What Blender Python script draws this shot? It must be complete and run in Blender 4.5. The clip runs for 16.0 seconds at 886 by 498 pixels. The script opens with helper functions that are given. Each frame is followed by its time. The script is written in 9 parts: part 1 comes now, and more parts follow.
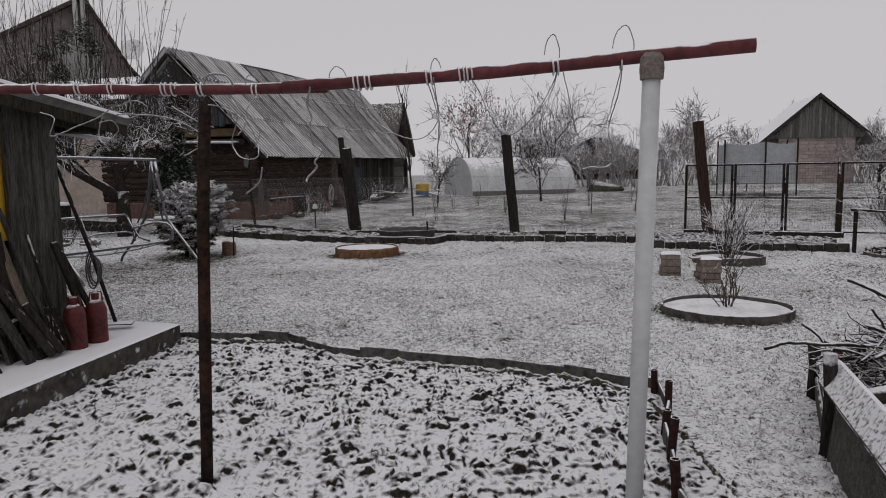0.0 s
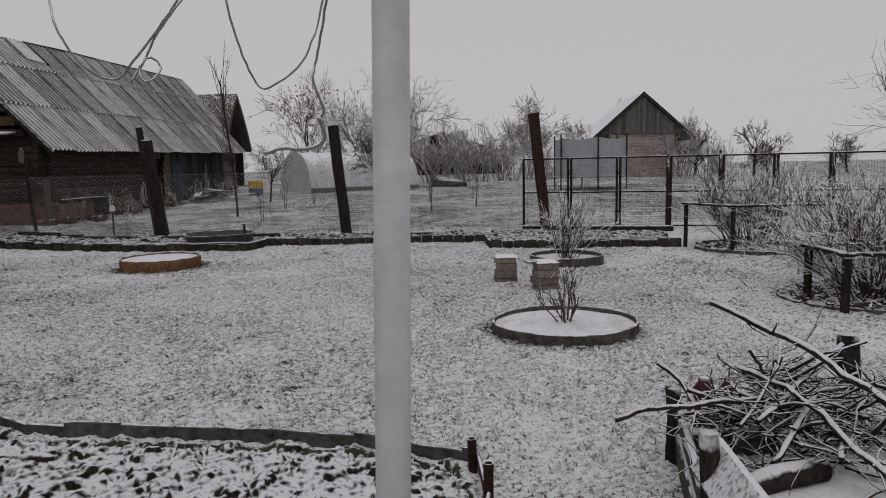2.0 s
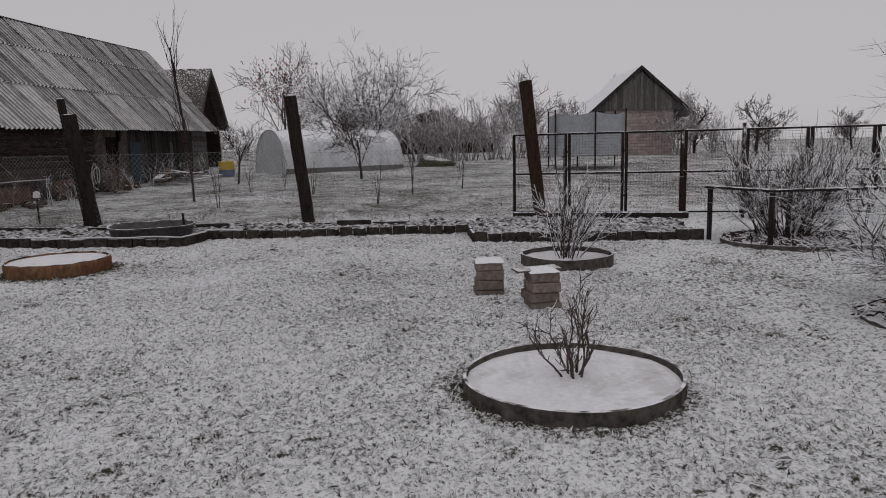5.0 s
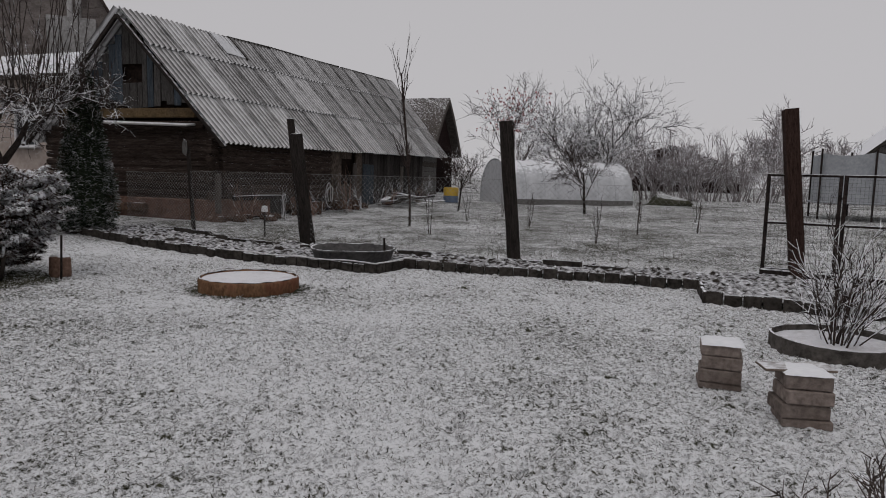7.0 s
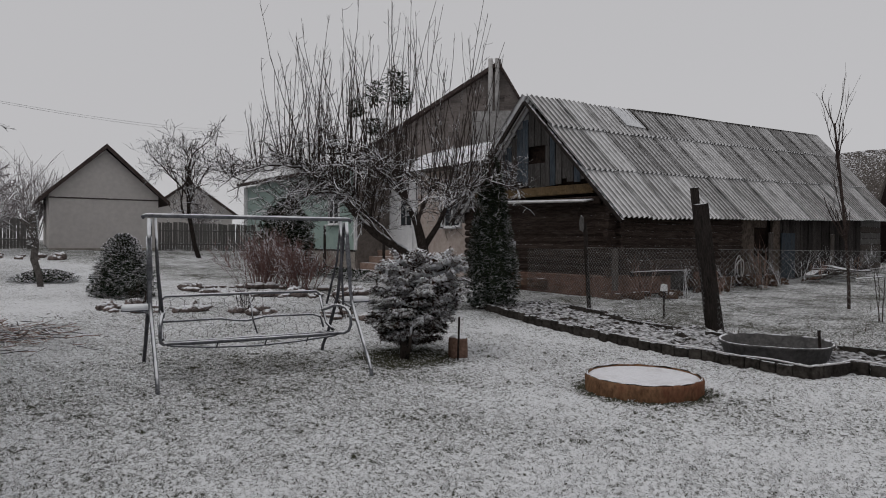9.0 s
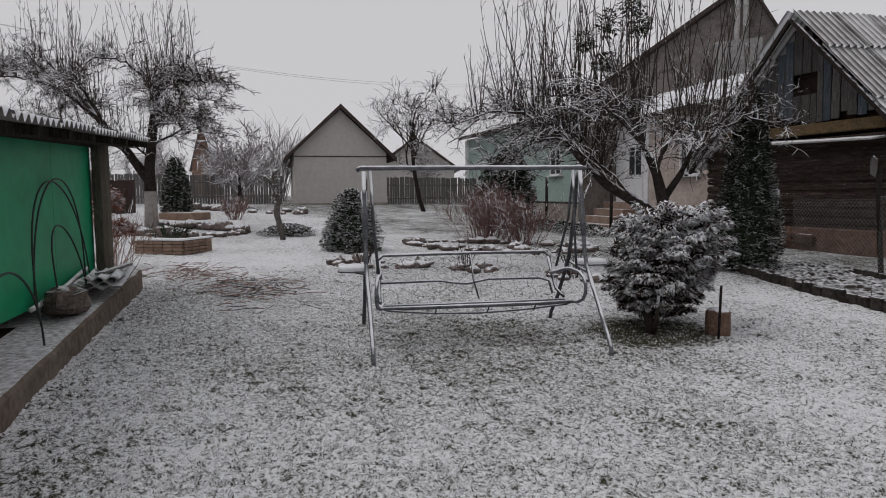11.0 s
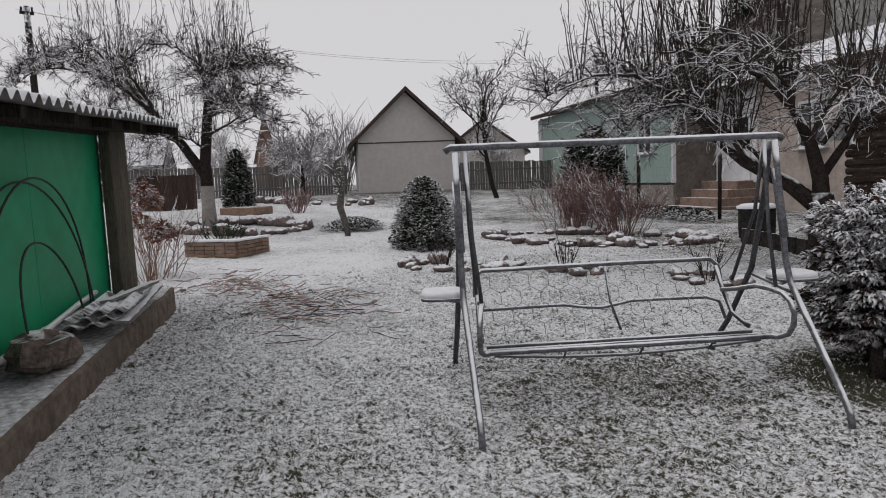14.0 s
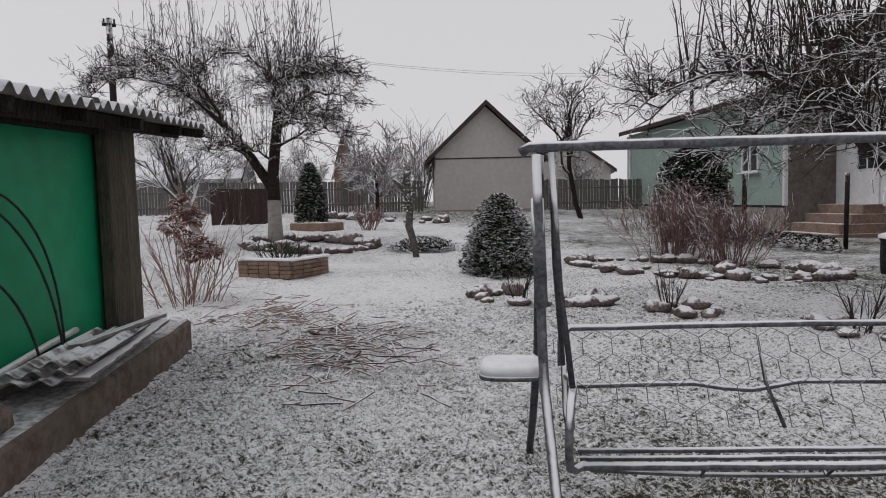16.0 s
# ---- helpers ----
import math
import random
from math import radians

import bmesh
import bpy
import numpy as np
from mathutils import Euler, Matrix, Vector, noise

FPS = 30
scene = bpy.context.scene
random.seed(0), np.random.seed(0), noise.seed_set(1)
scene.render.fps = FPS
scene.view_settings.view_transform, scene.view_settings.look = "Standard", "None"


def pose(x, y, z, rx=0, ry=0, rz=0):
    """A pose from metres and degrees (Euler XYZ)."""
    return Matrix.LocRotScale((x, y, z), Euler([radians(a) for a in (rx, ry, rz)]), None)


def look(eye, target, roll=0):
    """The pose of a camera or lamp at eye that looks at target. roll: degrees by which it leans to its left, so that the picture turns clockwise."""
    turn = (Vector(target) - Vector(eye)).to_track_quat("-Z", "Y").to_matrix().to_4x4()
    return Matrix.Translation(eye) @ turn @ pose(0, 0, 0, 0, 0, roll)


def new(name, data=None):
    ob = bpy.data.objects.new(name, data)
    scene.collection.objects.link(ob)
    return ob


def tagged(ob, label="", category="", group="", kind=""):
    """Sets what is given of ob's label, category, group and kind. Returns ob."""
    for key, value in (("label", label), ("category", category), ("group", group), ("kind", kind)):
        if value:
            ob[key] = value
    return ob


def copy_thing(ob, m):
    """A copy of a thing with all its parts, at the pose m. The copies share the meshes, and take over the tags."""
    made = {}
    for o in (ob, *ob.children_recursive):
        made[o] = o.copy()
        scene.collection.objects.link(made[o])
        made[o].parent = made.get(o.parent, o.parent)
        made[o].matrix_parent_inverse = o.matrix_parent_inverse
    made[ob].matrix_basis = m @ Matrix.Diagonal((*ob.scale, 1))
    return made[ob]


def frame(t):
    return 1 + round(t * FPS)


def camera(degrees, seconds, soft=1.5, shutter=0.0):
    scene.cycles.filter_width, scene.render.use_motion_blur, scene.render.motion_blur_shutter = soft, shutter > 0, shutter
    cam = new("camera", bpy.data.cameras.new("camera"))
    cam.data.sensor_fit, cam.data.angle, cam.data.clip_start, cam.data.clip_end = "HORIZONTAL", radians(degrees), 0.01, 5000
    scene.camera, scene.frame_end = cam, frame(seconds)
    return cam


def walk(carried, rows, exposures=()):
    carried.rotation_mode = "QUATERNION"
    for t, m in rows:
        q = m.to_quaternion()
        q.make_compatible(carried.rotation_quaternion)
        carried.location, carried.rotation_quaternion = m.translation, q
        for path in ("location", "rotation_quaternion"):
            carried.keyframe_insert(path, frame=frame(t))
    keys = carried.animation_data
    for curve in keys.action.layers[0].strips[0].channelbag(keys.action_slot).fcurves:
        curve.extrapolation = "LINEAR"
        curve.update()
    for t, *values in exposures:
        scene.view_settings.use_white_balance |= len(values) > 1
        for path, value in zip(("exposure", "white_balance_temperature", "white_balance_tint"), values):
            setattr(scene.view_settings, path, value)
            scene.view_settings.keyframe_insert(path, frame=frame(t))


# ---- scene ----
cam = camera(67.2, 16.0, soft=1.0)
METRES, EYE, TILT, LEAN, TURN = 11.364, 1.5, 0.0, 0.0, 0.0
ROWS = [
    (0.0, 0.0, 0.0, 0.0, -0.09, -6.33, 0.82),
    (0.5, 0.0118, 0.0313, -0.0006, -3.34, -8.33, 0.53),
    (1.0, 0.031, 0.0606, -0.0028, -4.96, -8.47, -0.46),
    (1.5, 0.0424, 0.0924, -0.0042, -7.91, -8.37, 0.63),
    (2.0, 0.0548, 0.1229, -0.0019, -12.8, -6.91, 1.14),
    (2.5, 0.0704, 0.151, -0.0013, -12.45, -4.98, -0.23),
    (3.0, 0.0766, 0.181, -0.0013, -15.56, -3.26, 0.8),
    (3.5, 0.0875, 0.2079, -0.0034, -14.98, -5.18, 1.11),
    (6.0, 0.137, 0.3605, -0.0056, -10.3, -8.91, 1.65),
    (6.5, 0.1454, 0.3885, -0.0062, -3.37, -5.43, -0.3),
    (7.0, 0.1571, 0.4164, -0.0059, 6.15, -6.01, -1.58),
    (7.5, 0.1504, 0.4468, -0.0032, 15.51, -3.33, -0.81),
    (8.0, 0.1418, 0.4704, -0.0006, 28.51, -3.5, 0.47),
    (8.5, 0.1377, 0.496, 0.0031, 36.92, -3.66, -1.76),
    (9.0, 0.1219, 0.5151, 0.005, 39.53, -0.61, -0.25),
    (9.5, 0.101, 0.5286, 0.0046, 45.11, -2.33, 0.86),
    (10.0, 0.0811, 0.5465, 0.0044, 57.54, -3.33, -0.72),
    (12.5, -0.0577, 0.6073, 0.0079, 58.4, -6.47, 2.2),
    (13.0, -0.0884, 0.6163, 0.0075, 61.81, -6.96, 3.66),
    (13.5, -0.116, 0.6331, 0.0096, 63.04, -6.56, 3.35),
    (14.0, -0.1482, 0.644, 0.0099, 63.6, -5.84, 2.45),
    (14.5, -0.1776, 0.6576, 0.0082, 68.26, -6.5, 1.78),
    (15.0, -0.206, 0.6755, 0.0088, 71.96, -7.0, 1.08),
    (15.5, -0.2399, 0.6888, 0.0093, 69.57, -5.38, 2.42),
    (16.0, -0.2702, 0.7075, 0.0088, 70.49, -4.09, 1.48),
]
walk(cam, [(t, pose(0, 0, EYE, TILT, LEAN, TURN) @ pose(METRES * x, METRES * y, METRES * z, 90 + pitch, roll, yaw)) for t, x, y, z, yaw, pitch, roll in ROWS],
     [(0.0, 0.04, 6560, 12.6), (2.0, -0.09, 6560, 12.6), (3.5, -0.25, 6560, 12.6), (6.0, -0.08, 6560, 12.6), (7.0, -0.10, 6540, 12), (9.0, -0.01, 6500, 10), (10.0, 0.07, 6500, 11), (12.5, 0.31, 6500, 11), (14.0, 0.33, 6520, 11), (16.0, 0.31, 6520, 11)])

# ---- world and light: an overcast winter noon ----
world = bpy.data.worlds.new("overcast")
scene.world = world
world.use_nodes = True
wn, wl = world.node_tree.nodes, world.node_tree.links
sky = wn.new("ShaderNodeTexSky")
sky.sky_type, sky.sun_disc = "NISHITA", False
sky.sun_elevation, sky.sun_rotation = radians(28), radians(200)
grey = wn.new("ShaderNodeHueSaturation")
grey.inputs["Saturation"].default_value = 0.12
cloud = wn.new("ShaderNodeMixRGB")
cloud.inputs[0].default_value = 0.93
cloud.inputs[2].default_value = (5.1, 5.06, 5.2, 1)
wl.new(sky.outputs[0], grey.inputs["Color"])
wl.new(grey.outputs[0], cloud.inputs[1])
wl.new(cloud.outputs[0], wn["Background"].inputs[0])
wn["Background"].inputs[1].default_value = 0.1
sun = new("sun", bpy.data.lights.new("sun", "SUN"))
sun.data.energy, sun.data.angle, sun.data.color = 0.5, radians(40), (1.0, 0.97, 0.94)
sun.matrix_world = look((0, 0, 30), (6, 14, 0))


# ---- terrain ----
SLAB_SLOPE = -0.29


def slab_y(x):
    """The front edge of the long concrete slab before the shed."""
    return 6.1 + SLAB_SLOPE * (x + 3.5)


def terr(x, y):
    s = max(0.0, -4 - x)
    z = 0.02 * s + 0.0006 * s * s if s < 32 else 1.2544 + 0.02 * (s - 32)
    z = min(z, 1.5)
    z += 0.022 * min(max(0.0, y - 15), 25) * (1 if x > -6 else max(0.0, 1 - (-6 - x) / 8))
    d = abs(y - slab_y(x)) / 1.04
    z += 0.17 * math.exp(-(d / 1.2) ** 2) * min(1, max(0, (-2.5 - x) / 2.5)) * (1 if x > -11 else max(0, 1 - (-11 - x) / 3))
    return z


# ---- mesh building ----
class Geo:
    """Collects vertices and faces for one mesh."""

    def __init__(self):
        self.v, self.f = [], []

    def add(self, verts, faces, m=None):
        n = len(self.v)
        self.v += [tuple(m @ Vector(p)) for p in verts] if m else [tuple(p) for p in verts]
        self.f += [tuple(i + n for i in f) for f in faces]
        return self

    def box(self, size, m=None, bevel=0.0):
        x, y, z = (s / 2 for s in size)
        if not bevel:
            v = [(i * x, j * y, k * z) for i in (-1, 1) for j in (-1, 1) for k in (-1, 1)]
            return self.add(v, [(0, 1, 3, 2), (4, 6, 7, 5), (0, 4, 5, 1), (2, 3, 7, 6), (0, 2, 6, 4), (1, 5, 7, 3)], m)
        b = min(bevel, x * 0.45, y * 0.45, z * 0.45)
        v, f, ids = [], [], {}
        for i in (-1, 1):
            for j in (-1, 1):
                for k in (-1, 1):
                    for a in range(3):
                        ids[i, j, k, a] = len(v)
                        v.append((i * (x if a == 0 else x - b), j * (y if a == 1 else y - b), k * (z if a == 2 else z - b)))
        for a in range(3):
            for s in (-1, 1):
                quad = []
                for p, q in ((-1, -1), (1, -1), (1, 1), (-1, 1)):
                    c = [p, q]
                    c.insert(a, s)
                    quad.append(ids[c[0], c[1], c[2], a])
                flip = (s == 1) == (a == 1)
                f.append(tuple(quad[::-1]) if flip else tuple(quad))
        for a in range(3):
            p, q = [n for n in range(3) if n != a]
            for s in (-1, 1):
                for t in (-1, 1):
                    c0, c1 = [0, 0, 0], [0, 0, 0]
                    c0[a], c1[a] = -1, 1
                    c0[p] = c1[p] = s
                    c0[q] = c1[q] = t
                    quad = (ids[(*c0, p)], ids[(*c1, p)], ids[(*c1, q)], ids[(*c0, q)])
                    sign = s * t * (1 if a != 1 else -1)
                    f.append(quad if sign < 0 else quad[::-1])
        for i in (-1, 1):
            for j in (-1, 1):
                for k in (-1, 1):
                    t = tuple(ids[i, j, k, a] for a in range(3))
                    f.append(t if i * j * k > 0 else t[::-1])
        return self.add(v, f, m)

    def tube(self, pts, radii, n=6, cap=True):
        pts = [Vector(p) for p in pts]
        if not hasattr(radii, "__len__"):
            radii = [radii] * len(pts)
        base, last = len(self.v), len(pts) - 1
        side = None
        for i, p in enumerate(pts):
            d = (pts[min(i + 1, last)] - pts[max(i - 1, 0)])
            if d.length < 1e-9:
                d = Vector((0, 0, 1))
            d.normalize()
            if side is None:
                side = d.orthogonal().normalized()
            else:
                side = side - d * side.dot(d)
                side = side.normalized() if side.length > 1e-6 else d.orthogonal().normalized()
            other = d.cross(side)
            for k in range(n):
                a = 2 * math.pi * k / n
                q = p + (side * math.cos(a) + other * math.sin(a)) * radii[i]
                self.v.append((q.x, q.y, q.z))
        for i in range(last):
            for k in range(n):
                a, b = base + i * n + k, base + i * n + (k + 1) % n
                self.f.append((a, b, b + n, a + n))
        if cap:
            self.f.append(tuple(base + k for k in range(n))[::-1])
            self.f.append(tuple(base + last * n + k for k in range(n)))
        return self

    def lathe(self, profile, n=24, m=None):
        """Turns a profile of (radius, height) round z; closed at the axis when a radius is 0."""
        v, f = [], []
        for r, z in profile:
            for k in range(n):
                a = 2 * math.pi * k / n
                v.append((r * math.cos(a), r * math.sin(a), z))
        for i in range(len(profile) - 1):
            for k in range(n):
                a, b = i * n + k, i * n + (k + 1) % n
                f.append((a, b, b + n, a + n))
        return self.add(v, f, m)

    def prism(self, outline, depth, m=None):
        """An outline in x and z, pushed along +y by depth."""
        n = len(outline)
        v = [(x, 0, z) for x, z in outline] + [(x, depth, z) for x, z in outline]
        f = [tuple(range(n)), tuple(range(2 * n - 1, n - 1, -1))]
        f += [((i + 1) % n, i, i + n, (i + 1) % n + n) for i in range(n)]
        return self.add(v, f, m)

    def mesh(self, name, material, smooth=False):
        me = bpy.data.meshes.new(name)
        me.from_pydata(self.v, [], self.f)
        if smooth:
            me.shade_smooth()
        if material:
            me.materials.append(material)
        return me


def part(name, geo, material, parent=None, label="", smooth=False, at=None):
    """One mesh object from a Geo (or ready mesh) under a thing or part."""
    ob = new(name, geo if isinstance(geo, bpy.types.Mesh) else geo.mesh(name, material, smooth))
    if parent:
        ob.parent = parent
    if at:
        ob.matrix_basis = at
    return tagged(ob, label)


def thing(name, label, category, at=None, group="", kind=""):
    ob = new(name)
    ob.empty_display_size = 0.1
    if at:
        ob.matrix_basis = at
    return tagged(ob, label, category, group, kind)


def solid(name, geo, material, label, category, at=None, group="", kind="", smooth=False):
    ob = part(name, geo, material, None, label, smooth, at)
    return tagged(ob, "", category, group, kind)


def on_ground(x, y, rz=0, dz=0):
    return pose(x, y, terr(x, y) + dz, 0, 0, rz)


# ---- materials ----
SNOW = (0.80, 0.81, 0.84)


def material(name, low, high, scale=6.0, rough=0.8, bump=0.3, snow=0.0, metal=0.0, fine=4.0, stretch=(1, 1, 1), stain=0.0,
             stain_colour=(0.05, 0.04, 0.03), vary=0.0, snow_scale=9.0, snow_gain=1.1):
    """A grained surface between two colours at two scales, with stains, and snow lying on what faces up."""
    m = bpy.data.materials.new(name)
    m.use_nodes = True
    n, l = m.node_tree.nodes, m.node_tree.links
    bsdf = n["Principled BSDF"]
    where = n.new("ShaderNodeTexCoord")
    room = n.new("ShaderNodeMapping")
    room.inputs["Scale"].default_value = stretch
    l.new(where.outputs["Object"], room.inputs[0])

    def noise_at(s, detail=4.0, rough_=0.6):
        t = n.new("ShaderNodeTexNoise")
        t.inputs["Scale"].default_value, t.inputs["Detail"].default_value, t.inputs["Roughness"].default_value = s, detail, rough_
        l.new(room.outputs[0], t.inputs[0])
        return t

    def ramp(src, lo, hi):
        r = n.new("ShaderNodeMapRange")
        r.inputs[1].default_value, r.inputs[2].default_value = lo, hi
        l.new(src, r.inputs[0])
        return r.outputs[0]

    def mix(f, a, b):
        x = n.new("ShaderNodeMixRGB")
        for s, i in ((f, 0), (a, 1), (b, 2)):
            if isinstance(s, (tuple, list)):
                x.inputs[i].default_value = (*s, 1)
            elif isinstance(s, float):
                x.inputs[i].default_value = s
            else:
                l.new(s, x.inputs[i])
        return x.outputs[0]

    grain = noise_at(scale * fine)
    broad = noise_at(scale)
    tone = n.new("ShaderNodeMath")
    tone.operation = "MULTIPLY_ADD"
    tone.inputs[1].default_value = 0.5
    half = n.new("ShaderNodeMath")
    half.operation = "MULTIPLY"
    half.inputs[1].default_value = 0.5
    l.new(broad.outputs[0], half.inputs[0])
    l.new(grain.outputs[0], tone.inputs[0])
    l.new(half.outputs[0], tone.inputs[2])
    colour = mix(ramp(tone.outputs[0], 0.36, 0.64), low, high)
    if stain:
        blot = noise_at(scale * 0.45, 6.0, 0.7)
        f = n.new("ShaderNodeMath")
        f.operation = "MULTIPLY"
        f.inputs[1].default_value = stain
        l.new(ramp(blot.outputs[0], 0.5, 0.7), f.inputs[0])
        colour = mix(f.outputs[0], colour, stain_colour)
    if vary:
        info = n.new("ShaderNodeObjectInfo")
        hsv = n.new("ShaderNodeHueSaturation")
        l.new(colour, hsv.inputs["Color"])
        r = n.new("ShaderNodeMapRange")
        r.inputs[3].default_value, r.inputs[4].default_value = 1 - vary, 1 + vary
        l.new(info.outputs["Random"], r.inputs[0])
        l.new(r.outputs[0], hsv.inputs["Value"])
        colour = hsv.outputs[0]
    if snow:
        g = n.new("ShaderNodeNewGeometry")
        split = n.new("ShaderNodeSeparateXYZ")
        l.new(g.outputs["Normal"], split.inputs[0])
        t = n.new("ShaderNodeTexNoise")
        t.inputs["Scale"].default_value, t.inputs["Detail"].default_value = snow_scale, 5.0
        l.new(where.outputs["Object"], t.inputs[0])
        s = n.new("ShaderNodeMath")
        s.operation = "MULTIPLY_ADD"
        s.inputs[1].default_value = snow_gain
        l.new(t.outputs[0], s.inputs[0])
        l.new(split.outputs[2], s.inputs[2])
        mask = ramp(s.outputs[0], 1.0 + 0.5 * snow_gain - snow, 1.2 + 0.5 * snow_gain - snow)
        colour = mix(mask, colour, SNOW)
    l.new(colour, bsdf.inputs["Base Color"])
    bsdf.inputs["Roughness"].default_value = rough
    bsdf.inputs["Metallic"].default_value = metal
    bsdf.inputs["Specular IOR Level"].default_value = 0.3 if rough < 0.75 else 0.04
    if bump:
        b = n.new("ShaderNodeBump")
        b.inputs["Strength"].default_value, b.inputs["Distance"].default_value = bump, 0.02
        l.new(grain.outputs[0], b.inputs["Height"])
        l.new(b.outputs[0], bsdf.inputs["Normal"])
    return m


def lawn_material():
    """Thin fresh snow through which the short grass shows, with patches where it lies thinner."""
    m = bpy.data.materials.new("snowy_grass")
    m.use_nodes = True
    n, l = m.node_tree.nodes, m.node_tree.links
    bsdf = n["Principled BSDF"]
    where = n.new("ShaderNodeTexCoord")

    def noise_at(s, detail, rough_=0.6):
        t = n.new("ShaderNodeTexNoise")
        t.inputs["Scale"].default_value, t.inputs["Detail"].default_value, t.inputs["Roughness"].default_value = s, detail, rough_
        l.new(where.outputs["Object"], t.inputs[0])
        return t.outputs[0]

    def math_(op, a, b, c=None):
        x = n.new("ShaderNodeMath")
        x.operation = op
        for i, s in enumerate((a, b, c)):
            if s is None:
                continue
            if isinstance(s, float):
                x.inputs[i].default_value = s
            else:
                l.new(s, x.inputs[i])
        return x.outputs[0]

    tuft, blade, patch, wide = noise_at(29.0, 3.0), noise_at(76.0, 2.0, 0.7), noise_at(0.7, 3.0), noise_at(0.17, 2.0)
    clump = noise_at(9.0, 4.0, 0.72)
    cover = math_("ADD", math_("MULTIPLY", tuft, 0.51), math_("MULTIPLY", blade, 0.32))
    cover = math_("ADD", cover, math_("MULTIPLY", clump, 0.17))
    # the field behind the border is rougher, with long dry grass
    xyz = n.new("ShaderNodeSeparateXYZ")
    l.new(where.outputs["Object"], xyz.inputs[0])
    field = n.new("ShaderNodeMapRange")
    field.inputs[1].default_value, field.inputs[2].default_value = 15.5, 17.5
    field.inputs[3].default_value, field.inputs[4].default_value = 0.0, -0.07
    l.new(xyz.outputs[1], field.inputs[0])
    cover = math_("ADD", cover, field.outputs[0])
    clods = math_("MULTIPLY_ADD", noise_at(2.6, 6.0, 0.75), -4.0, 2.0)
    cover = math_("ADD", cover, math_("MULTIPLY", clods, field.outputs[0]))
    cover = math_("ADD", cover, math_("MULTIPLY_ADD", patch, 0.16, -0.08))
    cover = math_("ADD", cover, math_("MULTIPLY_ADD", wide, 0.12, -0.06))
    # thin snow on the trodden grass round the swing and along the slab
    for spot, near, far, less in (((-4.3, 9.8, 0.1), 0.5, 2.5, -0.036), ((-5.6, 11.0, 0.1), 0.4, 2.2, -0.055), ((-3.6, 6.35, 0.0), 0.2, 1.0, -0.05), ((-5.2, 5.95, 0.0), 0.2, 1.0, -0.05), ((-6.8, 6.0, 0.0), 0.2, 0.9, -0.04),
                                   ((-4.62, 12.4, 0.0), 0.35, 0.85, -0.22), ((-1.45, 12.62, 0.0), 0.62, 0.80, -0.16), ((3.0, 6.97, 0.0), 0.64, 0.80, -0.12)):
        worn = n.new("ShaderNodeVectorMath")
        worn.operation = "DISTANCE"
        worn.inputs[1].default_value = spot
        l.new(where.outputs["Object"], worn.inputs[0])
        thin = n.new("ShaderNodeMapRange")
        thin.inputs[1].default_value, thin.inputs[2].default_value = near, far
        thin.inputs[3].default_value, thin.inputs[4].default_value = less, 0.0
        l.new(worn.outputs["Value"], thin.inputs[0])
        cover = math_("ADD", cover, thin.outputs[0])
    # the steep sides of the tufts hold less snow than their tops
    lie = n.new("ShaderNodeNewGeometry")
    up = n.new("ShaderNodeSeparateXYZ")
    l.new(lie.outputs["Normal"], up.inputs[0])
    steep = n.new("ShaderNodeMapRange")
    steep.inputs[1].default_value, steep.inputs[2].default_value = 0.72, 1.0
    steep.inputs[3].default_value, steep.inputs[4].default_value = -0.24, 0.035
    l.new(up.outputs[2], steep.inputs[0])
    cover = math_("ADD", cover, steep.outputs[0])
    r = n.new("ShaderNodeMapRange")
    r.inputs[1].default_value, r.inputs[2].default_value = 0.418, 0.537
    l.new(cover, r.inputs[0])
    turf = n.new("ShaderNodeMixRGB")
    turf.inputs[1].default_value, turf.inputs[2].default_value = (0.022, 0.024, 0.014, 1), (0.085, 0.082, 0.056, 1)
    l.new(noise_at(2.3, 4.0), turf.inputs[0])
    x = n.new("ShaderNodeMixRGB")
    l.new(r.outputs[0], x.inputs[0])
    l.new(turf.outputs[0], x.inputs[1])
    x.inputs[2].default_value = (0.82, 0.83, 0.85, 1)
    l.new(x.outputs[0], bsdf.inputs["Base Color"])
    bsdf.inputs["Roughness"].default_value = 0.85
    bsdf.inputs["Specular IOR Level"].default_value = 0.05
    b = n.new("ShaderNodeBump")
    b.inputs["Strength"].default_value, b.inputs["Distance"].default_value = 0.9, 0.05
    l.new(cover, b.inputs["Height"])
    l.new(b.outputs[0], bsdf.inputs["Normal"])
    return m


def glass_material(name="window_glass"):
    m = bpy.data.materials.new(name)
    m.use_nodes = True
    b = m.node_tree.nodes["Principled BSDF"]
    b.inputs["Base Color"].default_value = (0.03, 0.035, 0.04, 1)
    b.inputs["Roughness"].default_value = 0.06
    b.inputs["Specular IOR Level"].default_value = 0.6
    return m


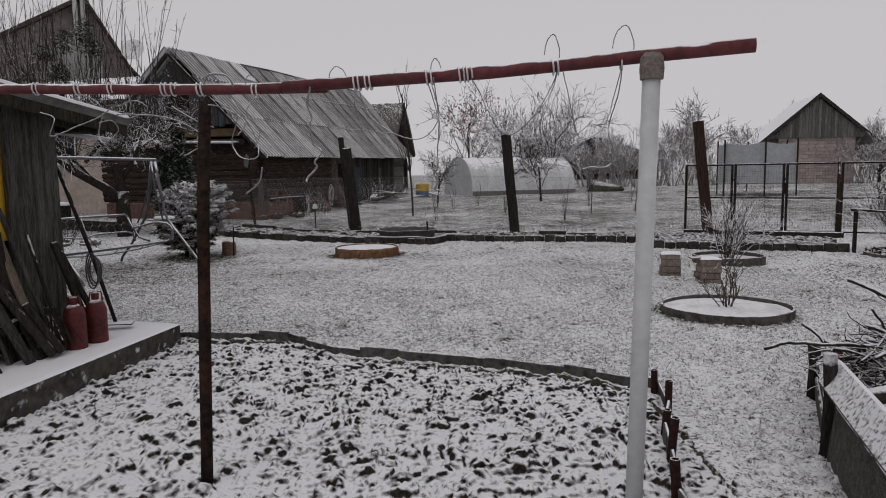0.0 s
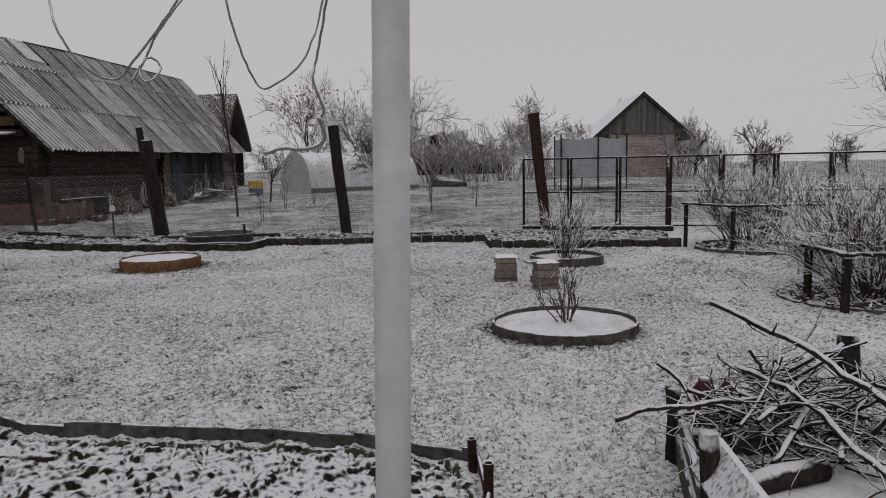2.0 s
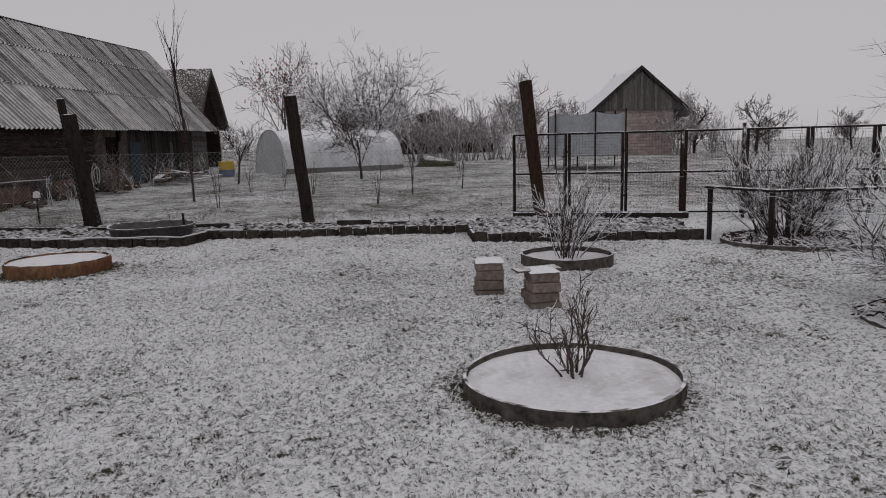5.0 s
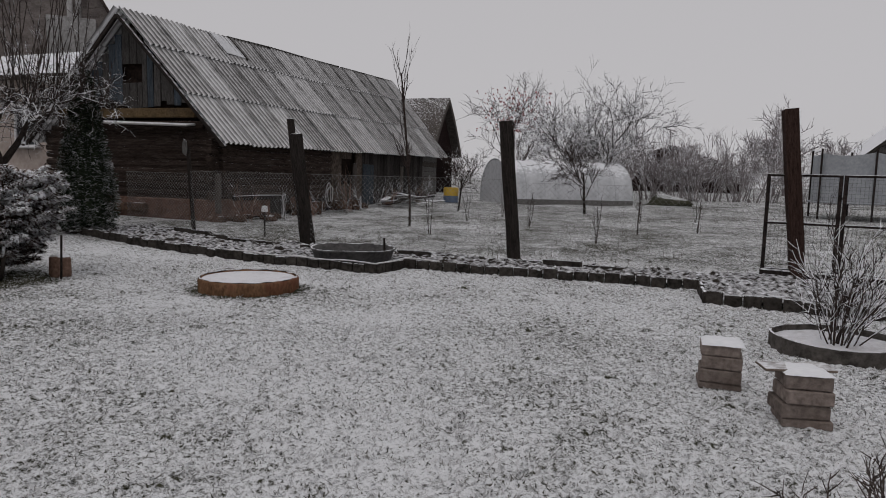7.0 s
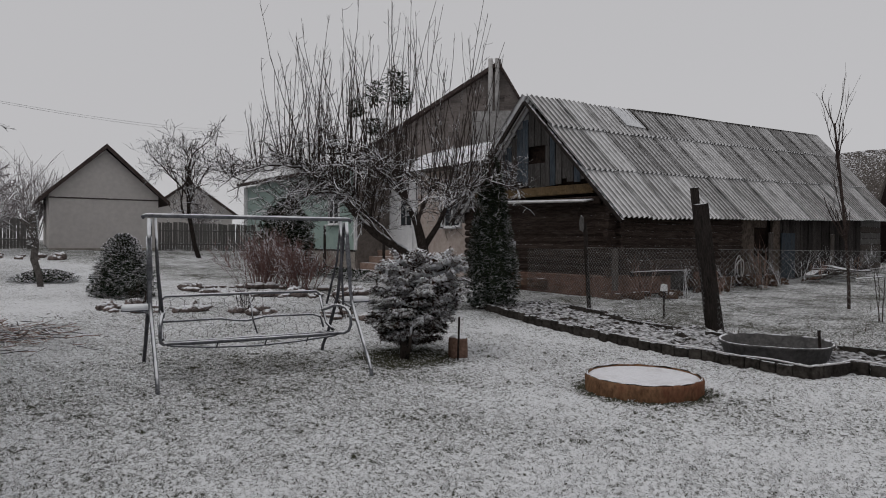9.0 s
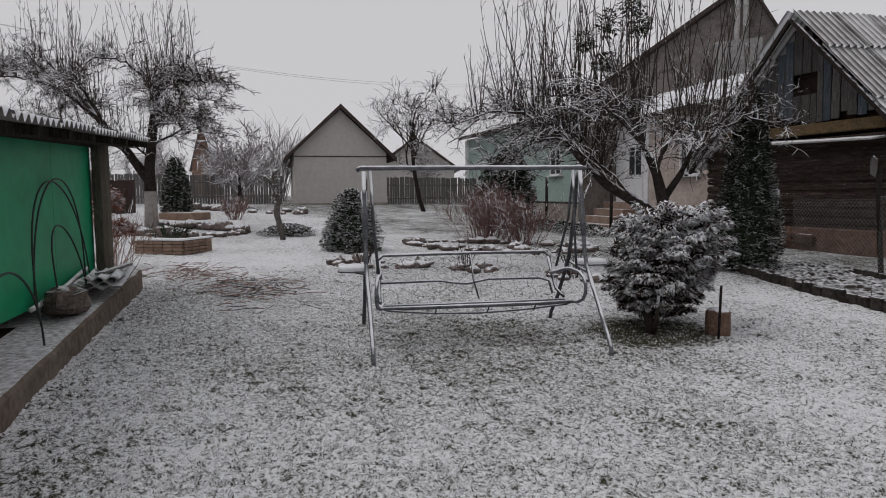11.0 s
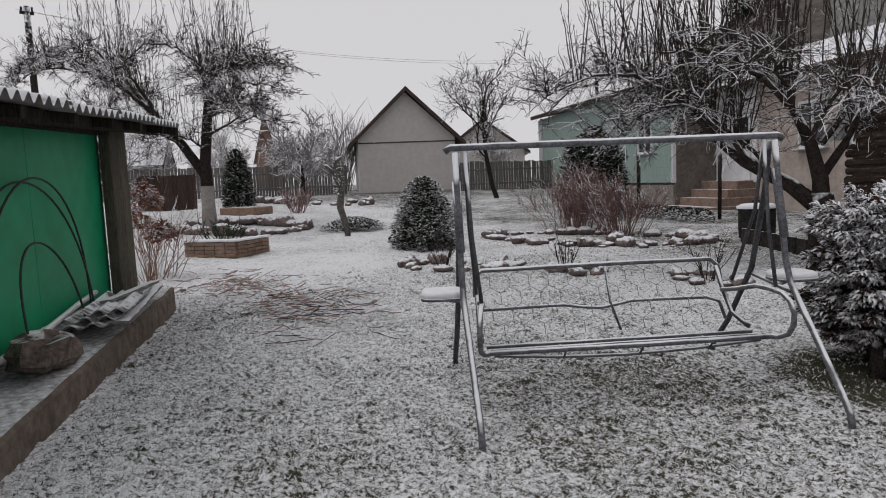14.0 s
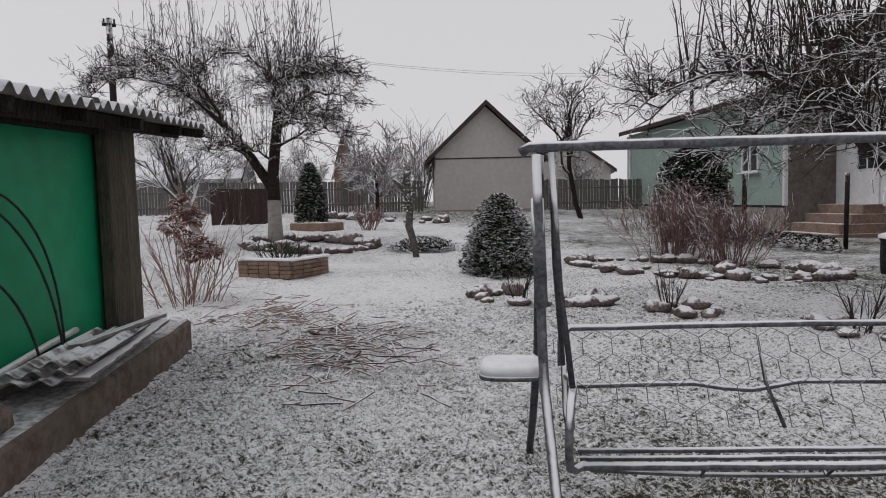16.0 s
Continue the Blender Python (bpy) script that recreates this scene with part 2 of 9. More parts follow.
def sheet_material():
    """Weathered, snow-dusted corrugated sheet: paler in the troughs, darker on the crests."""
    m = bpy.data.materials.new("corrugated_sheet")
    m.use_nodes = True
    n, l = m.node_tree.nodes, m.node_tree.links
    where = n.new("ShaderNodeTexCoord")
    xyz = n.new("ShaderNodeSeparateXYZ")
    l.new(where.outputs["Object"], xyz.inputs[0])
    fold = n.new("ShaderNodeMath")
    fold.operation = "MULTIPLY"
    fold.inputs[1].default_value = -1 / 0.021
    l.new(xyz.outputs[2], fold.inputs[0])
    t = n.new("ShaderNodeTexNoise")
    t.inputs["Scale"].default_value, t.inputs["Detail"].default_value = 2.2, 6.0
    l.new(where.outputs["Object"], t.inputs[0])
    k = n.new("ShaderNodeMath")
    k.operation = "MULTIPLY_ADD"
    k.inputs[1].default_value = 3.2
    l.new(t.outputs[0], k.inputs[0])
    l.new(fold.outputs[0], k.inputs[2])
    r = n.new("ShaderNodeMapRange")
    r.inputs[1].default_value, r.inputs[2].default_value = 0.6, 2.9
    info = n.new("ShaderNodeObjectInfo")
    lot = n.new("ShaderNodeMath")
    lot.operation = "MULTIPLY_ADD"
    lot.inputs[1].default_value = 0.8
    l.new(info.outputs["Random"], lot.inputs[0])
    l.new(k.outputs[0], lot.inputs[2])
    l.new(lot.outputs[0], r.inputs[0])
    tone = n.new("ShaderNodeMixRGB")
    tone.inputs[1].default_value, tone.inputs[2].default_value = (0.12, 0.116, 0.114, 1), (0.20, 0.195, 0.192, 1)
    l.new(info.outputs["Random"], tone.inputs[0])
    mix = n.new("ShaderNodeMixRGB")
    mix.inputs[2].default_value = (0.70, 0.70, 0.71, 1)
    l.new(r.outputs[0], mix.inputs[0])
    l.new(tone.outputs[0], mix.inputs[1])
    b = n["Principled BSDF"]
    l.new(mix.outputs[0], b.inputs["Base Color"])
    b.inputs["Roughness"].default_value = 0.9
    b.inputs["Specular IOR Level"].default_value = 0.08
    return m


M_SHEET = sheet_material()
M_LAWN = lawn_material()
M_SNOW = material("fresh_snow", (0.74, 0.75, 0.78), (0.83, 0.84, 0.86), 5, 0.8, 0.25)
M_BED_SNOW = material("snow_on_soil", (0.70, 0.70, 0.73), (0.82, 0.82, 0.85), 7, 0.85, 0.3, stain=0.5, stain_colour=(0.3, 0.28, 0.27))
M_SOIL = material("clodded_soil", (0.012, 0.010, 0.009), (0.045, 0.036, 0.03), 14, 0.95, 0.8, snow=0.26, snow_scale=30.0, snow_gain=0.2)
M_SOIL_FAR = material("far_soil", (0.015, 0.013, 0.012), (0.055, 0.045, 0.038), 9, 0.95, 0.8, snow=0.10, snow_scale=12.0, snow_gain=0.6)
M_CONCRETE = material("rough_concrete", (0.20, 0.18, 0.16), (0.36, 0.33, 0.30), 3, 0.9, 0.5, stain=0.6, stain_colour=(0.10, 0.085, 0.07))
M_SLAB = material("snow_dusted_concrete", (0.10, 0.078, 0.064), (0.20, 0.165, 0.14), 3, 0.9, 0.7, snow=0.13, snow_scale=22.0, snow_gain=0.4, stain=0.6, stain_colour=(0.10, 0.085, 0.07))
M_SLAB_SNOW = material("snowed_concrete", (0.035, 0.031, 0.028), (0.10, 0.09, 0.08), 3, 0.9, 0.5, snow=0.9, stain=0.5, stain_colour=(0.06, 0.05, 0.045))
M_KERB = material("dark_kerb", (0.018, 0.016, 0.014), (0.065, 0.058, 0.052), 4, 0.9, 0.6, snow=0.22, vary=0.2)
M_EDGE = material("old_slate_edging", (0.03, 0.028, 0.027), (0.10, 0.095, 0.09), 5, 0.9, 0.5, snow=0.2, vary=0.15)
M_BLOCK = material("clay_block", (0.14, 0.114, 0.10), (0.30, 0.25, 0.225), 6, 0.9, 0.5, stain=0.7, stain_colour=(0.09, 0.065, 0.05), vary=0.22)
M_RING = material("orange_concrete_ring", (0.085, 0.045, 0.026), (0.235, 0.135, 0.078), 6, 0.9, 0.9, snow=0.08, stretch=(1, 1, 0.55), stain=0.75, stain_colour=(0.15, 0.055, 0.035))
M_RING_SNOW = material("speckled_snow", (0.70, 0.70, 0.73), (0.82, 0.82, 0.85), 9, 0.85, 0.5, stain=0.4, stain_colour=(0.42, 0.40, 0.40))
M_TUB = material("grey_old_rubber", (0.035, 0.034, 0.034), (0.105, 0.10, 0.098), 4, 0.7, 0.3, snow=0.18, stain=0.5, stain_colour=(0.03, 0.028, 0.027))
M_HOOP = material("grey_hoop", (0.04, 0.036, 0.033), (0.13, 0.118, 0.108), 4, 0.85, 0.3, snow=0.15, stain=0.4)
M_BARK = material("wet_bark", (0.014, 0.011, 0.010), (0.055, 0.045, 0.04), 14, 0.9, 0.7, snow=0.44, snow_scale=7.0)
M_TWIG = material("snowy_twigs", (0.03, 0.025, 0.022), (0.10, 0.086, 0.08), 8, 0.9, 0.2, snow=1.0, snow_scale=3.0)
M_APPLE_TWIG = material("dark_apple_twigs", (0.02, 0.016, 0.014), (0.075, 0.06, 0.054), 8, 0.9, 0.2, snow=0.76, snow_scale=4.0)
M_TWIG_BUSH = material("snowy_bush_twigs", (0.02, 0.015, 0.013), (0.085, 0.066, 0.058), 8, 0.9, 0.2, snow=0.98, snow_scale=3.0)
M_TWIG_DARK = material("bare_twigs", (0.022, 0.016, 0.015), (0.075, 0.058, 0.052), 8, 0.9, 0.2, snow=0.45, snow_scale=3.0)
M_TWIG_RED = material("reddish_twigs", (0.13, 0.08, 0.074), (0.28, 0.18, 0.165), 8, 0.9, 0.2, snow=0.72, snow_scale=3.0)
# rime on twigs, and extra paleness that stands in for distance haze
M_TWIG_FAR = material("rimed_hazed_twigs", (0.16, 0.14, 0.14), (0.34, 0.31, 0.31), 3, 0.95, 0.0, snow=0.8, snow_scale=2.0)
M_WASH = material("limewashed_bark", (0.22, 0.20, 0.185), (0.40, 0.375, 0.355), 9, 0.9, 0.6, stain=0.5, stain_colour=(0.16, 0.13, 0.12))
M_NEEDLE = material("snowy_needles", (0.022, 0.026, 0.018), (0.055, 0.06, 0.045), 7, 0.85, 0.2, snow=0.52, snow_scale=6.0)
M_NEEDLE_BROWN = material("browned_needles", (0.035, 0.021, 0.016), (0.10, 0.06, 0.045), 7, 0.85, 0.2, snow=1.06, snow_scale=9.0)
M_NEEDLE_DARK = material("dark_needles", (0.015, 0.024, 0.016), (0.05, 0.058, 0.038), 7, 0.85, 0.2, snow=0.17, snow_scale=6.0)
M_PLANK = material("weathered_planks", (0.035, 0.03, 0.027), (0.12, 0.105, 0.095), 5, 0.9, 0.6, stretch=(6, 6, 0.6), snow=0.3, vary=0.25)
M_PLANK_BLUE = material("blue_grey_planks", (0.025, 0.036, 0.05), (0.095, 0.112, 0.128), 5, 0.9, 0.6, stretch=(6, 6, 0.6), stain=0.7, stain_colour=(0.09, 0.08, 0.075), vary=0.3)
M_LOG = material("dark_log_wall", (0.017, 0.0125, 0.0105), (0.070, 0.052, 0.044), 5, 0.9, 0.9, stretch=(0.9, 0.9, 7), vary=0.3, stain=0.8, stain_colour=(0.11, 0.088, 0.078), snow=0.02, snow_scale=16.0)
M_LOGS = material("side_boards", (0.016, 0.0145, 0.014), (0.062, 0.055, 0.052), 4, 0.9, 0.6, stretch=(6, 6, 0.6), vary=0.35)
M_BEAM = material("ochre_beam", (0.07, 0.048, 0.025), (0.15, 0.105, 0.06), 5, 0.9, 0.5, stain=0.5)
M_STONE_BASE = material("brown_rubble_base", (0.035, 0.024, 0.019), (0.15, 0.095, 0.07), 3.5, 0.95, 0.9, snow=0.14, vary=0.45, stain=0.6, stain_colour=(0.03, 0.025, 0.022))
M_FOOTING = material("red_brown_render", (0.07, 0.042, 0.033), (0.19, 0.12, 0.095), 3, 0.95, 0.8, snow=0.12, stain=0.7, stain_colour=(0.045, 0.036, 0.032))
M_POST = material("old_dark_post", (0.012, 0.0105, 0.010), (0.05, 0.042, 0.038), 5, 0.9, 0.7, stretch=(7, 7, 0.8), snow=0.45)
M_POST_RED = material("reddish_dark_post", (0.02, 0.012, 0.010), (0.065, 0.04, 0.033), 5, 0.9, 0.7, stretch=(7, 7, 0.8), snow=0.45)
M_SHEET_PLAIN = material("corrugated_slate", (0.24, 0.235, 0.23), (0.42, 0.41, 0.405), 2.5, 0.9, 0.4, stain=0.5, stain_colour=(0.15, 0.14, 0.135), vary=0.16, snow=0.22, snow_scale=4.0)
M_SHEET_NEW = material("pale_roof_sheet", (0.55, 0.56, 0.58), (0.70, 0.71, 0.73), 2.5, 0.8, 0.3)
M_TAR = material("tarred_ridge", (0.02, 0.019, 0.018), (0.06, 0.055, 0.05), 4, 0.9, 0.5, snow=0.2)
M_WHITE_PAINT = material("grey_white_paint", (0.40, 0.41, 0.42), (0.50, 0.51, 0.52), 4, 0.55, 0.15, stain=0.35, stain_colour=(0.35, 0.34, 0.34))
M_RED_PAINT = material("dark_red_pipe", (0.07, 0.015, 0.018), (0.14, 0.032, 0.035), 7, 0.6, 0.3, snow=0.42, stain=0.5, stain_colour=(0.07, 0.025, 0.02))
M_RUST = material("rusty_steel", (0.008, 0.007, 0.0065), (0.036, 0.023, 0.018), 9, 0.85, 0.5, snow=0.2, stain=0.6, stain_colour=(0.10, 0.042, 0.02))
M_RUST_RED = material("red_rust", (0.016, 0.009, 0.009), (0.055, 0.025, 0.023), 9, 0.8, 0.5, snow=0.35)
M_GATE = material("dark_gate_steel", (0.010, 0.009, 0.009), (0.045, 0.034, 0.031), 9, 0.8, 0.3, snow=0.5)
M_WIRE = material("galvanised_wire", (0.20, 0.20, 0.20), (0.36, 0.36, 0.36), 9, 0.6, 0.0, metal=0.4)
M_WIRE_DARK = material("dark_wire", (0.035, 0.035, 0.035), (0.09, 0.09, 0.09), 9, 0.7, 0.0)
M_LINE = material("frosted_line", (0.16, 0.155, 0.155), (0.30, 0.29, 0.29), 60, 0.9, 0.3, snow=0.6, snow_scale=20.0)
M_CORD = material("snowy_cord", (0.42, 0.40, 0.40), (0.62, 0.60, 0.60), 20, 0.9, 0.3, snow=0.55)
M_HOSE = material("black_hose", (0.012, 0.013, 0.012), (0.035, 0.037, 0.035), 10, 0.5, 0.0)
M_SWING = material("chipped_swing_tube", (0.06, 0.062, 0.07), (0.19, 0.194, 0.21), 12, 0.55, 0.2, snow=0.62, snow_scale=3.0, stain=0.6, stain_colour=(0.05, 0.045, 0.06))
# same frame in a darker tone: back legs, hangers, stays and ties
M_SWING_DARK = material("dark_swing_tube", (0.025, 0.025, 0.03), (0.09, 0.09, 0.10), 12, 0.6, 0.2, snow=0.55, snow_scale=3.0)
M_GREEN = material("green_board", (0.004, 0.215, 0.09), (0.008, 0.29, 0.135), 1.2, 0.45, 0.08, stain=0.25, stain_colour=(0.01, 0.16, 0.09))
M_YELLOW = material("yellow_board", (0.50, 0.29, 0.02), (0.62, 0.38, 0.04), 3, 0.6, 0.2)
M_BOARD = material("dark_shed_board", (0.015, 0.013, 0.011), (0.06, 0.052, 0.043), 5, 0.9, 0.6, stretch=(7, 7, 0.7), vary=0.2)
M_RED_CAN = material("red_can", (0.04, 0.008, 0.008), (0.12, 0.02, 0.018), 6, 0.5, 0.2, snow=0.3, stain=0.4, stain_colour=(0.12, 0.03, 0.025))
M_ROCK = material("field_stone", (0.06, 0.046, 0.042), (0.24, 0.195, 0.18), 8, 0.9, 0.9, snow=0.38, vary=0.3, snow_scale=10.0)
M_RUBBER = material("old_rubber", (0.018, 0.018, 0.018), (0.05, 0.048, 0.046), 6, 0.8, 0.3, snow=0.05)
M_FILM = material("greenhouse_film", (0.42, 0.43, 0.45), (0.58, 0.59, 0.61), 1.5, 0.5, 0.3, snow=0.35)
M_PLASTER_GREY = material("beige_grey_plaster", (0.47, 0.445, 0.43), (0.55, 0.52, 0.50), 1.2, 0.9, 0.2, stain=0.15, stain_colour=(0.3, 0.28, 0.26))
M_PLASTER_PINK = material("pinkish_plaster", (0.36, 0.30, 0.27), (0.50, 0.43, 0.39), 1.5, 0.9, 0.4, stain=0.5, stain_colour=(0.22, 0.17, 0.15))
M_SIDING = material("mint_siding", (0.25, 0.335, 0.305), (0.31, 0.40, 0.365), 1.2, 0.6, 0.1)
M_BROWN_WALL = material("brown_grey_wall", (0.11, 0.095, 0.085), (0.19, 0.165, 0.15), 2, 0.9, 0.3)
M_BRICK = material("grey_brown_brick", (0.125, 0.108, 0.10), (0.24, 0.212, 0.20), 5, 0.9, 0.5, stretch=(1, 1, 4), vary=0.2)
M_STEP = material("terracotta_step", (0.19, 0.13, 0.105), (0.31, 0.23, 0.19), 3, 0.8, 0.3, snow=0.15)
M_WHITE_FRAME = material("white_joinery", (0.60, 0.60, 0.61), (0.72, 0.72, 0.73), 3, 0.5, 0.1)
M_ROOF_DARK = material("dark_brown_roof", (0.04, 0.03, 0.028), (0.09, 0.07, 0.065), 4, 0.8, 0.3, snow=0.3)
M_PORCH = material("snow_dusted_porch_sheet", (0.16, 0.157, 0.153), (0.30, 0.295, 0.29), 3, 0.9, 0.3, snow=0.5, snow_scale=3.0)
M_ROOF_SNOW = material("snowed_roof", (0.22, 0.22, 0.22), (0.4, 0.4, 0.4), 3, 0.8, 0.3, snow=0.95, snow_scale=2.0)
M_BLOCKWALL = material("pinkish_block", (0.26, 0.21, 0.20), (0.40, 0.34, 0.32), 4, 0.9, 0.4, vary=0.15)
M_FENCE = material("grey_palings", (0.08, 0.077, 0.074), (0.18, 0.172, 0.165), 4, 0.9, 0.4, stretch=(6, 6, 0.6), snow=0.3, vary=0.15)
M_NET = material("grey_blue_net", (0.28, 0.295, 0.315), (0.38, 0.395, 0.415), 3, 0.9, 0.1)
M_THATCH = material("mossy_roof", (0.05, 0.044, 0.04), (0.14, 0.125, 0.115), 6, 0.95, 0.9, snow=0.30, snow_scale=12.0)
M_DRY = material("dry_stalks", (0.16, 0.10, 0.075), (0.34, 0.22, 0.18), 8, 0.9, 0.2, snow=0.7)
M_HYDRANGEA = material("dried_flower_heads", (0.15, 0.065, 0.05), (0.32, 0.165, 0.125), 12, 0.9, 0.4, snow=0.25)
M_LEAVES_DARK = material("dark_evergreen_leaves", (0.014, 0.022, 0.014), (0.045, 0.055, 0.035), 8, 0.8, 0.2, snow=0.26)
M_BERRY = material("dull_red_berries", (0.22, 0.05, 0.055), (0.36, 0.10, 0.10), 10, 0.7, 0.2, snow=0.25)
M_ROAD_BLUE = material("blue_barrel", (0.07, 0.10, 0.16), (0.12, 0.16, 0.24), 3, 0.6, 0.1)
M_BARREL_YELLOW = material("yellow_barrel", (0.42, 0.27, 0.03), (0.55, 0.36, 0.05), 3, 0.6, 0.1)
M_GABLE = material("weathered_gable_boards", (0.04, 0.037, 0.035), (0.11, 0.104, 0.10), 5, 0.9, 0.5, stretch=(6, 6, 0.7), vary=0.3)
M_GLASS = glass_material()
# near-black: the shade of unlit insides is put into the colour
M_INSIDE = material("interior_shade_black", (0.01, 0.008, 0.007), (0.03, 0.02, 0.016), 3, 0.95, 0.0)
M_ORANGE_WALL = material("orange_brown_house", (0.26, 0.16, 0.12), (0.36, 0.24, 0.19), 2, 0.9, 0.2)


# ---- the ground: one sheet to the horizon ----
def axis(marks):
    out = []
    for a, b, step in marks:
        k = max(1, round((b - a) / step))
        out += [a + (b - a) * i / k for i in range(k)]
    return out + [marks[-1][1]]


def sward(x, y):
    """Height of the lawn: the slope, shallow dips, and tufts of turf with creases between."""
    tuft = abs(noise.noise((x * 6.5, y * 6.5, 11))) * 0.040 + abs(noise.noise((x * 15, y * 15, 17))) * 0.036
    return terr(x, y) + 0.018 * noise.noise((x * 1.7, y * 1.7, 0)) + 0.012 * noise.noise((x * 5, y * 5, 3)) + tuft - 0.012


LAWN_X, LAWN_Y = (-12.0, 6.5), (2.9, 14.9)


def make_ground():
    xs = axis([(-3000, -300, 450), (-300, -60, 30), (-60, -20, 2.0), (-20, LAWN_X[0], 0.2), (*LAWN_X, 0.036), (6.5, 10, 0.12), (10, 30, 1.0), (30, 300, 30), (300, 3000, 450)])
    ys = axis([(-3000, -300, 450), (-300, -20, 40), (-20, -2, 1.5), (-2, LAWN_Y[0], 0.12), (*LAWN_Y, 0.034), (14.9, 18, 0.14), (18, 40, 0.6), (40, 100, 5), (100, 300, 40), (300, 3000, 450)])
    near = lambda x, y: -20 < x < 12 and -3 < y < 20
    v = []
    for y in ys:
        for x in xs:
            if near(x, y):
                z = sward(x, y)
                if -5.6 < x < 1.35 and y < bed_edge(x) - 0.1 and x > slab_side(y) - 0.4:
                    z -= 0.09
            else:
                z = terr(x, y)
                z += 0.06 * noise.noise((x * 0.4, y * 0.4, 0)) if abs(x) < 60 and abs(y) < 90 else 0
            v.append((x, y, z))
    w = len(xs)
    f = [(j * w + i, j * w + i + 1, (j + 1) * w + i + 1, (j + 1) * w + i) for j in range(len(ys) - 1) for i in range(w - 1)]
    g = Geo()
    g.v, g.f = v, f
    solid("ground", g, M_LAWN, "snow-dusted grass lawn and field", "ground", kind="structure", smooth=True)


def slab_side(y):
    """The side of the low slab that bounds the dug bed."""
    return -2.43 - (6.0 - y) * 0.165


def bed_edge(x):
    """The far edge of the dug bed: a crooked line from the slab to the red pegs."""
    knots = ((-3.2, 6.3), (-2.5, 6.18), (-1.5, 6.08), (-0.9, 5.52), (0.19, 5.15), (0.9, 4.86), (1.27, 4.62), (1.5, 4.47))
    for (a, p), (b, q) in zip(knots, knots[1:]):
        if x <= b:
            return p + (q - p) * (x - a) / (b - a)
    return knots[-1][1]


make_ground()


def make_bed():
    """Dug soil in clods, snow between and on them."""
    g = Geo()
    step = 0.0135
    nx, ny = int(5.4 / step), int(5.9 / step)
    v, f = [], []
    for j in range(ny + 1):
        for i in range(nx + 1):
            left = min(-2.45, slab_side(0.9 + 5.2 * j / ny) - 0.08)
            x = left + (1.42 - left) * i / nx
            top = bed_edge(x) - 0.04
            y = 0.9 + (top - 0.9) * j / ny
            # rounded clods with deep creases between them, at three sizes
            wx, wy = x + 0.03 * noise.noise((x * 5, y * 5, 21)), y + 0.03 * noise.noise((x * 5, y * 5, 27))
            clod = abs(noise.noise((wx * 8, wy * 8, 1))) * 0.060 + abs(noise.noise((wx * 17, wy * 17, 5))) * 0.034
            clod += abs(noise.noise((wx * 33, wy * 33, 9))) * 0.023 + 0.010 * noise.noise((x * 2.1, y * 2.1, 2))
            v.append((x, y, clod - 0.035))
    for j in range(ny):
        for i in range(nx):
            a = j * (nx + 1) + i
            f.append((a, a + 1, a + nx + 2, a + nx + 1))
    g.v, g.f = v, f
    solid("soil_bed", g, M_SOIL, "dug vegetable bed of dark clods under snow", "garden bed", kind="structure", smooth=True)


make_bed()


def heading(dx, dy):
    """Degrees round z that turn +x to the way (dx, dy)."""
    return math.degrees(math.atan2(dy, dx))


def strip(g, a, b, z0, z1, thick, bevel=0.008, lean=0.0):
    """An upright board between two plan points."""
    dx, dy = b[0] - a[0], b[1] - a[1]
    m = pose((a[0] + b[0]) / 2, (a[1] + b[1]) / 2, (z0 + z1) / 2, 0, 0, heading(dx, dy)) @ pose(0, 0, 0, lean)
    return g.box((math.hypot(dx, dy), thick, z1 - z0), m, bevel)


# ---- edging of the dug bed ----
def make_bed_edging():
    edging = thing("bed_edging", "crooked slate edging along the dug bed", "edging", kind="structure")
    rng = random.Random(4)
    x = -2.5
    while x < 1.42:
        w = rng.uniform(0.14, 0.34)
        x2 = min(x + w, 1.46)
        top = rng.uniform(0.055, 0.09)
        g = Geo()
        strip(g, (x, bed_edge(x) + rng.uniform(-0.012, 0.012)), (x2, bed_edge(x2)), -0.05, top, 0.022, 0.006, rng.uniform(-8, 8))
        part("slate", g, M_EDGE, edging)
        x = x2 - 0.01
    for px, py, h in ((1.43, 4.42, 0.16), (1.40, 4.05, 0.20), (1.27, 3.72, 0.14), (1.17, 3.33, 0.24), (1.05, 2.9, 0.2), (1.06, 2.3, 0.2)):
        peg = thing("iron_peg", "short rust-red iron pipe peg at the bed corner", "peg", pose(px, py, 0, rng.uniform(-4, 4), rng.uniform(-4, 4), 0), group="pegs along the bed")
        g = Geo().lathe([(0.0, -0.05), (0.023, -0.05), (0.023, h), (0.018, h), (0.018, h - 0.03), (0, h - 0.03)], 10)
        part("pipe", g, M_RUST_RED, peg, smooth=False)
    for a, b in (((1.47, 4.45), (1.40, 4.05)), ((1.40, 4.03), (1.28, 3.74)), ((1.26, 3.70), (1.18, 3.34)), ((1.17, 3.32), (1.06, 2.9)), ((1.06, 2.88), (1.06, 2.3))):
        g = Geo()
        strip(g, a, b, -0.04, rng.uniform(0.06, 0.1), 0.02, 0.005, rng.uniform(-6, 6))
        part("slate", g, M_EDGE, edging)


make_bed_edging()


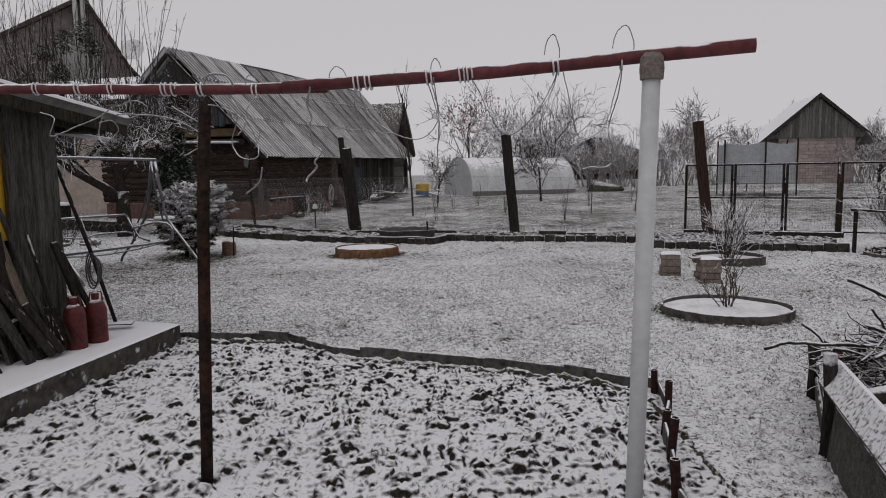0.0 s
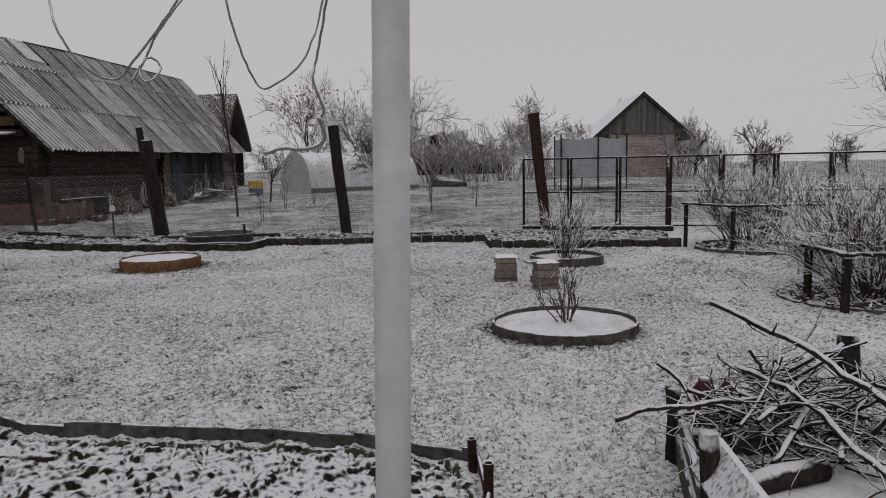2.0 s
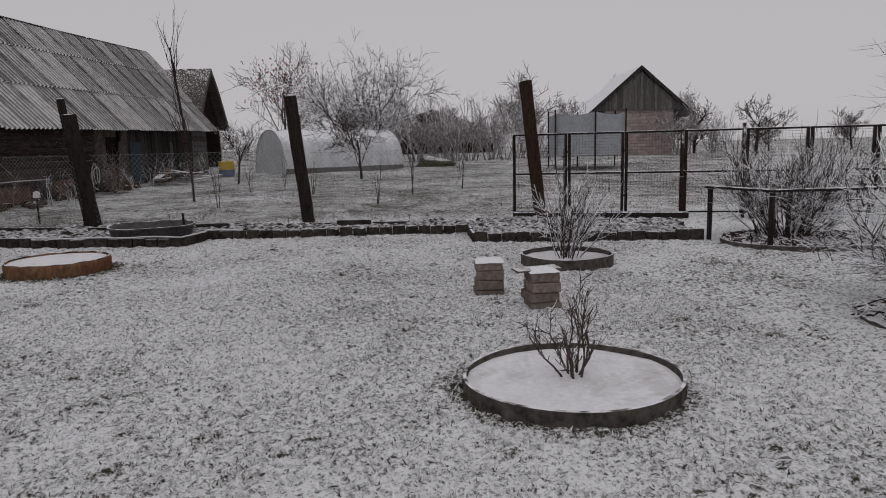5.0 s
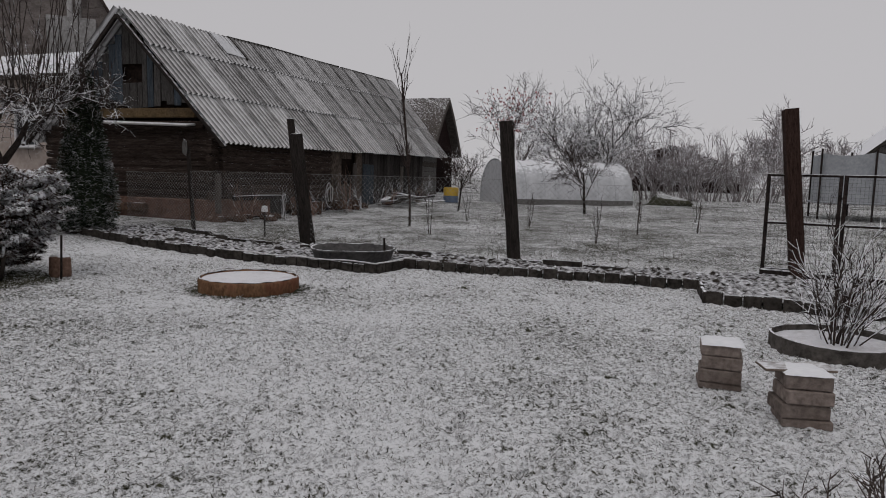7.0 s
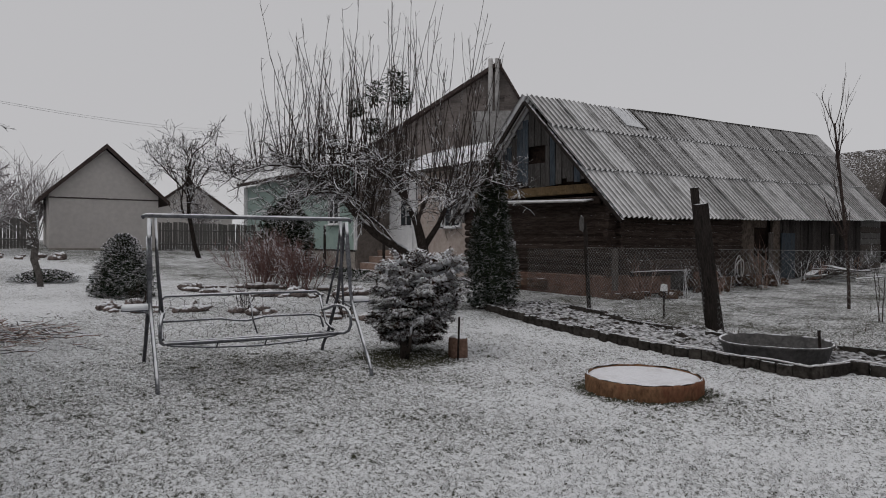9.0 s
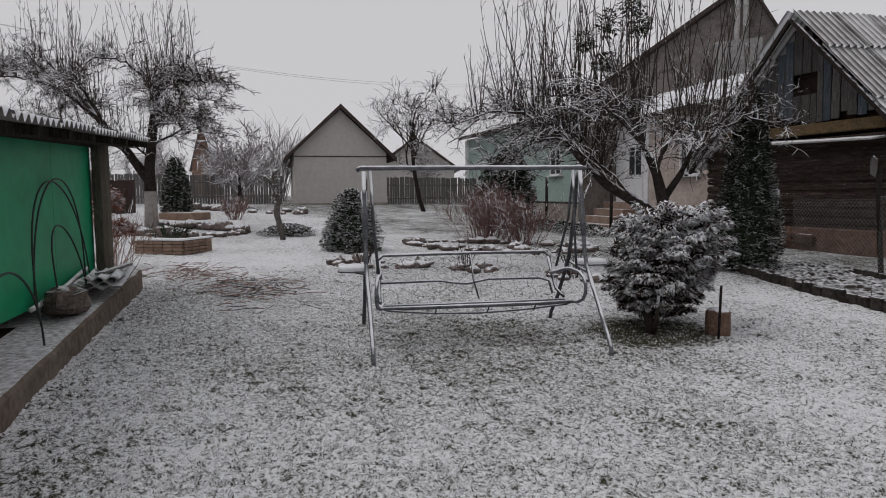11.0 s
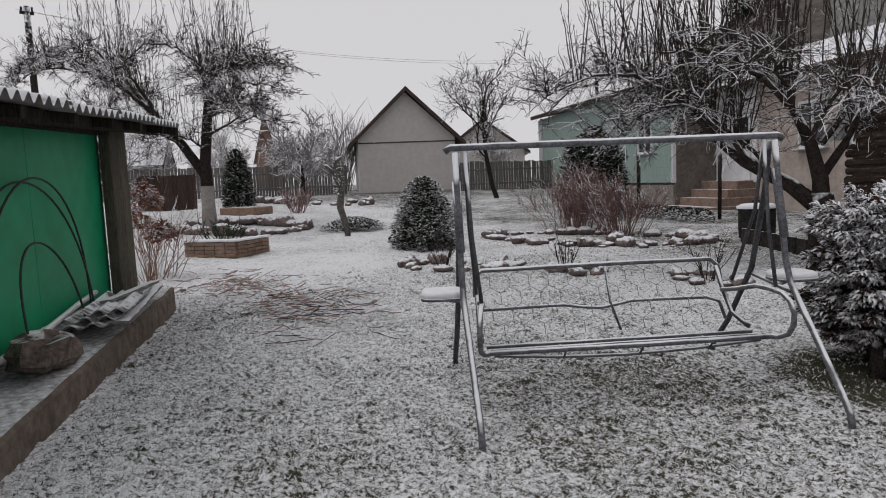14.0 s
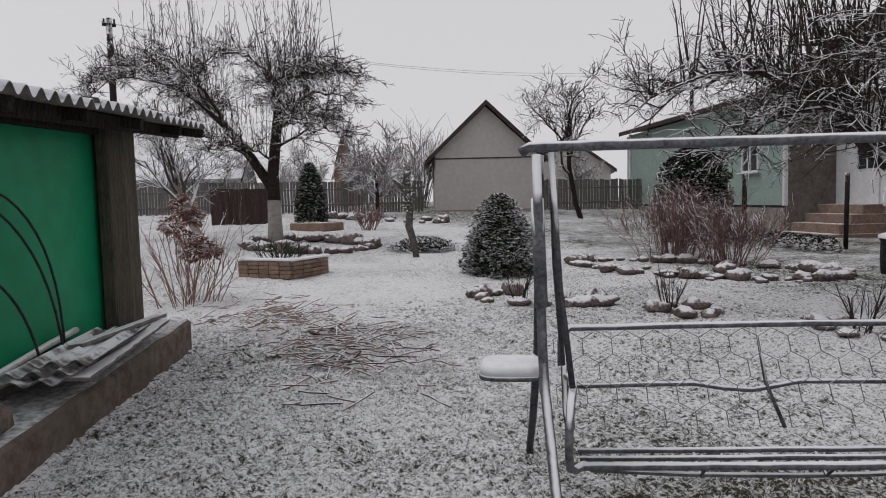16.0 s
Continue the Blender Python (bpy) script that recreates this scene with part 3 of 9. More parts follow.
# ---- the clothes-line frame ----
def make_pipe_frame():
    red = thing("line_post", "rusty brown steel post standing in the dug bed", "post", pose(-1.13, 3.18, 0))
    g = Geo().tube([(-0.07, 0, -0.2), (-0.04, 0, 0.6), (-0.018, 0.014, 1.3), (0.015, 0.03, 1.86)], 0.029, 12)
    part("pipe", g, M_RUST, red, smooth=True)
    white = thing("line_post", "thick white-painted pipe post with worn paint", "post", pose(0.79, 2.62, 0))
    g = Geo().tube([(-0.026, 0, -0.2), (-0.002, 0, 0.8), (0.024, 0.01, 1.86)], 0.0345, 24)
    part("pipe", g, M_WHITE_PAINT, white, smooth=True)
    g = Geo().lathe([(0, 1.84), (0.044, 1.84), (0.047, 1.88), (0.043, 1.925), (0.03, 1.94), (0, 1.94)], 16, pose(0.025, 0.01, 0.015))
    part("collar", g, material("wrapped_cloth", (0.13, 0.11, 0.10), (0.26, 0.23, 0.21), 20, 0.95, 0.8, snow=0.3), white, "grey cloth wrapped round the top")
    bar = thing("cross_bar", "dark red pipe laid over two posts, snow along it", "bar", pose(0, 0, 0))
    left = [(-4.6, 4.02, 1.99), (-2.28, 3.60, 1.985), (-1.14, 3.25, 1.922), (-0.52, 3.10, 1.905)]
    right = [(-0.72, 3.13, 1.912), (0.2, 2.87, 1.926), (0.82, 2.67, 1.953), (1.18, 2.56, 1.967)]
    part("pipe", Geo().tube(left, 0.026, 12), M_RED_PAINT, bar, smooth=True)
    part("pipe", Geo().tube(right, 0.0275, 12), M_RED_PAINT, bar, smooth=True)
    rng = random.Random(8)

    def wrap(c, turns, r=0.034):
        n = int(turns * 10)
        return [c + Vector((0.02 * (i / 10 - turns / 2), r * math.cos(i * 0.63), r * math.sin(i * 0.63))) for i in range(n)]

    def cord(name, label, group, pts, r=0.0028, m=None, cat="cord", push=0.03, seed=1):
        """A limp strand: places are metres along x and the drop under the pipe."""
        rng_ = random.Random(seed)
        ctrl = []
        for i, (x, d) in enumerate(pts):
            ctrl.append(Vector((x, 2.685 - (x - 0.815) * 0.28 + (push * math.sin(i * 2.1 + seed)), 1.915 + 0.02 * x - d)))
        ctrl = [ctrl[0]] + ctrl + [ctrl[-1]]
        out = []
        for i in range(1, len(ctrl) - 2):
            p0, p1, p2, p3 = ctrl[i - 1:i + 3]
            for k in range(7):
                t = k / 7
                q = 0.5 * (2 * p1 + (p2 - p0) * t + (2 * p0 - 5 * p1 + 4 * p2 - p3) * t * t + (3 * p1 - p0 - 3 * p2 + p3) * t ** 3)
                out.append(q + Vector((rng_.uniform(-1, 1), rng_.uniform(-1, 1), rng_.uniform(-1, 1))) * 0.001)
        out.append(ctrl[-1])
        return solid(name, Geo().tube(out, r, 6), m or M_LINE, label, cat, group=group, smooth=True)

    # wire loops standing up from the bar
    for x, h, w in ((-0.88, 0.05, 0.03), (-0.46, 0.055, 0.04), (-0.02, 0.055, 0.022), (0.455, 0.11, 0.03), (0.725, 0.12, 0.04)):
        side = -1 if h > 0.1 else 1
        pts = [(x - w, -0.02), (x - w * 0.9, -0.02 - h * 0.6), (x - w * 0.2, -0.025 - h), (x + w * 0.6, -0.02 - h * 0.85), (x + w, -0.02 - h * 0.35)]
        cord("wire_hook", "thin grey wire loop standing above the red pipe", "wire hooks on the pipe", [(x + side * (q - x), d) for q, d in pts], 0.0022, M_WIRE, "wire", 0.008)
    # knots of cord round the bar
    for x in (-2.1, -1.83, -1.64, -1.33, -1.28, -1.14, -1.1, -0.86, -0.37, -0.32, -0.05, 0.09, 0.12, 0.47, 0.72):
        t = 0.0
        c = Vector((x, 2.685 - (x - 0.815) * 0.28, 1.918 + 0.026 * x))
        if x < -1.0:
            k = (x + 2.28) / 1.15
            c = Vector((-2.28, 3.60, 1.985)).lerp(Vector((-1.14, 3.25, 1.922)), min(1, k))
        solid("cord_knot", Geo().tube(wrap(c, rng.uniform(1.6, 2.6), 0.031), 0.0042, 5), M_CORD, "snowy cord wound round the red pipe", "cord", group="cord knots on the pipe", smooth=True)
    slack = ("slack_line", "slack snowy washing line hanging from the red pipe", "slack washing lines")
    # the tangle at the old post
    cord(*slack, [(-2.08, 0.02), (-1.98, 0.06), (-1.99, 0.15), (-1.85, 0.1), (-1.72, 0.07), (-1.62, 0.03)])
    cord(*slack, [(-1.7, 0.05), (-1.72, 0.14), (-1.68, 0.2), (-1.62, 0.14), (-1.64, 0.09), (-1.7, 0.1)])
    cord(*slack, [(-1.62, 0.02), (-1.5, 0.0), (-1.42, 0.05), (-1.55, 0.08), (-1.6, 0.06), (-1.3, 0.1), (-1.14, 0.2), (-1.2, 0.26), (-1.24, 0.28)])
    cord(*slack, [(-1.3, 0.04), (-1.16, 0.12), (-1.09, 0.15), (-1.2, 0.1), (-1.1, 0.05), (-1.0, 0.08), (-0.92, 0.14), (-0.95, 0.2)], seed=3)
    cord(*slack, [(-1.08, 0.02), (-0.96, 0.1), (-1.0, 0.22), (-0.94, 0.3), (-0.86, 0.3), (-0.88, 0.2), (-0.93, 0.1), (-0.98, 0.03)], seed=4)
    cord(*slack, [(-1.13, -0.02), (-1.1, -0.09), (-1.0, -0.08), (-0.96, -0.01)], 0.005, push=0.01)
    # single sags under the middle of the bar
    cord(*slack, [(-0.36, 0.0), (-0.35, 0.08), (-0.3, 0.16), (-0.18, 0.24), (-0.08, 0.25), (-0.01, 0.17), (-0.03, 0.06), (-0.05, 0.0)], 0.0023, seed=5)
    cord(*slack, [(0.12, 0.0), (0.17, 0.08), (0.2, 0.16), (0.24, 0.23), (0.29, 0.255), (0.35, 0.22), (0.42, 0.13), (0.47, 0.04), (0.47, 0.0)], 0.0023, seed=6)
    cord(*slack, [(0.48, 0.0), (0.46, 0.08), (0.40, 0.17), (0.36, 0.21), (0.345, 0.25), (0.37, 0.27), (0.385, 0.235), (0.36, 0.22), (0.335, 0.27)], 0.0021, seed=7)
    cord(*slack, [(0.50, 0.0), (0.515, 0.1), (0.535, 0.2), (0.57, 0.28), (0.61, 0.28), (0.66, 0.235), (0.70, 0.12), (0.72, 0.0)], 0.0021, seed=8)
    cord(*slack, [(-0.86, 0.02), (-0.9, 0.1), (-0.85, 0.18), (-0.88, 0.26)], 0.0023, seed=9)
    # hanging ends, each with a bent frosted stub
    hang = ("hanging_wire", "wire end hanging from the red pipe, frosted", "hanging wires")
    cord(*hang, [(0.72, 0.0), (0.705, 0.12), (0.685, 0.22), (0.672, 0.28), (0.69, 0.335), (0.68, 0.35)], 0.0024, cat="wire", seed=10)
    cord("bent_stub", "bent white-frosted wire stub on a hanging line", "bent stubs", [(0.68, 0.35), (0.69, 0.375), (0.685, 0.395), (0.655, 0.408), (0.61, 0.405), (0.575, 0.413)], 0.0042, cat="wire", push=0.01, seed=11)
    cord(*hang, [(-0.03, 0.0), (-0.015, 0.12), (-0.01, 0.2), (-0.02, 0.36), (-0.02, 0.41)], 0.0024, cat="wire", seed=12)
    cord(*hang, [(-0.06, 0.0), (-0.03, 0.1), (-0.005, 0.22), (-0.02, 0.3)], 0.0023, cat="wire", seed=13)
    cord("bent_stub", "bent white-frosted wire stub on a hanging line", "bent stubs", [(-0.02, 0.40), (-0.022, 0.45), (-0.03, 0.475), (-0.005, 0.485), (-0.02, 0.5), (-0.06, 0.49)], 0.0042, cat="wire", push=0.01, seed=14)
    cord("bent_stub", "thick white-frosted wire hanging crooked from the red pipe", "bent stubs", [(-0.588, 0.0), (-0.608, 0.077), (-0.59, 0.13), (-0.598, 0.175), (-0.587, 0.25), (-0.548, 0.29), (-0.579, 0.335), (-0.571, 0.361), (-0.615, 0.404), (-0.623, 0.425)], 0.0046, cat="wire", push=0.008, seed=17)
    cord(*hang, [(-0.36, 0.0), (-0.38, 0.07), (-0.37, 0.16)], 0.0023, cat="wire", seed=15)
    cord("bent_stub", "bent white-frosted wire stub on a hanging line", "bent stubs", [(-0.84, 0.35), (-0.86, 0.42), (-0.93, 0.47)], 0.0042, cat="wire", push=0.01, seed=16)


make_pipe_frame()


# ---- concrete slabs and the shed ----
WALL_A, WALL_B = Vector((-3.25, 5.5, 0)), Vector((-9.12, 7.26, 0))
WDIR = (WALL_B - WALL_A).normalized()
WOUT = Vector((WDIR.y, -WDIR.x, 0))
if WOUT.y < 0:
    WOUT = -WOUT


def make_slabs():
    g = Geo()
    a, b = Vector((-3.45, slab_y(-3.45), 0)), Vector((-9.55, slab_y(-9.55), 0))
    n = 24
    back = -WOUT * 1.0
    prof = []
    rng = random.Random(2)
    for i in range(n + 1):
        p = a.lerp(b, i / n)
        top = 0.30 + 0.28 * i / n
        e = rng.uniform(-0.012, 0.012)
        prof.append((p + WOUT * e, top + rng.uniform(-0.006, 0.006)))
    for p, top in prof:
        g.v += [(p.x, p.y, -0.2), (p.x, p.y, top - 0.025), (p.x - WOUT.x * 0.025, p.y - WOUT.y * 0.025, top),
                (p.x + back.x, p.y + back.y, top + 0.01), (p.x + back.x, p.y + back.y, -0.2)]
    for i in range(n):
        k = i * 5
        for j in range(4):
            g.f.append((k + j, k + j + 1, k + j + 6, k + j + 5))
    g.f += [(0, 1, 2, 3, 4)[::-1], tuple(n * 5 + j for j in range(5))]
    solid("concrete_slab", g, M_SLAB, "long cracked concrete ledge before the shed, lightly snowed", "ledge", kind="structure")
    g = Geo()
    plan = [(-2.43, 6.02), (-3.40, 6.30), (-5.5, 1.4), (-3.19, 1.4)]
    g.v = [(x, y, -0.15) for x, y in plan] + [(x, y, 0.165) for x, y in plan] + [(x * 0.985 - 0.058, y * 0.985 + 0.06, 0.185) for x, y in plan]
    for k in (0, 4):
        g.f += [(k + (i + 1) % 4, k + i, k + i + 4, k + (i + 1) % 4 + 4) for i in range(4)]
    g.f.append((8, 9, 10, 11))
    solid("low_slab", g, M_SLAB_SNOW, "low concrete slab beside the dug bed under snow", "slab", kind="structure")


make_slabs()


def wave_sheet(w, length, amp, waves, per=6, thick=0.008):
    """A corrugated sheet in x (across the waves) and y, with both faces."""
    g, n = Geo(), waves * per
    for z0 in (0, -thick):
        for y in (0, length):
            for i in range(n + 1):
                g.v.append((w * i / n - w / 2, y, z0 + amp * math.cos(2 * math.pi * i / per)))
    r = n + 1
    for i in range(n):
        g.f += [(i, i + 1, i + 1 + r, i + r), (i + 2 * r, i + 3 * r, i + 1 + 3 * r, i + 1 + 2 * r),
                (i, i + 2 * r, i + 1 + 2 * r, i + 1), (i + r, i + 1 + r, i + 1 + 3 * r, i + 3 * r)]
    return g


def make_shed():
    shed = thing("garden_shed", "low board shed with a green panel and corrugated roof", "shed")
    wa, wb = WALL_A, WALL_B
    length = (wb - wa).length
    rz = heading(WDIR.x, WDIR.y)
    mwall = lambda s, z, out=0.0: Matrix.Translation(wa + WDIR * s + WOUT * out + Vector((0, 0, z))) @ pose(0, 0, 0, 0, 0, rz)
    # the green panel, in two sheets
    for s0, s1 in ((2.62, 4.35), (4.354, 5.95)):
        g = Geo().box((s1 - s0, 0.03, 1.75), mwall((s0 + s1) / 2, 1.45, 0.02), 0.004)
        part("panel", g, M_GREEN, shed, "bright green smooth board")
    # corner boards and posts
    for s, w in ((5.99, 0.27), (6.25, 0.24)):
        part("corner_board", Geo().box((w, 0.1, 1.95), mwall(s, 1.38, 0.12), 0.01), M_CORNER, shed, "greyish brown upright board")
    for s, w in ((0.12, 0.26), (0.36, 0.2)):
        part("post", Geo().box((w, 0.12, 2.1), mwall(s, 1.06, 0.03), 0.012), M_BOARD, shed)
    # back wall, ends, and a floor painted near-black for the unlit inside
    back = -WOUT * 2.3
    part("back_wall", Geo().box((length, 0.08, 2.6), Matrix.Translation(back) @ mwall(length / 2, 1.2), 0.01), M_BOARD, shed)
    for s in (0.03, length - 0.03):
        part("end_wall", Geo().box((0.06, 2.2, 2.15), mwall(s, 1.05, -1.13), 0.01), M_BOARD, shed)
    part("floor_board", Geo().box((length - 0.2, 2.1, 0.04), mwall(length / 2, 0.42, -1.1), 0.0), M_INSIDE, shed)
    part("lintel", Geo().box((length + 0.2, 0.09, 0.12), mwall(length / 2, 2.13, 0.07) @ pose(0, 0, 0, 0, -2.3, 0), 0.01), M_BOARD, shed)
    # yellow sheet and leaning boards on the end wall
    end = lambda u, z, out=0.0: Matrix.Translation(wa - WOUT * u - WDIR * (0.04 + out) + Vector((0, 0, z))) @ pose(0, 0, 0, 0, 0, rz + 90)
    part("panel", Geo().box((0.9, 0.02, 1.0), end(0.85, 1.55), 0.004), M_YELLOW, shed, "yellow painted board")
    for u, w in ((0.08, 0.24), (0.33, 0.22)):
        part("corner_board", Geo().box((w, 0.07, 1.9), end(u, 1.13, 0.03 + 0.02 * (u > 0.2)), 0.014), M_GREY_BOARD, shed, "weathered grey upright board")
    # roof: corrugated sheets, front eave low, rising to the back
    e0, e1 = Vector((-2.72, 5.92, 1.99)), Vector((-9.75, 8.06, 2.36))
    run = e1 - e0
    count = 7
    up = Vector((-WOUT.x, -WOUT.y, 0.13)).normalized()
    along = run.normalized()
    nrm = along.cross(up).normalized()
    if nrm.z < 0:
        nrm = -nrm
    rot = Matrix((along, nrm.cross(along), nrm)).transposed().to_4x4()
    flip = 1 if (nrm.cross(along)).dot(up) > 0 else -1
    w = run.length / count
    sheet = wave_sheet(w + 0.06, 2.9 * flip, 0.03, 8, 8)
    me = sheet.mesh("roof_sheet", M_ROOF_SHED, True)
    for i in range(count):
        part("roof_sheet", me, None, shed, at=Matrix.Translation(e0 + run * ((i + 0.5) / count) + nrm * (0.012 * (i % 2))) @ rot)
    g = Geo()
    m = Matrix.Translation(e0 + run * 0.5 + up * 0.25 - nrm * 0.085) @ rot
    part("rafter_plate", Geo().box((run.length - 0.1, 0.09, 0.11), m, 0.01), M_BOARD, shed)
    for i in range(9):
        m = Matrix.Translation(e0 + run * ((i + 0.4) / 9) + up * 1.2 - nrm * 0.075) @ rot
        part("rafter", Geo().box((0.06, 2.3, 0.08), m, 0.006), M_BOARD, shed)
    # slim board along the end of the roof
    m = Matrix.Translation(e0 + up * 1.45 - nrm * 0.05 + along * 0.03) @ rot
    part("barge_board", Geo().box((0.03, 2.9, 0.13), m, 0.006), M_BOARD, shed)
    part("snow_edge", Geo().box((0.06, 2.8, 0.035), Matrix.Translation(e0 + up * 1.42 + nrm * 0.045 + along * 0.02) @ rot, 0.014), M_SNOW, shed, "thin snow along the roof's edge")
    m = Matrix.Translation(e1 + up * 1.45 - nrm * 0.05 - along * 0.03) @ rot
    part("barge_board", Geo().box((0.03, 2.9, 0.13), m, 0.006), M_BOARD, shed)


M_GREY_BOARD = material("weathered_grey_board", (0.028, 0.026, 0.024), (0.115, 0.108, 0.10), 5, 0.9, 0.8, stretch=(8, 8, 0.6), stain=0.7, stain_colour=(0.02, 0.018, 0.016), vary=0.2)
M_CORNER = material("brown_corner_board", (0.06, 0.055, 0.042), (0.14, 0.125, 0.10), 5, 0.9, 0.6, stretch=(7, 7, 0.7), vary=0.2)
M_ROOF_SHED = material("snowy_corrugated_edge", (0.10, 0.095, 0.09), (0.2, 0.19, 0.18), 4, 0.9, 0.3, snow=0.85, snow_scale=3.0)
make_shed()


# ---- the old barn ----
BARN = dict(x=-8.50, y=21.32, h=0.206, l=18.24, zr=5.48, hw=3.25, ze=2.15, zr1=6.24, ze1=2.41)


def barn_at(a, b, z):
    """A place by metres along the barn's ridge, across it, and height."""
    h = BARN["h"]
    return Vector((BARN["x"] + a * math.sin(h) + b * math.cos(h), BARN["y"] + a * math.cos(h) - b * math.sin(h), z))


def make_barn():
    barn = thing("barn", "long old timber barn with a corrugated slate roof", "barn")
    rz = -math.degrees(BARN["h"])
    L = BARN["l"]
    rng = random.Random(11)
    zr = lambda a: BARN["zr"] + (BARN["zr1"] - BARN["zr"]) * a / L
    ze = lambda a: BARN["ze"] + (BARN["ze1"] - BARN["ze"]) * a / L
    base = 0.15
    wall_b = 2.72
    # long side wall: logs near the gable, then patched plaster, old boards, and pale boards at the end
    # core in painted black, read as shade through the gaps
    part("wall_core", Geo().box((0.08, L - 0.9, 2.2), Matrix.Translation(barn_at(L / 2, wall_b - 0.16, 1.6)) @ pose(0, 0, 0, 0, 0, rz), 0), M_INSIDE, barn)
    part("chinking", Geo().box((0.1, 6.3, 1.9), Matrix.Translation(barn_at(3.3, wall_b - 0.03, 1.65)) @ pose(0, 0, 0, 0, 0, rz), 0), M_LOG, barn, "earth-filled joints between the logs")
    for k in range(10):
        z = 0.84 + k * 0.19
        bow = [barn_at(q, wall_b - 0.02 + rng.uniform(-0.02, 0.02), z + rng.uniform(-0.015, 0.015)) for q in (0.1 + rng.uniform(-0.1, 0.1), 2.2, 4.3, 6.5)]
        part("log", Geo().tube(bow, [0.10 * rng.uniform(0.88, 1.08) for _ in bow], 7), M_LOG, barn)
    for a0, a1, z0, z1, m in ((6.5, 7.3, 0.6, 2.6, M_PATCH), (7.32, 8.1, 0.6, 1.15, M_PATCH), (7.32, 8.1, 2.05, 2.6, M_PATCH), (8.5, 9.0, 0.6, 2.6, M_PATCH)):
        part("plaster_patch", Geo().box((0.09, a1 - a0, z1 - z0), Matrix.Translation(barn_at((a0 + a1) / 2, wall_b - 0.02, (z0 + z1) / 2)) @ pose(0, 0, 0, 0, 0, rz), 0.015), m, barn, "patched brown-grey plaster")
    a = 9.0
    while a < 15.8:
        w = rng.uniform(0.18, 0.4)
        top = ze(a) + 0.45 - rng.uniform(0, 0.1)
        g = Geo().box((0.05, w - 0.018, top - 0.5), Matrix.Translation(barn_at(a + w / 2, wall_b + rng.uniform(-0.03, 0.02), (top + 0.5) / 2)) @ pose(0, 0, 0, rng.uniform(-0.8, 0.8), 0, rz), 0.008)
        part("wall_board", g, M_LOGS, barn)
        a += w
    for k in range(9):
        part("wall_board", Geo().box((0.05, L - 16.2, 0.22), Matrix.Translation(barn_at((15.8 + L - 0.4) / 2, wall_b + rng.uniform(-0.015, 0.015), 0.7 + k * 0.235)) @ pose(0, 0, 0, 0, 0, rz), 0.008), M_FENCE if k % 3 else M_PLANK, barn)
    # rubble footing: stones in rough courses along the side and the gable
    part("footing", Geo().box((0.2, L - 0.7, 0.72), Matrix.Translation(barn_at(L / 2, wall_b - 0.12, 0.40)) @ pose(0, 0, 0, 0, 0, rz), 0.03), M_LOGS, barn, "rubble stone footing")
    for a0, a1 in ((0.15, 1.3), (1.36, 2.7), (3.9, 5.1)):
        part("footing_panel", Geo().box((0.1, a1 - a0, 0.5), Matrix.Translation(barn_at((a0 + a1) / 2, wall_b + 0.02, 0.50)) @ pose(0, 0, 0, 0, rng.uniform(-2, 2), rz), 0.02), M_FOOTING, barn, "red-brown rendered panel of the footing")
    part("sill_beam", Geo().tube([barn_at(a, wall_b + 0.06, 0.77) for a in (0.9, 2.2, 3.6)], [0.07, 0.08, 0.06], 7), M_POST, barn)
    for k, (z, h) in enumerate(((0.18, 0.28), (0.46, 0.26))):
        for end in (0, 1):
            q = -2.9 if end else 0.25
            while q < (2.8 if end else 9.2):
                w = rng.uniform(0.25, 0.62)
                spot = barn_at(0.30 + rng.uniform(-0.03, 0.03), q + w / 2, z) if end else barn_at(q + w / 2, wall_b + 0.04 + rng.uniform(-0.03, 0.04), z)
                if rng.random() < (0.8 if end else 0.5 if q < 5 else 0.2):
                    q += w
                    continue
                stone = Geo().box((w - 0.02, 0.2, h * rng.uniform(0.85, 1.0)), Matrix.Translation(spot) @ pose(0, 0, 0, rng.uniform(-8, 8), rng.uniform(-7, 7), rz + (0 if end else 90) + rng.uniform(-9, 9)), 0.07)
                part("footing_stone", stone, M_STONE_BASE, barn)
                q += w
    # pale door posts and an old blue gate leaf in the side wall
    for a, w, m in ((8.3, 0.28, M_PLANK), (9.5, 0.95, M_PLANK_BLUE), (13.0, 0.3, M_PLANK)):
        part("door_post" if w < 1 else "gate_leaf", Geo().box((0.05, w, 1.5), Matrix.Translation(barn_at(a, wall_b + 0.06, 1.15)) @ pose(0, 0, 0, 0, 0, rz), 0.01), m, barn)
    # the near gable: logs below, planks above
    for k in range(9):
        z = 0.86 + k * 0.19
        pts = [barn_at(0.42 + rng.uniform(-0.02, 0.02), b, z + rng.uniform(-0.015, 0.015)) for b in (-2.9, -1.4, 0, 1.4, 2.9)]
        part("log", Geo().tube(pts, [0.10 * rng.uniform(0.88, 1.08) for _ in pts], 7), M_LOG, barn)
    part("footing", Geo().box((5.6, 0.2, 0.7), Matrix.Translation(barn_at(0.42, 0, 0.38)) @ pose(0, 0, 0, 0, 0, rz), 0.03), M_FOOTING, barn, "red-brown rendered footing")
    part("back_log_wall", Geo().box((5.3, 0.12, 2.0), Matrix.Translation(barn_at(0.425, 0, 1.6)) @ pose(0, 0, 0, 0, 0, rz), 0), M_LOG, barn)
    part("corner_post", Geo().box((0.13, 0.12, 1.0), Matrix.Translation(barn_at(0.2, 2.86, 0.9)) @ pose(0, 0, 0, 0, 0, rz), 0.02), M_PLANK, barn, "grey post at the barn corner")
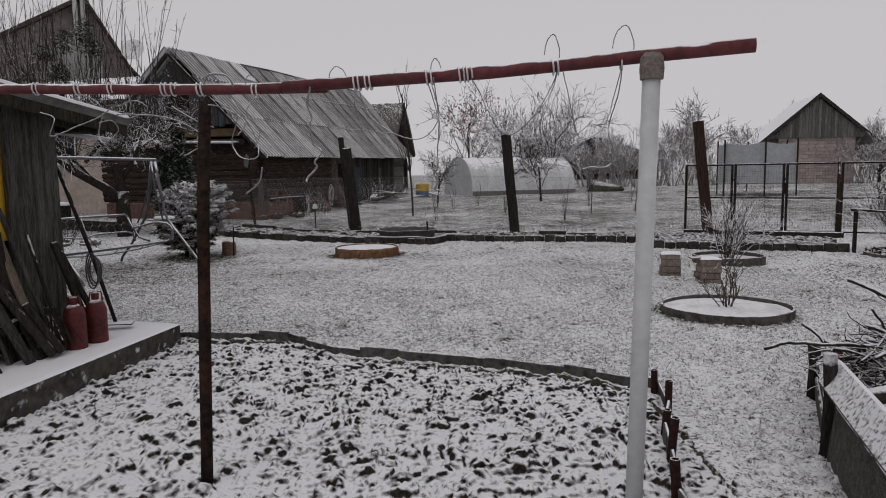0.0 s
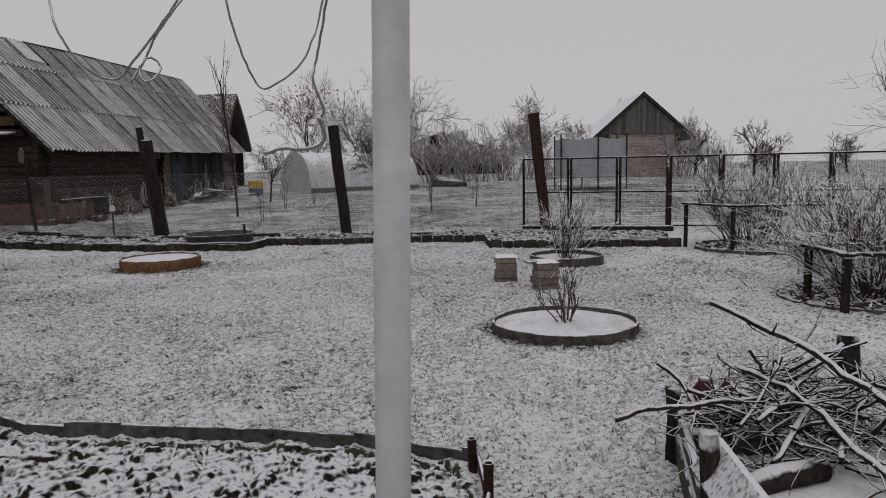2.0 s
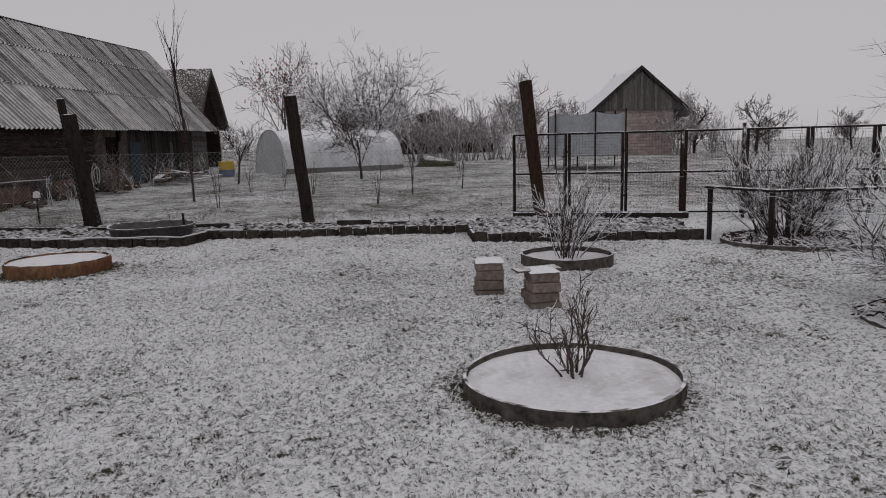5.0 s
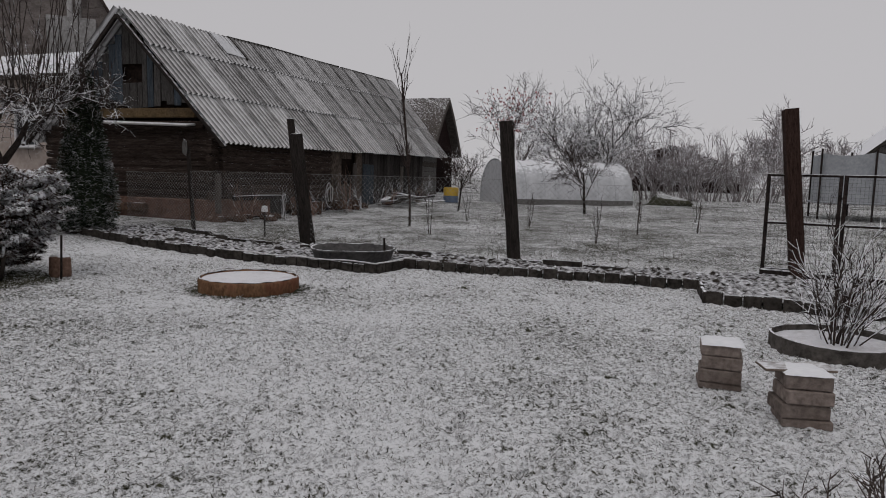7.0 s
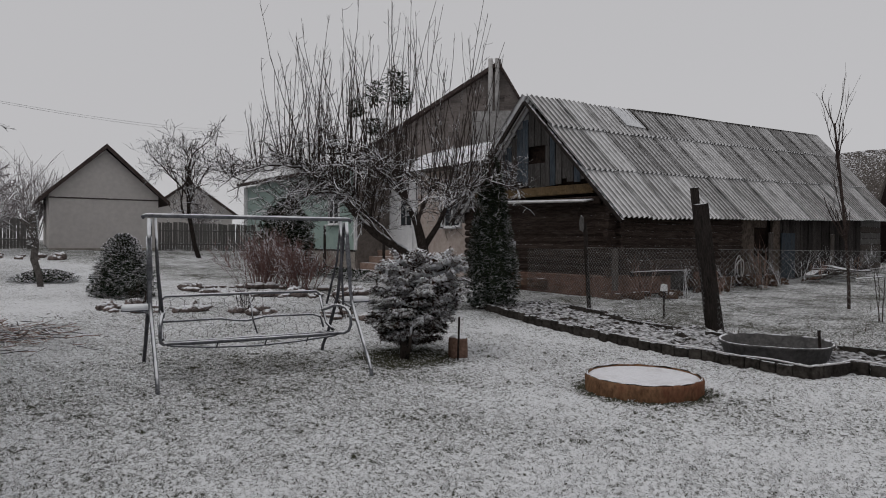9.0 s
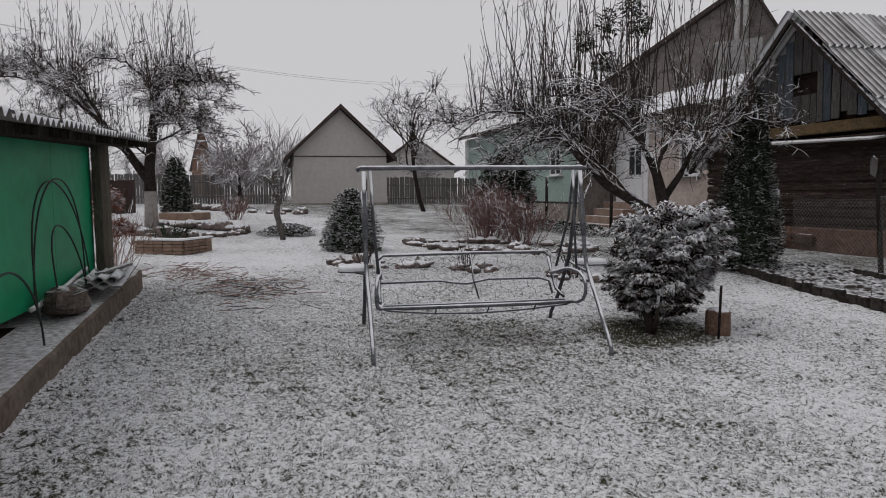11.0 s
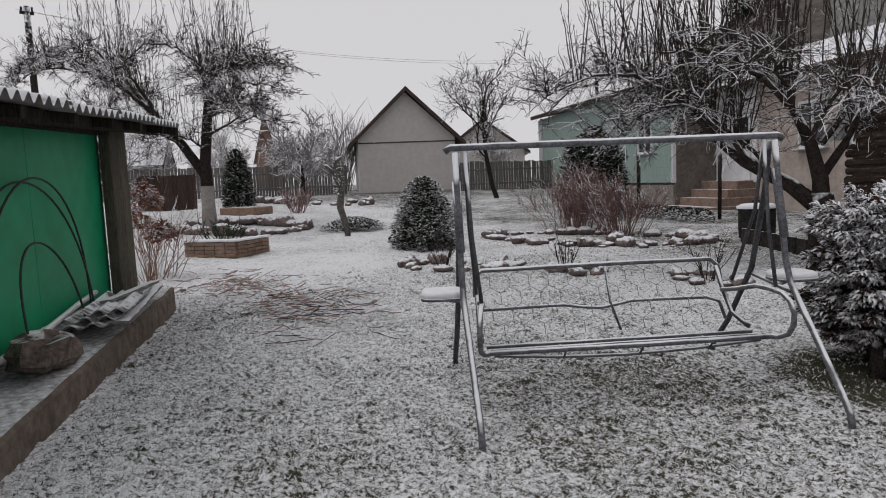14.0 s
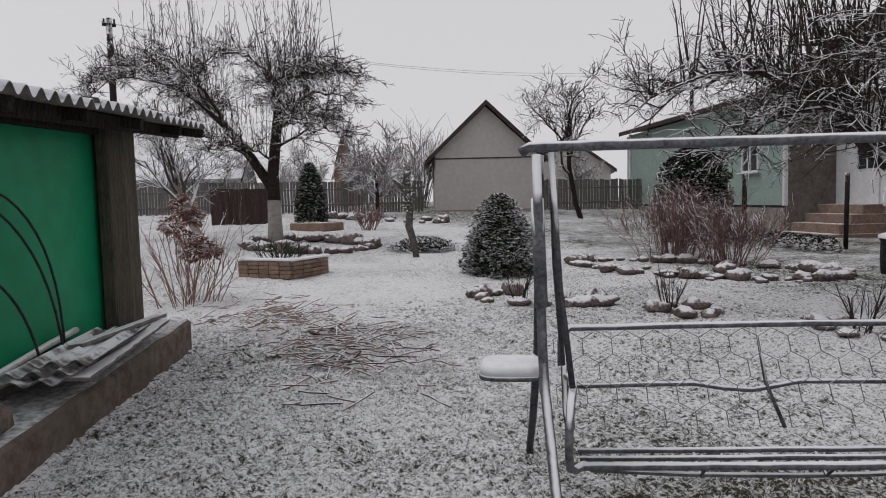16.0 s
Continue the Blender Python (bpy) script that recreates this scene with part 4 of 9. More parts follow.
    part("tie_beam", Geo().box((4.5, 0.2, 0.24), Matrix.Translation(barn_at(0.34, -0.1, 2.93)) @ pose(0, 0, 0, 0, 0, rz), 0.02), M_BEAM, barn, "ochre tie beam")
    part("tie_beam", Geo().box((4.7, 0.2, 0.2), Matrix.Translation(barn_at(0.36, 0, 2.62)) @ pose(0, 0, 0, 0, 0, rz), 0.02), M_LOG, barn)
    part("canopy_board", Geo().box((3.6, 0.5, 0.05), Matrix.Translation(barn_at(0.14, 0.35, 2.66)) @ pose(0, 0, 0, 8, 1.5, rz), 0.01), M_CANOPY, barn, "pale board ledge over the door")
    # painted black behind the planks, so the hole looks unlit
    part("gable_backing", Geo().prism([(-2.6, 2.75), (2.6, 2.75), (0.0, 5.3)], 0.05, Matrix.Translation(barn_at(0.5, 0, 0)) @ pose(0, 0, 0, 0, 0, rz)), M_INSIDE, barn)
    b = -2.45
    while b < 2.5:
        w = rng.uniform(0.15, 0.24)
        h = 3.34 * (1 - (abs(b + w / 2) + 0.12) / 3.25)
        top = 2.15 + h - 0.08
        if top > 3.15:
            c = b + w / 2
            hole = -0.1 < c < 0.5
            z0, z1 = 3.05 + rng.uniform(-0.02, 0.22), top
            if hole:
                for q0, q1 in ((z0, 3.72), (4.2, z1)):
                    part("plank", Geo().box((w - 0.018, 0.03, q1 - q0), Matrix.Translation(barn_at(0.36 + rng.uniform(-0.02, 0.01), c, (q0 + q1) / 2)) @ pose(0, 0, 0, 0, rng.uniform(-1, 1), rz), 0.005), M_GABLE, barn)
            else:
                part("plank", Geo().box((w - 0.018, 0.03, z1 - z0), Matrix.Translation(barn_at(0.36 + rng.uniform(-0.02, 0.01), c, (z0 + z1) / 2)) @ pose(0, 0, 0, 0, rng.uniform(-1, 1), rz), 0.005), M_PLANK_BLUE if rng.random() < (0.75 if c < 0 else 0.3) else M_GABLE, barn)
        b += w
    # far gable and far side, plain
    part("far_gable", Geo().prism([(-2.7, 0), (2.7, 0), (2.7, 2.9), (0, 5.9), (-2.7, 2.9)], 0.1, Matrix.Translation(barn_at(L - 0.5, 0, 0)) @ pose(0, 0, 0, 0, 0, rz)), M_LOG, barn)
    part("far_wall", Geo().box((0.1, L - 0.8, 2.6), Matrix.Translation(barn_at(L / 2, -2.7, 1.3)) @ pose(0, 0, 0, 0, 0, rz), 0), M_LOG, barn)
    # roof sheets, three courses a side
    cols = 16
    w = L / cols
    drop0 = BARN["zr"] - BARN["ze"]
    courses = ((0.0, 0.28), (0.25, 0.64), (0.61, 1.0))
    for side in (1, -1):
        for k, (t0, t1) in enumerate(courses):
            slope = math.hypot(BARN["hw"], drop0)
            me = wave_sheet(w + 0.07, slope * (t1 - t0), 0.036, 6, 8, 0.016).mesh("roof_sheet", M_SHEET, False)
            for i in range(cols):
                ac = (i + 0.5) * w
                p0 = barn_at(ac, side * BARN["hw"] * t0, zr(ac) + (ze(ac) - zr(ac)) * t0)
                p1 = barn_at(ac, side * BARN["hw"] * t1, zr(ac) + (ze(ac) - zr(ac)) * t1)
                down = (p1 - p0).normalized()
                along = (barn_at(ac + 1, 0, zr(ac + 1)) - barn_at(ac, 0, zr(ac))).normalized() * -side
                up = along.cross(down).normalized()
                along = down.cross(up)
                rot = Matrix((along, down, up)).transposed().to_4x4()
                lift = 0.05 * (2 - k) + rng.uniform(-0.006, 0.012)
                part("roof_sheet", me, None, barn, at=Matrix.Translation(p0 + up * lift + down * rng.uniform(-0.03, 0.03)) @ rot @ pose(0, 0, 0, 0, 0, rng.uniform(-0.7, 0.7)))
    # ridge board, tarred, and a slipped pale sheet
    part("ridge_cap", Geo().tube([barn_at(a, 0.02, zr(a) + 0.07 + 0.02 * math.sin(a)) for a in (4.6, 7, 10, 12.3)], 0.075, 6), M_TAR, barn)
    part("ridge_cap", Geo().tube([barn_at(a, 0.02, zr(a) + 0.07) for a in (12.6, 15, L)], 0.07, 6), M_TAR, barn)
    p0, p1 = barn_at(4.0, 0.05, zr(4.0) + 0.13), barn_at(4.0, 0.85, zr(4.0) + 0.13 - 0.82)
    down = (p1 - p0).normalized()
    along = (barn_at(3, 0, 0) - barn_at(4, 0, 0)).normalized()
    up = along.cross(down).normalized()
    part("slipped_sheet", Geo().box((0.95, 0.9, 0.02), Matrix.Translation((p0 + p1) / 2) @ Matrix((along, down, up)).transposed().to_4x4(), 0.004), M_SHEET_NEW, barn, "pale sheet laid over a hole")
    part("slipped_edge", Geo().box((0.06, 1.0, 0.06), Matrix.Translation((p0 + p1) / 2 - along * 0.52) @ Matrix((along, down, up)).transposed().to_4x4(), 0.004), M_TAR, barn)
    # barge boards of the near gable
    for side in (1, -1):
        p0, p1 = barn_at(0.0, 0, BARN["zr"] - 0.1), barn_at(0.0, side * (BARN["hw"] - 0.05), BARN["ze"] - 0.08)
        part("barge_board", Geo().tube([p0, p1], 0.06, 4), M_POST, barn)


M_PATCH = material("patched_wall", (0.045, 0.036, 0.03), (0.15, 0.12, 0.10), 2.5, 0.95, 0.8, stain=0.8, stain_colour=(0.03, 0.025, 0.022))
M_CANOPY = material("canopy_board", (0.30, 0.29, 0.28), (0.46, 0.45, 0.44), 4, 0.8, 0.3, snow=0.6)
make_barn()


# ---- gabled houses further off ----
def gable_house(name, label, apex, v_angle, half, over, z_apex, z_eave, z_base, depth, wall_m, roof_m, group="", gable_m=None, snow_roof=None, roof_t=0.14):
    """A plain house whose gable faces the garden. v_angle: the way of the gable wall, degrees."""
    house = thing(name, label, "house", pose(apex[0], apex[1], 0, 0, 0, v_angle), group=group)
    slope = (z_apex - z_eave) / (half + over)
    z_wall = z_apex - slope * half
    part("wall", Geo().prism([(-half, z_base), (half, z_base), (half, z_wall - 0.05), (0, z_apex - 0.1), (-half, z_wall - 0.05)], depth), wall_m, house)
    if gable_m:
        part("gable", Geo().prism([(-half - over * 0.8, z_wall - slope * over * 0.7), (half + over * 0.8, z_wall - slope * over * 0.7), (0, z_apex - 0.12)], 0.05, pose(0, -0.12, 0)), gable_m, house)
    for side in (-1, 1):
        x0, x1 = 0.0, side * (half + over)
        o = [(x0, z_apex), (x1, z_eave), (x1, z_eave + roof_t), (x0, z_apex + roof_t)]
        if side == -1:
            o = o[::-1]
        part("roof", Geo().prism(o, depth + 0.8, pose(0, -0.4, 0)), snow_roof or roof_m, house)
        b = [(x0, z_apex - 0.08), (x1, z_eave - 0.08), (x1, z_eave + roof_t + 0.015), (x0, z_apex + roof_t + 0.015)]
        if side == -1:
            b = b[::-1]
        part("barge_board", Geo().prism(b, 0.05, pose(0, -0.46, 0)), roof_m, house)
    return house


def make_hut():
    h = gable_house("garage", "plain plastered outbuilding with a steep dark gable roof", (-32.64, 20.76), math.degrees(1.268), 2.43, 0.49, 6.16, 3.39, 0.4, 6.5, M_PLASTER_GREY, M_ROOF_DARK)
    part("string_line", Geo().box((4.9, 0.05, 0.06), pose(0, -0.02, 3.62), 0.01), M_ROOF_DARK, h)
    part("plinth", Geo().box((4.9, 0.1, 0.9), pose(0, -0.03, 0.72), 0.01), M_CONCRETE, h)


make_hut()


M_GABLE_GREY = material("snow_dusted_gable_boards", (0.06, 0.056, 0.053), (0.17, 0.16, 0.155), 5, 0.9, 0.6, stretch=(6, 6, 0.7), vary=0.3, stain=0.5, stain_colour=(0.25, 0.245, 0.24))


def make_block_house():
    h = gable_house("block_shed", "small block-built shed with a dark boarded gable", (25.83, 46.41), math.degrees(-0.24), 2.4, 1.42, 6.53, 3.2, 0.2, 6.0, M_BLOCKWALL, M_TAR, gable_m=None, snow_roof=M_ROOF_SNOW)
    # boarded gable
    x = -3.4
    rng = random.Random(3)
    while x < 3.4:
        w = 0.2
        top = 6.45 - 0.872 * (abs(x + w / 2) + 0.1)
        if top > 3.75:
            part("plank", Geo().box((w - 0.012, 0.03, top - 3.68), pose(x + w / 2, -0.2 + rng.uniform(-0.01, 0.01), (top + 3.68) / 2), 0.004), M_GABLE_GREY, h)
        x += w
    # block courses
    for k in range(15):
        z = 0.3 + k * 0.235
        for i in range(8):
            w = 4.6 / 8
            cx = -2.3 + w * (i + 0.5 + (0.25 if k % 2 else -0.25) * 0.5)
            part("block", Geo().box((w - 0.02, 0.06, 0.215), pose(cx, -0.03, z), 0.01), M_BLOCKWALL, h)


make_block_house()


def make_thatched_barn():
    barn = thing("mossy_barn", "far barn with a mossy snow-dusted thatch roof", "barn", pose(-3.1, 48.6, 0, 0, 0, 78))
    part("gable", Geo().prism([(-2.4, 0), (2.4, 0), (2.4, 3.2), (0, 6.2), (-2.4, 3.2)], 0.2), M_BRICK_DARK, barn, "dark boarded gable")
    part("wall", Geo().prism([(-2.3, 0), (2.3, 0), (2.3, 3.3), (-2.3, 3.3)], 6), M_BRICK_DARK, barn)
    for side in (-1, 1):
        g = Geo()
        n, m = 16, 8
        for j in range(n + 1):
            for i in range(m + 1):
                t = i / m
                x = side * 3.0 * t
                z = 6.65 - 3.6 * t + 0.25 * math.sin(math.pi * t) + 0.06 * noise.noise((x * 2, j * 0.8, side))
                g.v.append((x, -0.5 + 7 * j / n, z))
        for j in range(n):
            for i in range(m):
                a = j * (m + 1) + i
                q = (a, a + 1, a + m + 2, a + m + 1)
                g.f.append(q if side == 1 else q[::-1])
        ob = part("thatch", g, M_THATCH, barn)
        sol = ob.modifiers.new("depth", "SOLIDIFY")
        sol.thickness, sol.offset = 0.28, -1


M_BRICK_DARK = material("dark_red_boards", (0.010, 0.006, 0.006), (0.032, 0.020, 0.019), 4, 0.9, 0.4, stretch=(5, 5, 0.7))
make_thatched_barn()


# ---- the dwelling house ----
HA, HB = Vector((-31.7, 28.3, 0)), Vector((-18.8, 24.7, 0))
HDIR = (HB - HA).normalized()
HBACK = Vector((-HDIR.y, HDIR.x, 0))
HC = HB + HBACK * 1.6
HRZ = heading(HDIR.x, HDIR.y)


def window(name, parent, m, w, h, panes=2, frame_m=None, label=""):
    fm = frame_m or M_WHITE_FRAME
    win = part(name, Geo().box((w, 0.05, h), m @ pose(0, 0.04, 0), 0), M_GLASS, parent, label)
    t = 0.07
    fr = Geo()
    for sx in (-1, 1):
        fr.box((t, 0.08, h + t), m @ pose(sx * w / 2, 0, 0), 0.008)
    for sz in (-1, 1):
        fr.box((w + t, 0.08, t), m @ pose(0, 0, sz * h / 2), 0.008)
    for i in range(1, panes):
        fr.box((t * 0.8, 0.07, h), m @ pose(-w / 2 + w * i / panes, 0, 0), 0.008)
    part("frame", fr, fm, win)
    part("sill", Geo().box((w + 0.25, 0.2, 0.05), m @ pose(0, -0.08, -h / 2 - 0.06), 0.01), M_SILL, win)
    return win


M_SILL = material("snowy_sill", (0.4, 0.4, 0.4), (0.5, 0.5, 0.5), 4, 0.8, 0.1, snow=0.7)


def make_house():
    house = thing("house", "village house with a mint-green wing, porch and brick gable", "house")
    face = lambda o, s, z, out=0.0: Matrix.Translation(o + HDIR * s - HBACK * out + Vector((0, 0, z))) @ pose(0, 0, 0, 0, 0, HRZ)
    L = (HB - HA).length
    # green wing
    part("wing_wall", Geo().prism([(0, 1.15), (L, 1.15), (L, 4.75), (0, 4.6)], 5, face(HA, 0, 0)), M_SIDING, house, "mint-green siding")
    for k in range(24):
        z = 1.25 + k * 0.145
        part("siding_strip", Geo().box((L - 0.04, 0.02, 0.141), face(HA, L / 2, z, 0.012) @ pose(0, 0, 0, -1.5), 0.003), M_SIDING, house)
    part("plinth", Geo().box((L, 0.12, 1.2), face(HA, L / 2, 0.56, 0.0), 0.01), M_CONCRETE, house)
    part("drip_line", Geo().box((L, 0.06, 0.08), face(HA, L / 2, 1.18, 0.05), 0.01), M_TAR, house)
    part("wing_roof", Geo().box((L + 0.8, 5.8, 0.12), face(HA, L / 2, 5.05, -2.4) @ pose(0, 0, 0, 6, 0.4, 0), 0.01), M_ROOF_SNOW, house, "low snowed roof with a dark eave")
    part("eave_board", Geo().box((L + 0.8, 0.05, 0.18), face(HA, L / 2, 4.68, 0.5) @ pose(0, 0, 0, 0, 0.4, 0), 0.01), M_ROOF_DARK, house)
    for s in (-0.05, L + 0.03):
        part("corner_trim", Geo().box((0.12, 0.12, 3.5), face(HA, s, 2.95, 0.04), 0.01), M_WHITE_FRAME, house)
    part("drain_pipe", Geo().tube([face(HA, -0.25, z, 0.1).translation for z in (0.9, 2.5, 4.6)], 0.05, 8), M_WHITE_FRAME, house, smooth=True)
    window("window", house, face(HA, L - 2.0, 3.0, 0.04), 1.0, 1.35)
    window("window", house, face(HA, L - 6.4, 3.0, 0.04), 1.0, 1.35)
    # the side of the wing towards the porch
    part("porch_side", Geo().box((0.08, 1.6, 3.7), Matrix.Translation(HB + HBACK * 0.8 + HDIR * 0.04 + Vector((0, 0, 2.9))) @ pose(0, 0, 0, 0, 0, HRZ), 0.0), M_BROWN_WALL, house, "dark brown-grey boarded side")
    part("plinth", Geo().box((0.1, 1.6, 1.1), Matrix.Translation(HB + HBACK * 0.8 + HDIR * 0.06 + Vector((0, 0, 0.55))) @ pose(0, 0, 0, 0, 0, HRZ), 0.0), M_BROWN_WALL, house)
    # porch and pink wall
    part("porch_wall", Geo().box((7.6, 0.3, 4.2), face(HC, 3.8, 2.2, -0.15), 0.0), M_PLASTER_PINK, house, "worn pinkish plaster wall")
    part("door_surround", Geo().box((2.2, 0.06, 2.9), face(HC, 1.12, 2.6, 0.03), 0.01), M_WHITE_FRAME, house, "white boarded door surround")
    door = part("door", Geo().box((0.92, 0.06, 2.1), face(HC, 1.5, 2.25, 0.08), 0.01), M_WHITE_FRAME, house, "white half-glazed door")
    part("pane", Geo().box((0.33, 0.03, 1.0), face(HC, 1.29, 2.72, 0.115), 0), M_GLASS, door)
    part("pane", Geo().box((0.33, 0.03, 1.0), face(HC, 1.71, 2.72, 0.115), 0), M_GLASS, door)
    part("handle", Geo().box((0.14, 0.03, 0.03), face(HC, 1.87, 2.15, 0.13), 0.01), M_WIRE, door)
    window("window", house, face(HC, 4.6, 2.75, 0.04), 1.0, 1.25)
    # porch roof rising to the main house
    g = wave_sheet(8.4, 3.0, 0.03, 40)
    part("porch_roof", g, M_PORCH, house, "snowed corrugated porch roof", at=face(HC, 3.8, 4.28, 0.5) @ pose(0, 0, 0, 24))
    part("eave_board", Geo().box((8.4, 0.05, 0.16), face(HC, 3.8, 4.22, 0.5), 0.01), M_PLANK, house)
    # main house behind, its gable above the porch roof
    mx = pose(-15.7, 30.5, 0, 0, 0, 31) @ Matrix.Diagonal((1.15, 1, 1.13, 1))
    prof = [(-5.2, 0.5), (2.0, 0.5), (2.0, 5.0), (1.3, 6.1), (0, 8.4), (-5.2, 5.2)]
    part("gable_wall", Geo().prism(prof, 0.4, mx), M_BRICK, house, "grey-brown brick gable")
    rng = random.Random(5)
    for k in range(28):
        z = 4.6 + k * 0.14
        half_l = max(-5.1, -(8.4 - z) * 1.6 + 0.15)
        half_r = min(1.9, (8.4 - z) * 0.56 - 0.1)
        x = half_l + (0.2 if k % 2 else 0)
        while x + 0.42 < half_r and k < 27:
            if -1.6 > x or z > 4.9:
                part("brick_course", Geo().box((0.4, 0.02, 0.13), mx @ pose(x + 0.21, -0.008, z), 0.006), M_BRICK, house)
            x += 1.26 if x < -3.4 else 0.84
    for x0, z0, x1, z1 in ((0.05, 8.52, -5.7, 4.95), (-0.05, 8.52, 1.4, 5.95), (1.35, 6.0, 2.5, 4.6)):
        o = [(x0, z0), (x1, z1), (x1, z1 - 0.16), (x0, z0 - 0.16)]
        if x1 > x0:
            o = o[::-1]
        part("roof", Geo().prism(o, 9, mx @ pose(0, -0.4, 0)), M_ROOF_DARK, house)
    # twin chimney pipes on a pale plastered base
    part("chimney_base", Geo().box((1.5, 0.5, 1.9), mx @ pose(-0.3, -0.2, 5.55), 0.02), M_SHEET_PLAIN, house, "pale plastered chimney base")
    for x in (-0.34, -0.08):
        part("chimney_pipe", Geo().tube([mx @ Vector((x, -0.35, 5.6)), mx @ Vector((x, -0.35, 8.55))], 0.105, 10), M_SHEET_PLAIN, house, "grey asbestos chimney pipe", smooth=True)
    dish = Geo().lathe([(0, 0.0), (0.2, 0.03), (0.38, 0.11), (0.45, 0.17), (0.44, 0.18), (0.2, 0.05), (0, 0.02)], 20, mx @ pose(1.6, -0.7, 6.4, 70, 0, -30))
    part("satellite_dish", dish, M_WHITE_FRAME, house, "white satellite dish", smooth=True)
    # steps
    for i in range(4):
        w, d, z = 3.4 - 0.25 * i, 1.9 - 0.42 * i, 0.28 + 0.26 * i
        part("step", Geo().box((w, d, 0.27), face(HC, 0.75, z + 0.02, d / 2), 0.02), M_STEP, house, "terracotta step dusted with snow")


make_house()


# ---- trees and shrubs ----
def wander(rng, p, d, length, steps, bend, up):
    """Points of a crooked shoot from p along d; up pulls it towards the sky (or down)."""
    pts, d = [Vector(p)], Vector(d).normalized()
    for _ in range(steps):
        d = (d + Vector((rng.uniform(-bend, bend), rng.uniform(-bend, bend), rng.uniform(-bend, bend) + up))).normalized()
        pts.append(pts[-1] + d * (length / steps))
    return pts, d


def grow(g, rng, p, d, length, radius, depth, cfg):
    """Limbs that fork into branches and twigs; g: list of Geo by depth."""
    steps = cfg["steps"][depth]
    pts, _ = wander(rng, p, d, length, steps, cfg["bend"][depth], cfg["up"][depth])
    tip = 0.55 if depth < cfg["depth"] else 0.3
    radii = [radius * (1 - (1 - tip) * i / steps) for i in range(steps + 1)]
    sides = 8 if depth == 0 else 5 if radius > 0.015 else 3
    (g[0] if depth == 0 else g[1]).tube(pts, radii, sides, depth == cfg["depth"])
    if depth >= cfg["depth"]:
        return
    lo, hi = cfg["kids"][depth]
    for _ in range(rng.randint(lo, hi)):
        t = rng.uniform(cfg["from"][depth], 1.0)
        k = min(int(t * steps), steps - 1)
        q = pts[k].lerp(pts[k + 1], t * steps - k)
        along = (pts[k + 1] - pts[k]).normalized()
        a = rng.uniform(0, 2 * math.pi)
        s = along.orthogonal().normalized()
        out = s * math.cos(a) + along.cross(s) * math.sin(a)
        spread = rng.uniform(*cfg["spread"][depth])
        way = along * math.cos(spread) + out * math.sin(spread)
        way.z = max(way.z + cfg["lift"][depth], cfg.get("low", -9))
        grow(g, rng, q, way, length * rng.uniform(*cfg["ratio"][depth]), max(radii[k] * rng.uniform(0.45, 0.65), cfg["thin"]), depth + 1, cfg)


APPLE = dict(depth=4, steps=(6, 7, 6, 5, 3), bend=(0.1, 0.22, 0.25, 0.22, 0.2), up=(0.02, 0.02, 0.03, 0.03, 0.0), kids=((6, 8), (9, 12), (6, 8), (3, 5)),
             **{"from": (0.45, 0.2, 0.2, 0.2)}, spread=((0.7, 1.2), (0.5, 1.2), (0.5, 1.1), (0.4, 1.0)), lift=(0.05, 0.15, 0.12, 0.05), ratio=((0.9, 1.3), (0.4, 0.75), (0.5, 0.9), (0.35, 0.6)), thin=0.0045)
OPEN = dict(depth=4, steps=(6, 7, 6, 4, 3), bend=(0.08, 0.18, 0.24, 0.26, 0.25), up=(0.05, 0.06, 0.05, 0.02, 0.0), kids=((6, 8), (6, 8), (5, 6), (3, 4)),
            **{"from": (0.3, 0.2, 0.2, 0.2)}, spread=((0.45, 0.95), (0.5, 1.0), (0.5, 1.1), (0.5, 1.1)), lift=(0.05, 0.05, 0.03, 0.0), ratio=((0.65, 0.95), (0.45, 0.7), (0.4, 0.7), (0.4, 0.7)), thin=0.006)
FAR = dict(depth=3, steps=(5, 5, 3, 1), bend=(0.08, 0.22, 0.3, 0.3), up=(0.05, 0.04, 0.03, 0.0), kids=((12, 14), (8, 10), (8, 9)),
           **{"from": (0.2, 0.2, 0.1)}, spread=((0.45, 1.0), (0.5, 1.1), (0.5, 1.3)), lift=(0.1, 0.1, 0.05), ratio=((0.5, 0.8), (0.4, 0.65), (0.3, 0.5)), thin=0.026)
DOME = dict(OPEN, thin=0.011, kids=((10, 12), (8, 10), (5, 6), (3, 4)), **{"from": (0.25, 0.2, 0.2, 0.2)}, up=(0.03, 0.09, 0.06, 0.03, 0.0), spread=((0.6, 1.15), (0.5, 1.0), (0.5, 1.0), (0.5, 1.0)))
SAPLING = dict(depth=2, steps=(8, 5, 3), bend=(0.05, 0.12, 0.2), up=(0.05, 0.14, 0.1), kids=((16, 20), (3, 5)),
               **{"from": (0.35, 0.3)}, spread=((0.3, 0.6), (0.3, 0.7)), lift=(0.1, 0.1), ratio=((0.16, 0.28), (0.3, 0.5)), thin=0.005)


def tree(name, label, at, height, radius, cfg, seed, trunk_m, twig_m, lean=(0, 0, 1), category="tree", group=""):
    rng = random.Random(seed)
    t = thing(name, label, category, at, group=group)
    g = [Geo(), Geo()]
    grow(g, rng, (0, 0, -0.1), lean, height, radius, 0, cfg)
    part("trunk", g[0], trunk_m, t, smooth=True)
    part("crown", g[1], twig_m, t)
    return t


